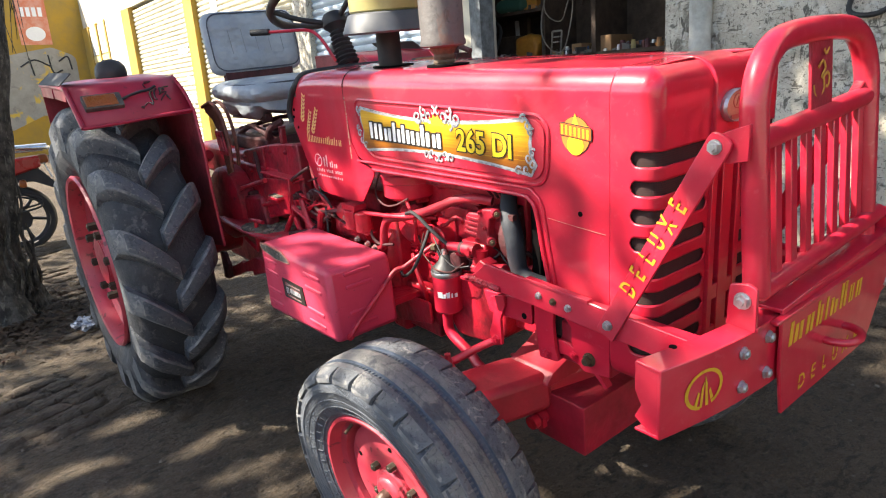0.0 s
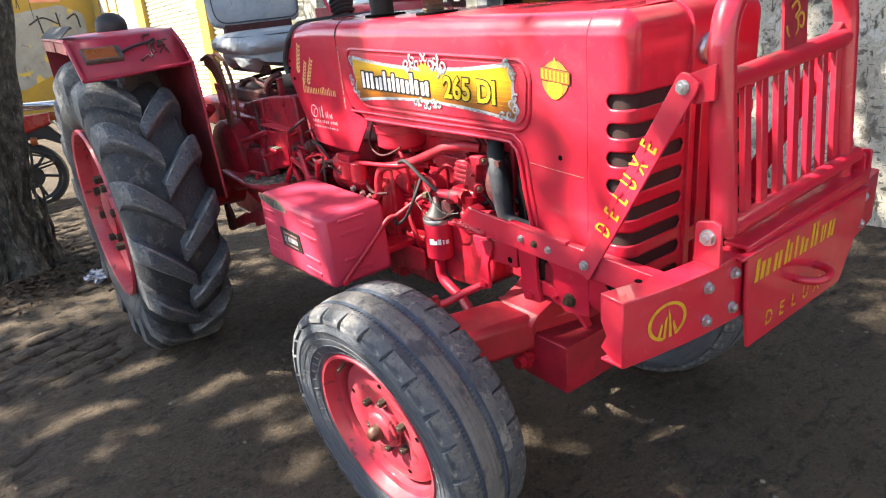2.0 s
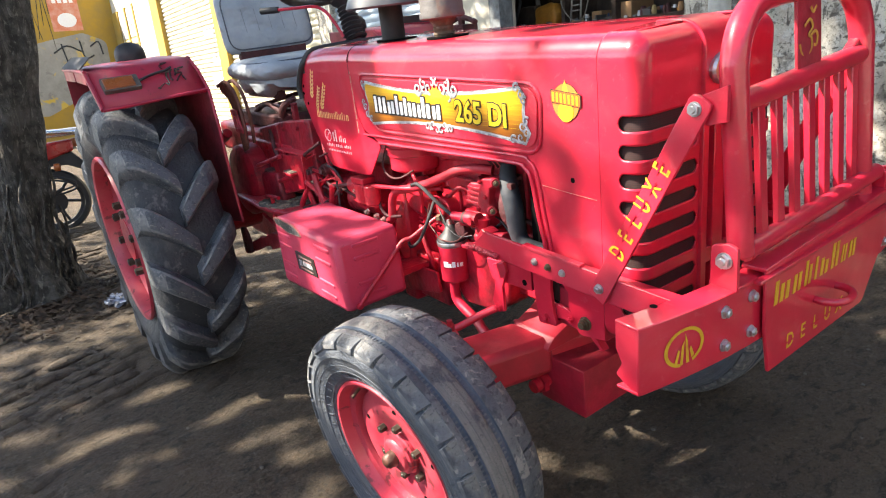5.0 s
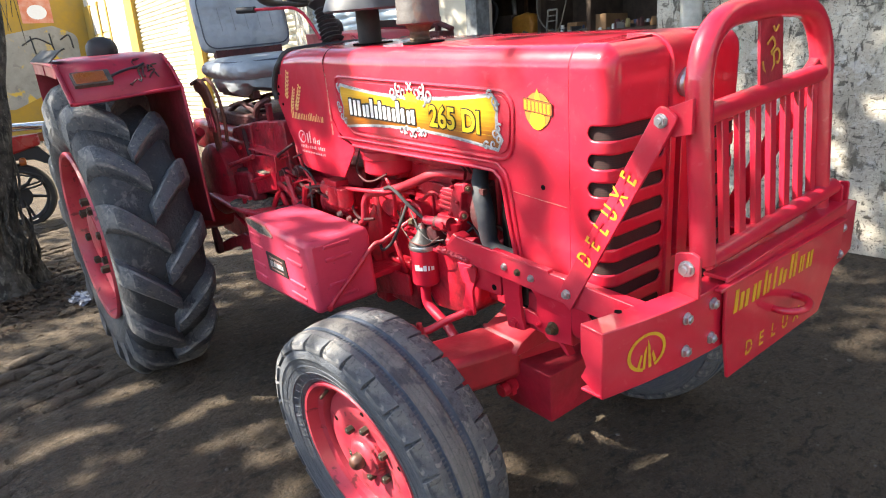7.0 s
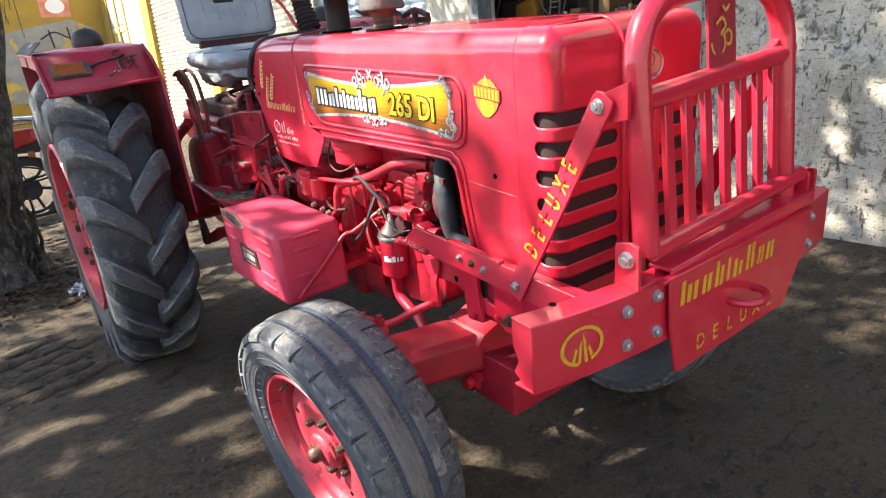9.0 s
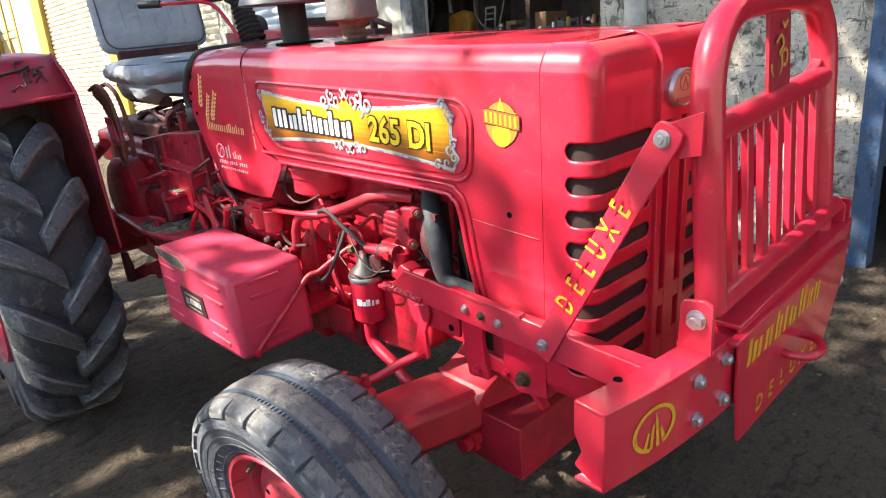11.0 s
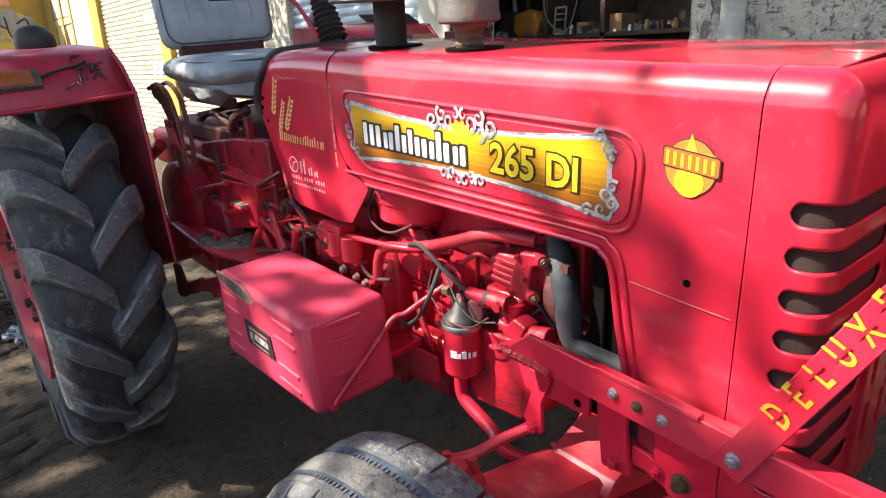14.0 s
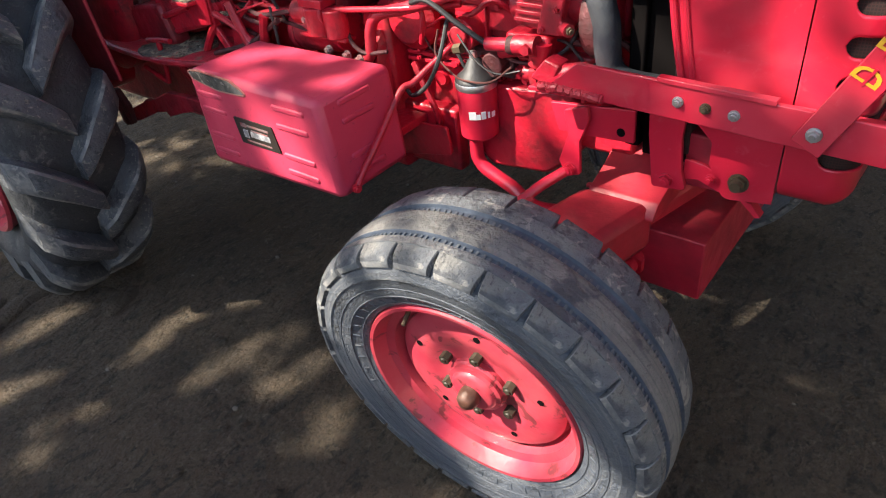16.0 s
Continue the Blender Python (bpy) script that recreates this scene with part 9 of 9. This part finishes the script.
for k, (cx, cz, ra, rb) in enumerate(((-2.51, 1.85, 0.13, 0.19), (-2.5, 1.7, 0.16, 0.28), (-2.84, 2.12, 0.2, 0.19), (-2.76, 2.16, 0.26, 0.2), (-2.3, 2.2, 0.2, 0.18), (-3.33, 1.62, 0.13, 0.14), (-3.36, 1.6, 0.1, 0.11), (-3.3, 1.6, 0.15, 0.16))):
    tagged(part("cable_coil", tube([(cx + ra * math.cos(a), SHY - 0.06 - 0.02 * (k % 3) + 0.02 * math.sin(3 * a), cz + rb * math.sin(a)) for a in (2 * math.pi * j / 40 for j in range(40))], 0.0055 if k < 5 else 0.014, 8, 0, True), CABLE if k < 5 else BLACK), "loop of cable hanging in a workshop", "cable", "cable loops")
BY = WY + 0.8
bench = tagged(part("bench", box(0.0, 2.4, BY, BY + 0.6, 0.82, 0.86), WOODD), "cluttered dark wooden workbench in a workshop", "bench")
for x_ in (0.04, 1.2, 2.3):
    part("leg", box(x_ - 0.03, x_ + 0.03, BY + 0.02, BY + 0.58, 0.15, 1.2), WOODD, bench)
part("top_shelf", box(0.0, 2.4, BY + 0.02, BY + 0.5, 1.19, 1.22), WOODD, bench)


def hung_sheet(x0, x1, y, z0, z1, seed):
    bm = bmesh.new()
    cols = [[bm.verts.new((x0 + (x1 - x0) * i / 30, y + 0.025 * noise.noise((i * 0.5, k * 0.4, seed)) + 0.01 * math.sin(i * 1.3), z0 + (z1 - z0) * k / 8 + (0.03 * noise.noise((i * 0.4, seed, 0)) if k == 0 else 0))) for k in range(9)] for i in range(31)]
    for a, b in zip(cols, cols[1:]):
        for k in range(8):
            bm.faces.new((a[k], b[k], b[k + 1], a[k + 1]))
    return bm


part("hung_sheet", hung_sheet(0.02, 0.95, BY - 0.03, 0.97, 1.2, 1), SHEET, bench, "dirty pale sheet hung on the shelf")
part("hung_sheet", hung_sheet(0.02, 0.85, BY - 0.03, 0.5, 0.83, 4), SHEET, bench, "dirty pale sheet hung on the shelf")
for k in range(12):
    x_, r_ = 0.06 + 0.13 * k + 0.03 * rnd.random(), 0.03 + 0.03 * rnd.random()
    tagged(part("machine_part", lathe([(0.0, 0.0), (r_, 0.0), (r_ * 1.05, 0.02), (r_ * 0.7, 0.03), (r_ * 0.7, 0.05 + 0.05 * rnd.random()), (0.0, 0.1)], Matrix.Translation((x_, BY + 0.12, 1.22)), 16), (SOOT, RUST, BLACK)[k % 3]), "greasy machine part on a workshop shelf", "machine part", "parts on the shelf")
tagged(part("white_rag", cushion(0.08, 0.22, BY - 0.12, BY - 0.06, 0.62, 0.7, 0.03, 0.01), WHITE), "crumpled white rag hung on a bench", "rag")
for k in range(9):
    x_ = (0.3, 0.38, 0.47, 0.6, 0.72, 0.9, 1.05, 1.2, 1.4)[k]
    h_ = (0.2, 0.12, 0.22, 0.17, 0.24, 0.15, 0.2, 0.26, 0.18)[k]
    y_ = BY - 0.35 + 0.12 * (k % 2)
    tagged(part("bottle", lathe([(0.0, 0.0), (0.03, 0.0), (0.033, 0.02), (0.033, h_ * 0.65), (0.012, h_ * 0.85), (0.012, h_), (0.0, h_)], Matrix.Translation((x_, y_, ground_z(x_, y_))), 18), (BLUE, SHEET, GREENP, SHEET, BLUE)[k % 5]), "small plastic bottle on the workshop floor", "bottle", "bottles on the floor")
crate = tagged(part("crate", join(*[box(0.38, 0.7, BY - 0.26, BY - 0.06, z_, z_ + 0.012) for z_ in (ground_z(0.5, BY) + 0.01, 0.69)], *[box(x_, x_ + 0.03, BY - 0.26, BY - 0.06, ground_z(0.5, BY), 0.7) for x_ in (0.38, 0.67)]), GREENCRATE, bevel=0.004), "dark green plastic crate beside a bench", "crate")
for k in range(4):
    part("slat", box(0.41, 0.67, BY - 0.258, BY - 0.25, 0.28 + 0.1 * k, 0.33 + 0.1 * k), GREENCRATE, crate)

# litter and dry leaves by the tree
lit = Vector((-3.0, -0.12, 0))
WRAP = mat("wrapper_film", (0.3, 0.34, 0.42), 0.3, var=0.9, scale=22, dark=(0.03, 0.03, 0.04), lo=0.45, hi=0.55)
wrap = bmesh.new()
bmesh.ops.create_icosphere(wrap, subdivisions=3, radius=0.08)
for v in wrap.verts:
    q = 1 + 0.9 * noise.noise(v.co * 30)
    v.co = Vector((v.co.x * q, v.co.y * 0.7 * q, max(-0.02, v.co.z * 0.45 * q)))
tagged(part("wrapper", move(wrap, Matrix.Translation((lit.x, lit.y, ground_z(lit.x, lit.y) + 0.022))), WRAP, smooth=False), "crumpled pale blue and black plastic wrapper on the ground", "litter")
dl = bmesh.new()
rnd = random.Random(21)
for k in range(1500):
    a, q = (rnd.uniform(0, 6.28), 0.3 + abs(rnd.gauss(0, 0.35))) if k < 700 else (rnd.gauss(0.25, 0.45), 0.28 + abs(rnd.gauss(0, 0.26)))
    x_, y_ = -3.7 + q * math.cos(a) * 1.1, -0.5 + q * math.sin(a)
    s_ = rnd.uniform(0.008, 0.028)
    m_ = Matrix.Translation((x_, y_, ground_z(x_, y_) + rnd.uniform(0.005, 0.03))) @ Euler((rnd.uniform(-0.6, 0.6), rnd.uniform(-0.6, 0.6), rnd.uniform(0, 6.28))).to_matrix().to_4x4()
    vs = [dl.verts.new(m_ @ Vector(p)) for p in ((-s_, 0, 0), (0, -s_ * 0.45, 0.004), (s_, 0, 0.0), (0, s_ * 0.45, 0.004))]
    dl.faces.new(vs)
tagged(part("dry_leaves", dl, DRYLEAF), "dry brown leaves and bark scraps round a tree", "leaf litter", kind="stuff")
peb = bmesh.new()
for k in range(260):
    x_, y_ = rnd.uniform(-2.6, 1.8), rnd.uniform(-1.6, 2.6)
    r_ = rnd.choice((0.003, 0.004, 0.005, 0.007, 0.009))
    bmesh.ops.create_icosphere(peb, subdivisions=1, radius=r_, matrix=Matrix.Translation((x_, y_, ground_z(x_, y_) + r_ * 0.2)) @ Matrix.Diagonal((1, rnd.uniform(0.6, 1), 0.6, 1)))
tagged(part("pebbles", peb, PEBBLE), "small stones and crumbs strewn on packed earth", "pebbles", kind="stuff")

clods = bmesh.new()
for k in range(420):
    x_, y_ = rnd.uniform(-2.6, 1.2), rnd.uniform(-1.5, 2.4)
    if noise.noise((x_ * 1.5, y_ * 1.5, 4)) < 0.0:
        continue
    r_ = rnd.uniform(0.004, 0.012)
    n0 = len(clods.verts)
    bmesh.ops.create_icosphere(clods, subdivisions=2, radius=r_, matrix=Matrix.Translation((x_, y_, ground_z(x_, y_) - r_ * 0.06)) @ Matrix.Rotation(radians(107 + rnd.uniform(-40, 40)), 4, "Z") @ Matrix.Diagonal((rnd.uniform(1.0, 1.8), 1.0, 0.45, 1)))
    clods.verts.ensure_lookup_table()
    for v in clods.verts[n0:]:
        v.co += Vector((1, 1, 0.4)) * r_ * 0.5 * noise.noise(v.co * 60)
tagged(part("mud_clods", clods, MUD), "flat dry mud crusts on packed earth", "mud", kind="stuff")

# ---- worn brick paving, laid in rows, last ----
pave = tagged(part("pavement", slab([(-6.6, -1.9), (-0.95, -1.9), (-0.95, 1.7), (-6.6, 1.7)], "z", -0.4, -0.2), MUD), "muddy old brick paving", "pavement", kind="structure")
rnd = random.Random(9)
meshes = []
for k in range(6):
    bm = bmesh.new()
    w, l = 0.105, 0.22
    nx, ny = 5, 4
    grid = [[bm.verts.new((-l / 2 + l * i / (nx - 1) + rnd.uniform(-0.007, 0.007), -w / 2 + w * j / (ny - 1) + rnd.uniform(-0.006, 0.006), rnd.uniform(-0.003, 0.003) - (rnd.choice((0.004, 0.006, 0.009, 0.013)) if i in (0, nx - 1) or j in (0, ny - 1) else 0))) for j in range(ny)] for i in range(nx)]
    for i in range(nx - 1):
        for j in range(ny - 1):
            bm.faces.new((grid[i][j], grid[i + 1][j], grid[i + 1][j + 1], grid[i][j + 1]))
    rim = grid[0][:-1] + [grid[i][-1] for i in range(nx - 1)] + grid[-1][:0:-1] + [grid[i][0] for i in range(nx - 1, 0, -1)]
    low = [bm.verts.new((v.co.x * 1.02, v.co.y * 1.03, -0.05)) for v in rim]
    for i in range(len(rim)):
        k2 = (i + 1) % len(rim)
        bm.faces.new((rim[i], rim[k2], low[k2], low[i]))
    bmesh.ops.recalc_face_normals(bm, faces=bm.faces)
    for fc in bm.faces:
        fc.smooth = True
    me = bpy.data.meshes.new("brick")
    bm.to_mesh(me)
    bm.free()
    me.materials.append(BRICK)
    meshes.append(me)
spots = []
turn = Matrix.Rotation(radians(107), 2)
for i in range(-14, 15):
    for j in range(-22, 30):
        p = turn @ Vector((0.236 * i + (0.118 if j % 2 else 0), 0.117 * j)) + Vector((-2.7, -0.1))
        x_, y_ = p
        if not (-6.4 < x_ < -0.95 and -1.9 < y_ < 1.6) or noise.noise((x_ * 1.3, y_ * 1.3, 5)) < -0.36 or (x_ > -1.7 and noise.noise((x_ * 2, y_ * 2, 9)) < 0.05):
            continue
        sink = 0.02 * max(0.0, (x_ + 2.2) / 1.2) + 0.016 * min(1.0, max(0.0, (y_ - 0.05) / 0.4))
        spots.append((abs(x_ + 2.6) + 0.7 * abs(y_ + 0.2), pose(x_ + rnd.uniform(-0.006, 0.006), y_ + rnd.uniform(-0.006, 0.006), ground_z(x_, y_) + rnd.uniform(0.003, 0.014) - sink, rnd.uniform(-2.0, 2.0), rnd.uniform(-2.0, 2.0) - 1.0, 107 + rnd.uniform(-3, 3))))
spots.sort(key=lambda q: q[0])
for _, m_ in spots[:295]:
    ob = new("brick", meshes[rnd.randrange(6)])
    ob.parent = pave
    ob.matrix_basis = m_
vs_, fs_ = [], []
for _, m_ in spots[295:]:
    me = meshes[rnd.randrange(6)]
    b = len(vs_)
    vs_ += [tuple(m_ @ v.co) for v in me.vertices]
    fs_ += [tuple(b + k for k in p.vertices) for p in me.polygons]
rest = bpy.data.meshes.new("far_bricks")
rest.from_pydata(vs_, [], fs_)
rest.materials.append(BRICK)
ob = new("far_bricks", rest)
ob.parent = pave
tagged(ob, "worn bricks half sunk in mud", kind="stuff")
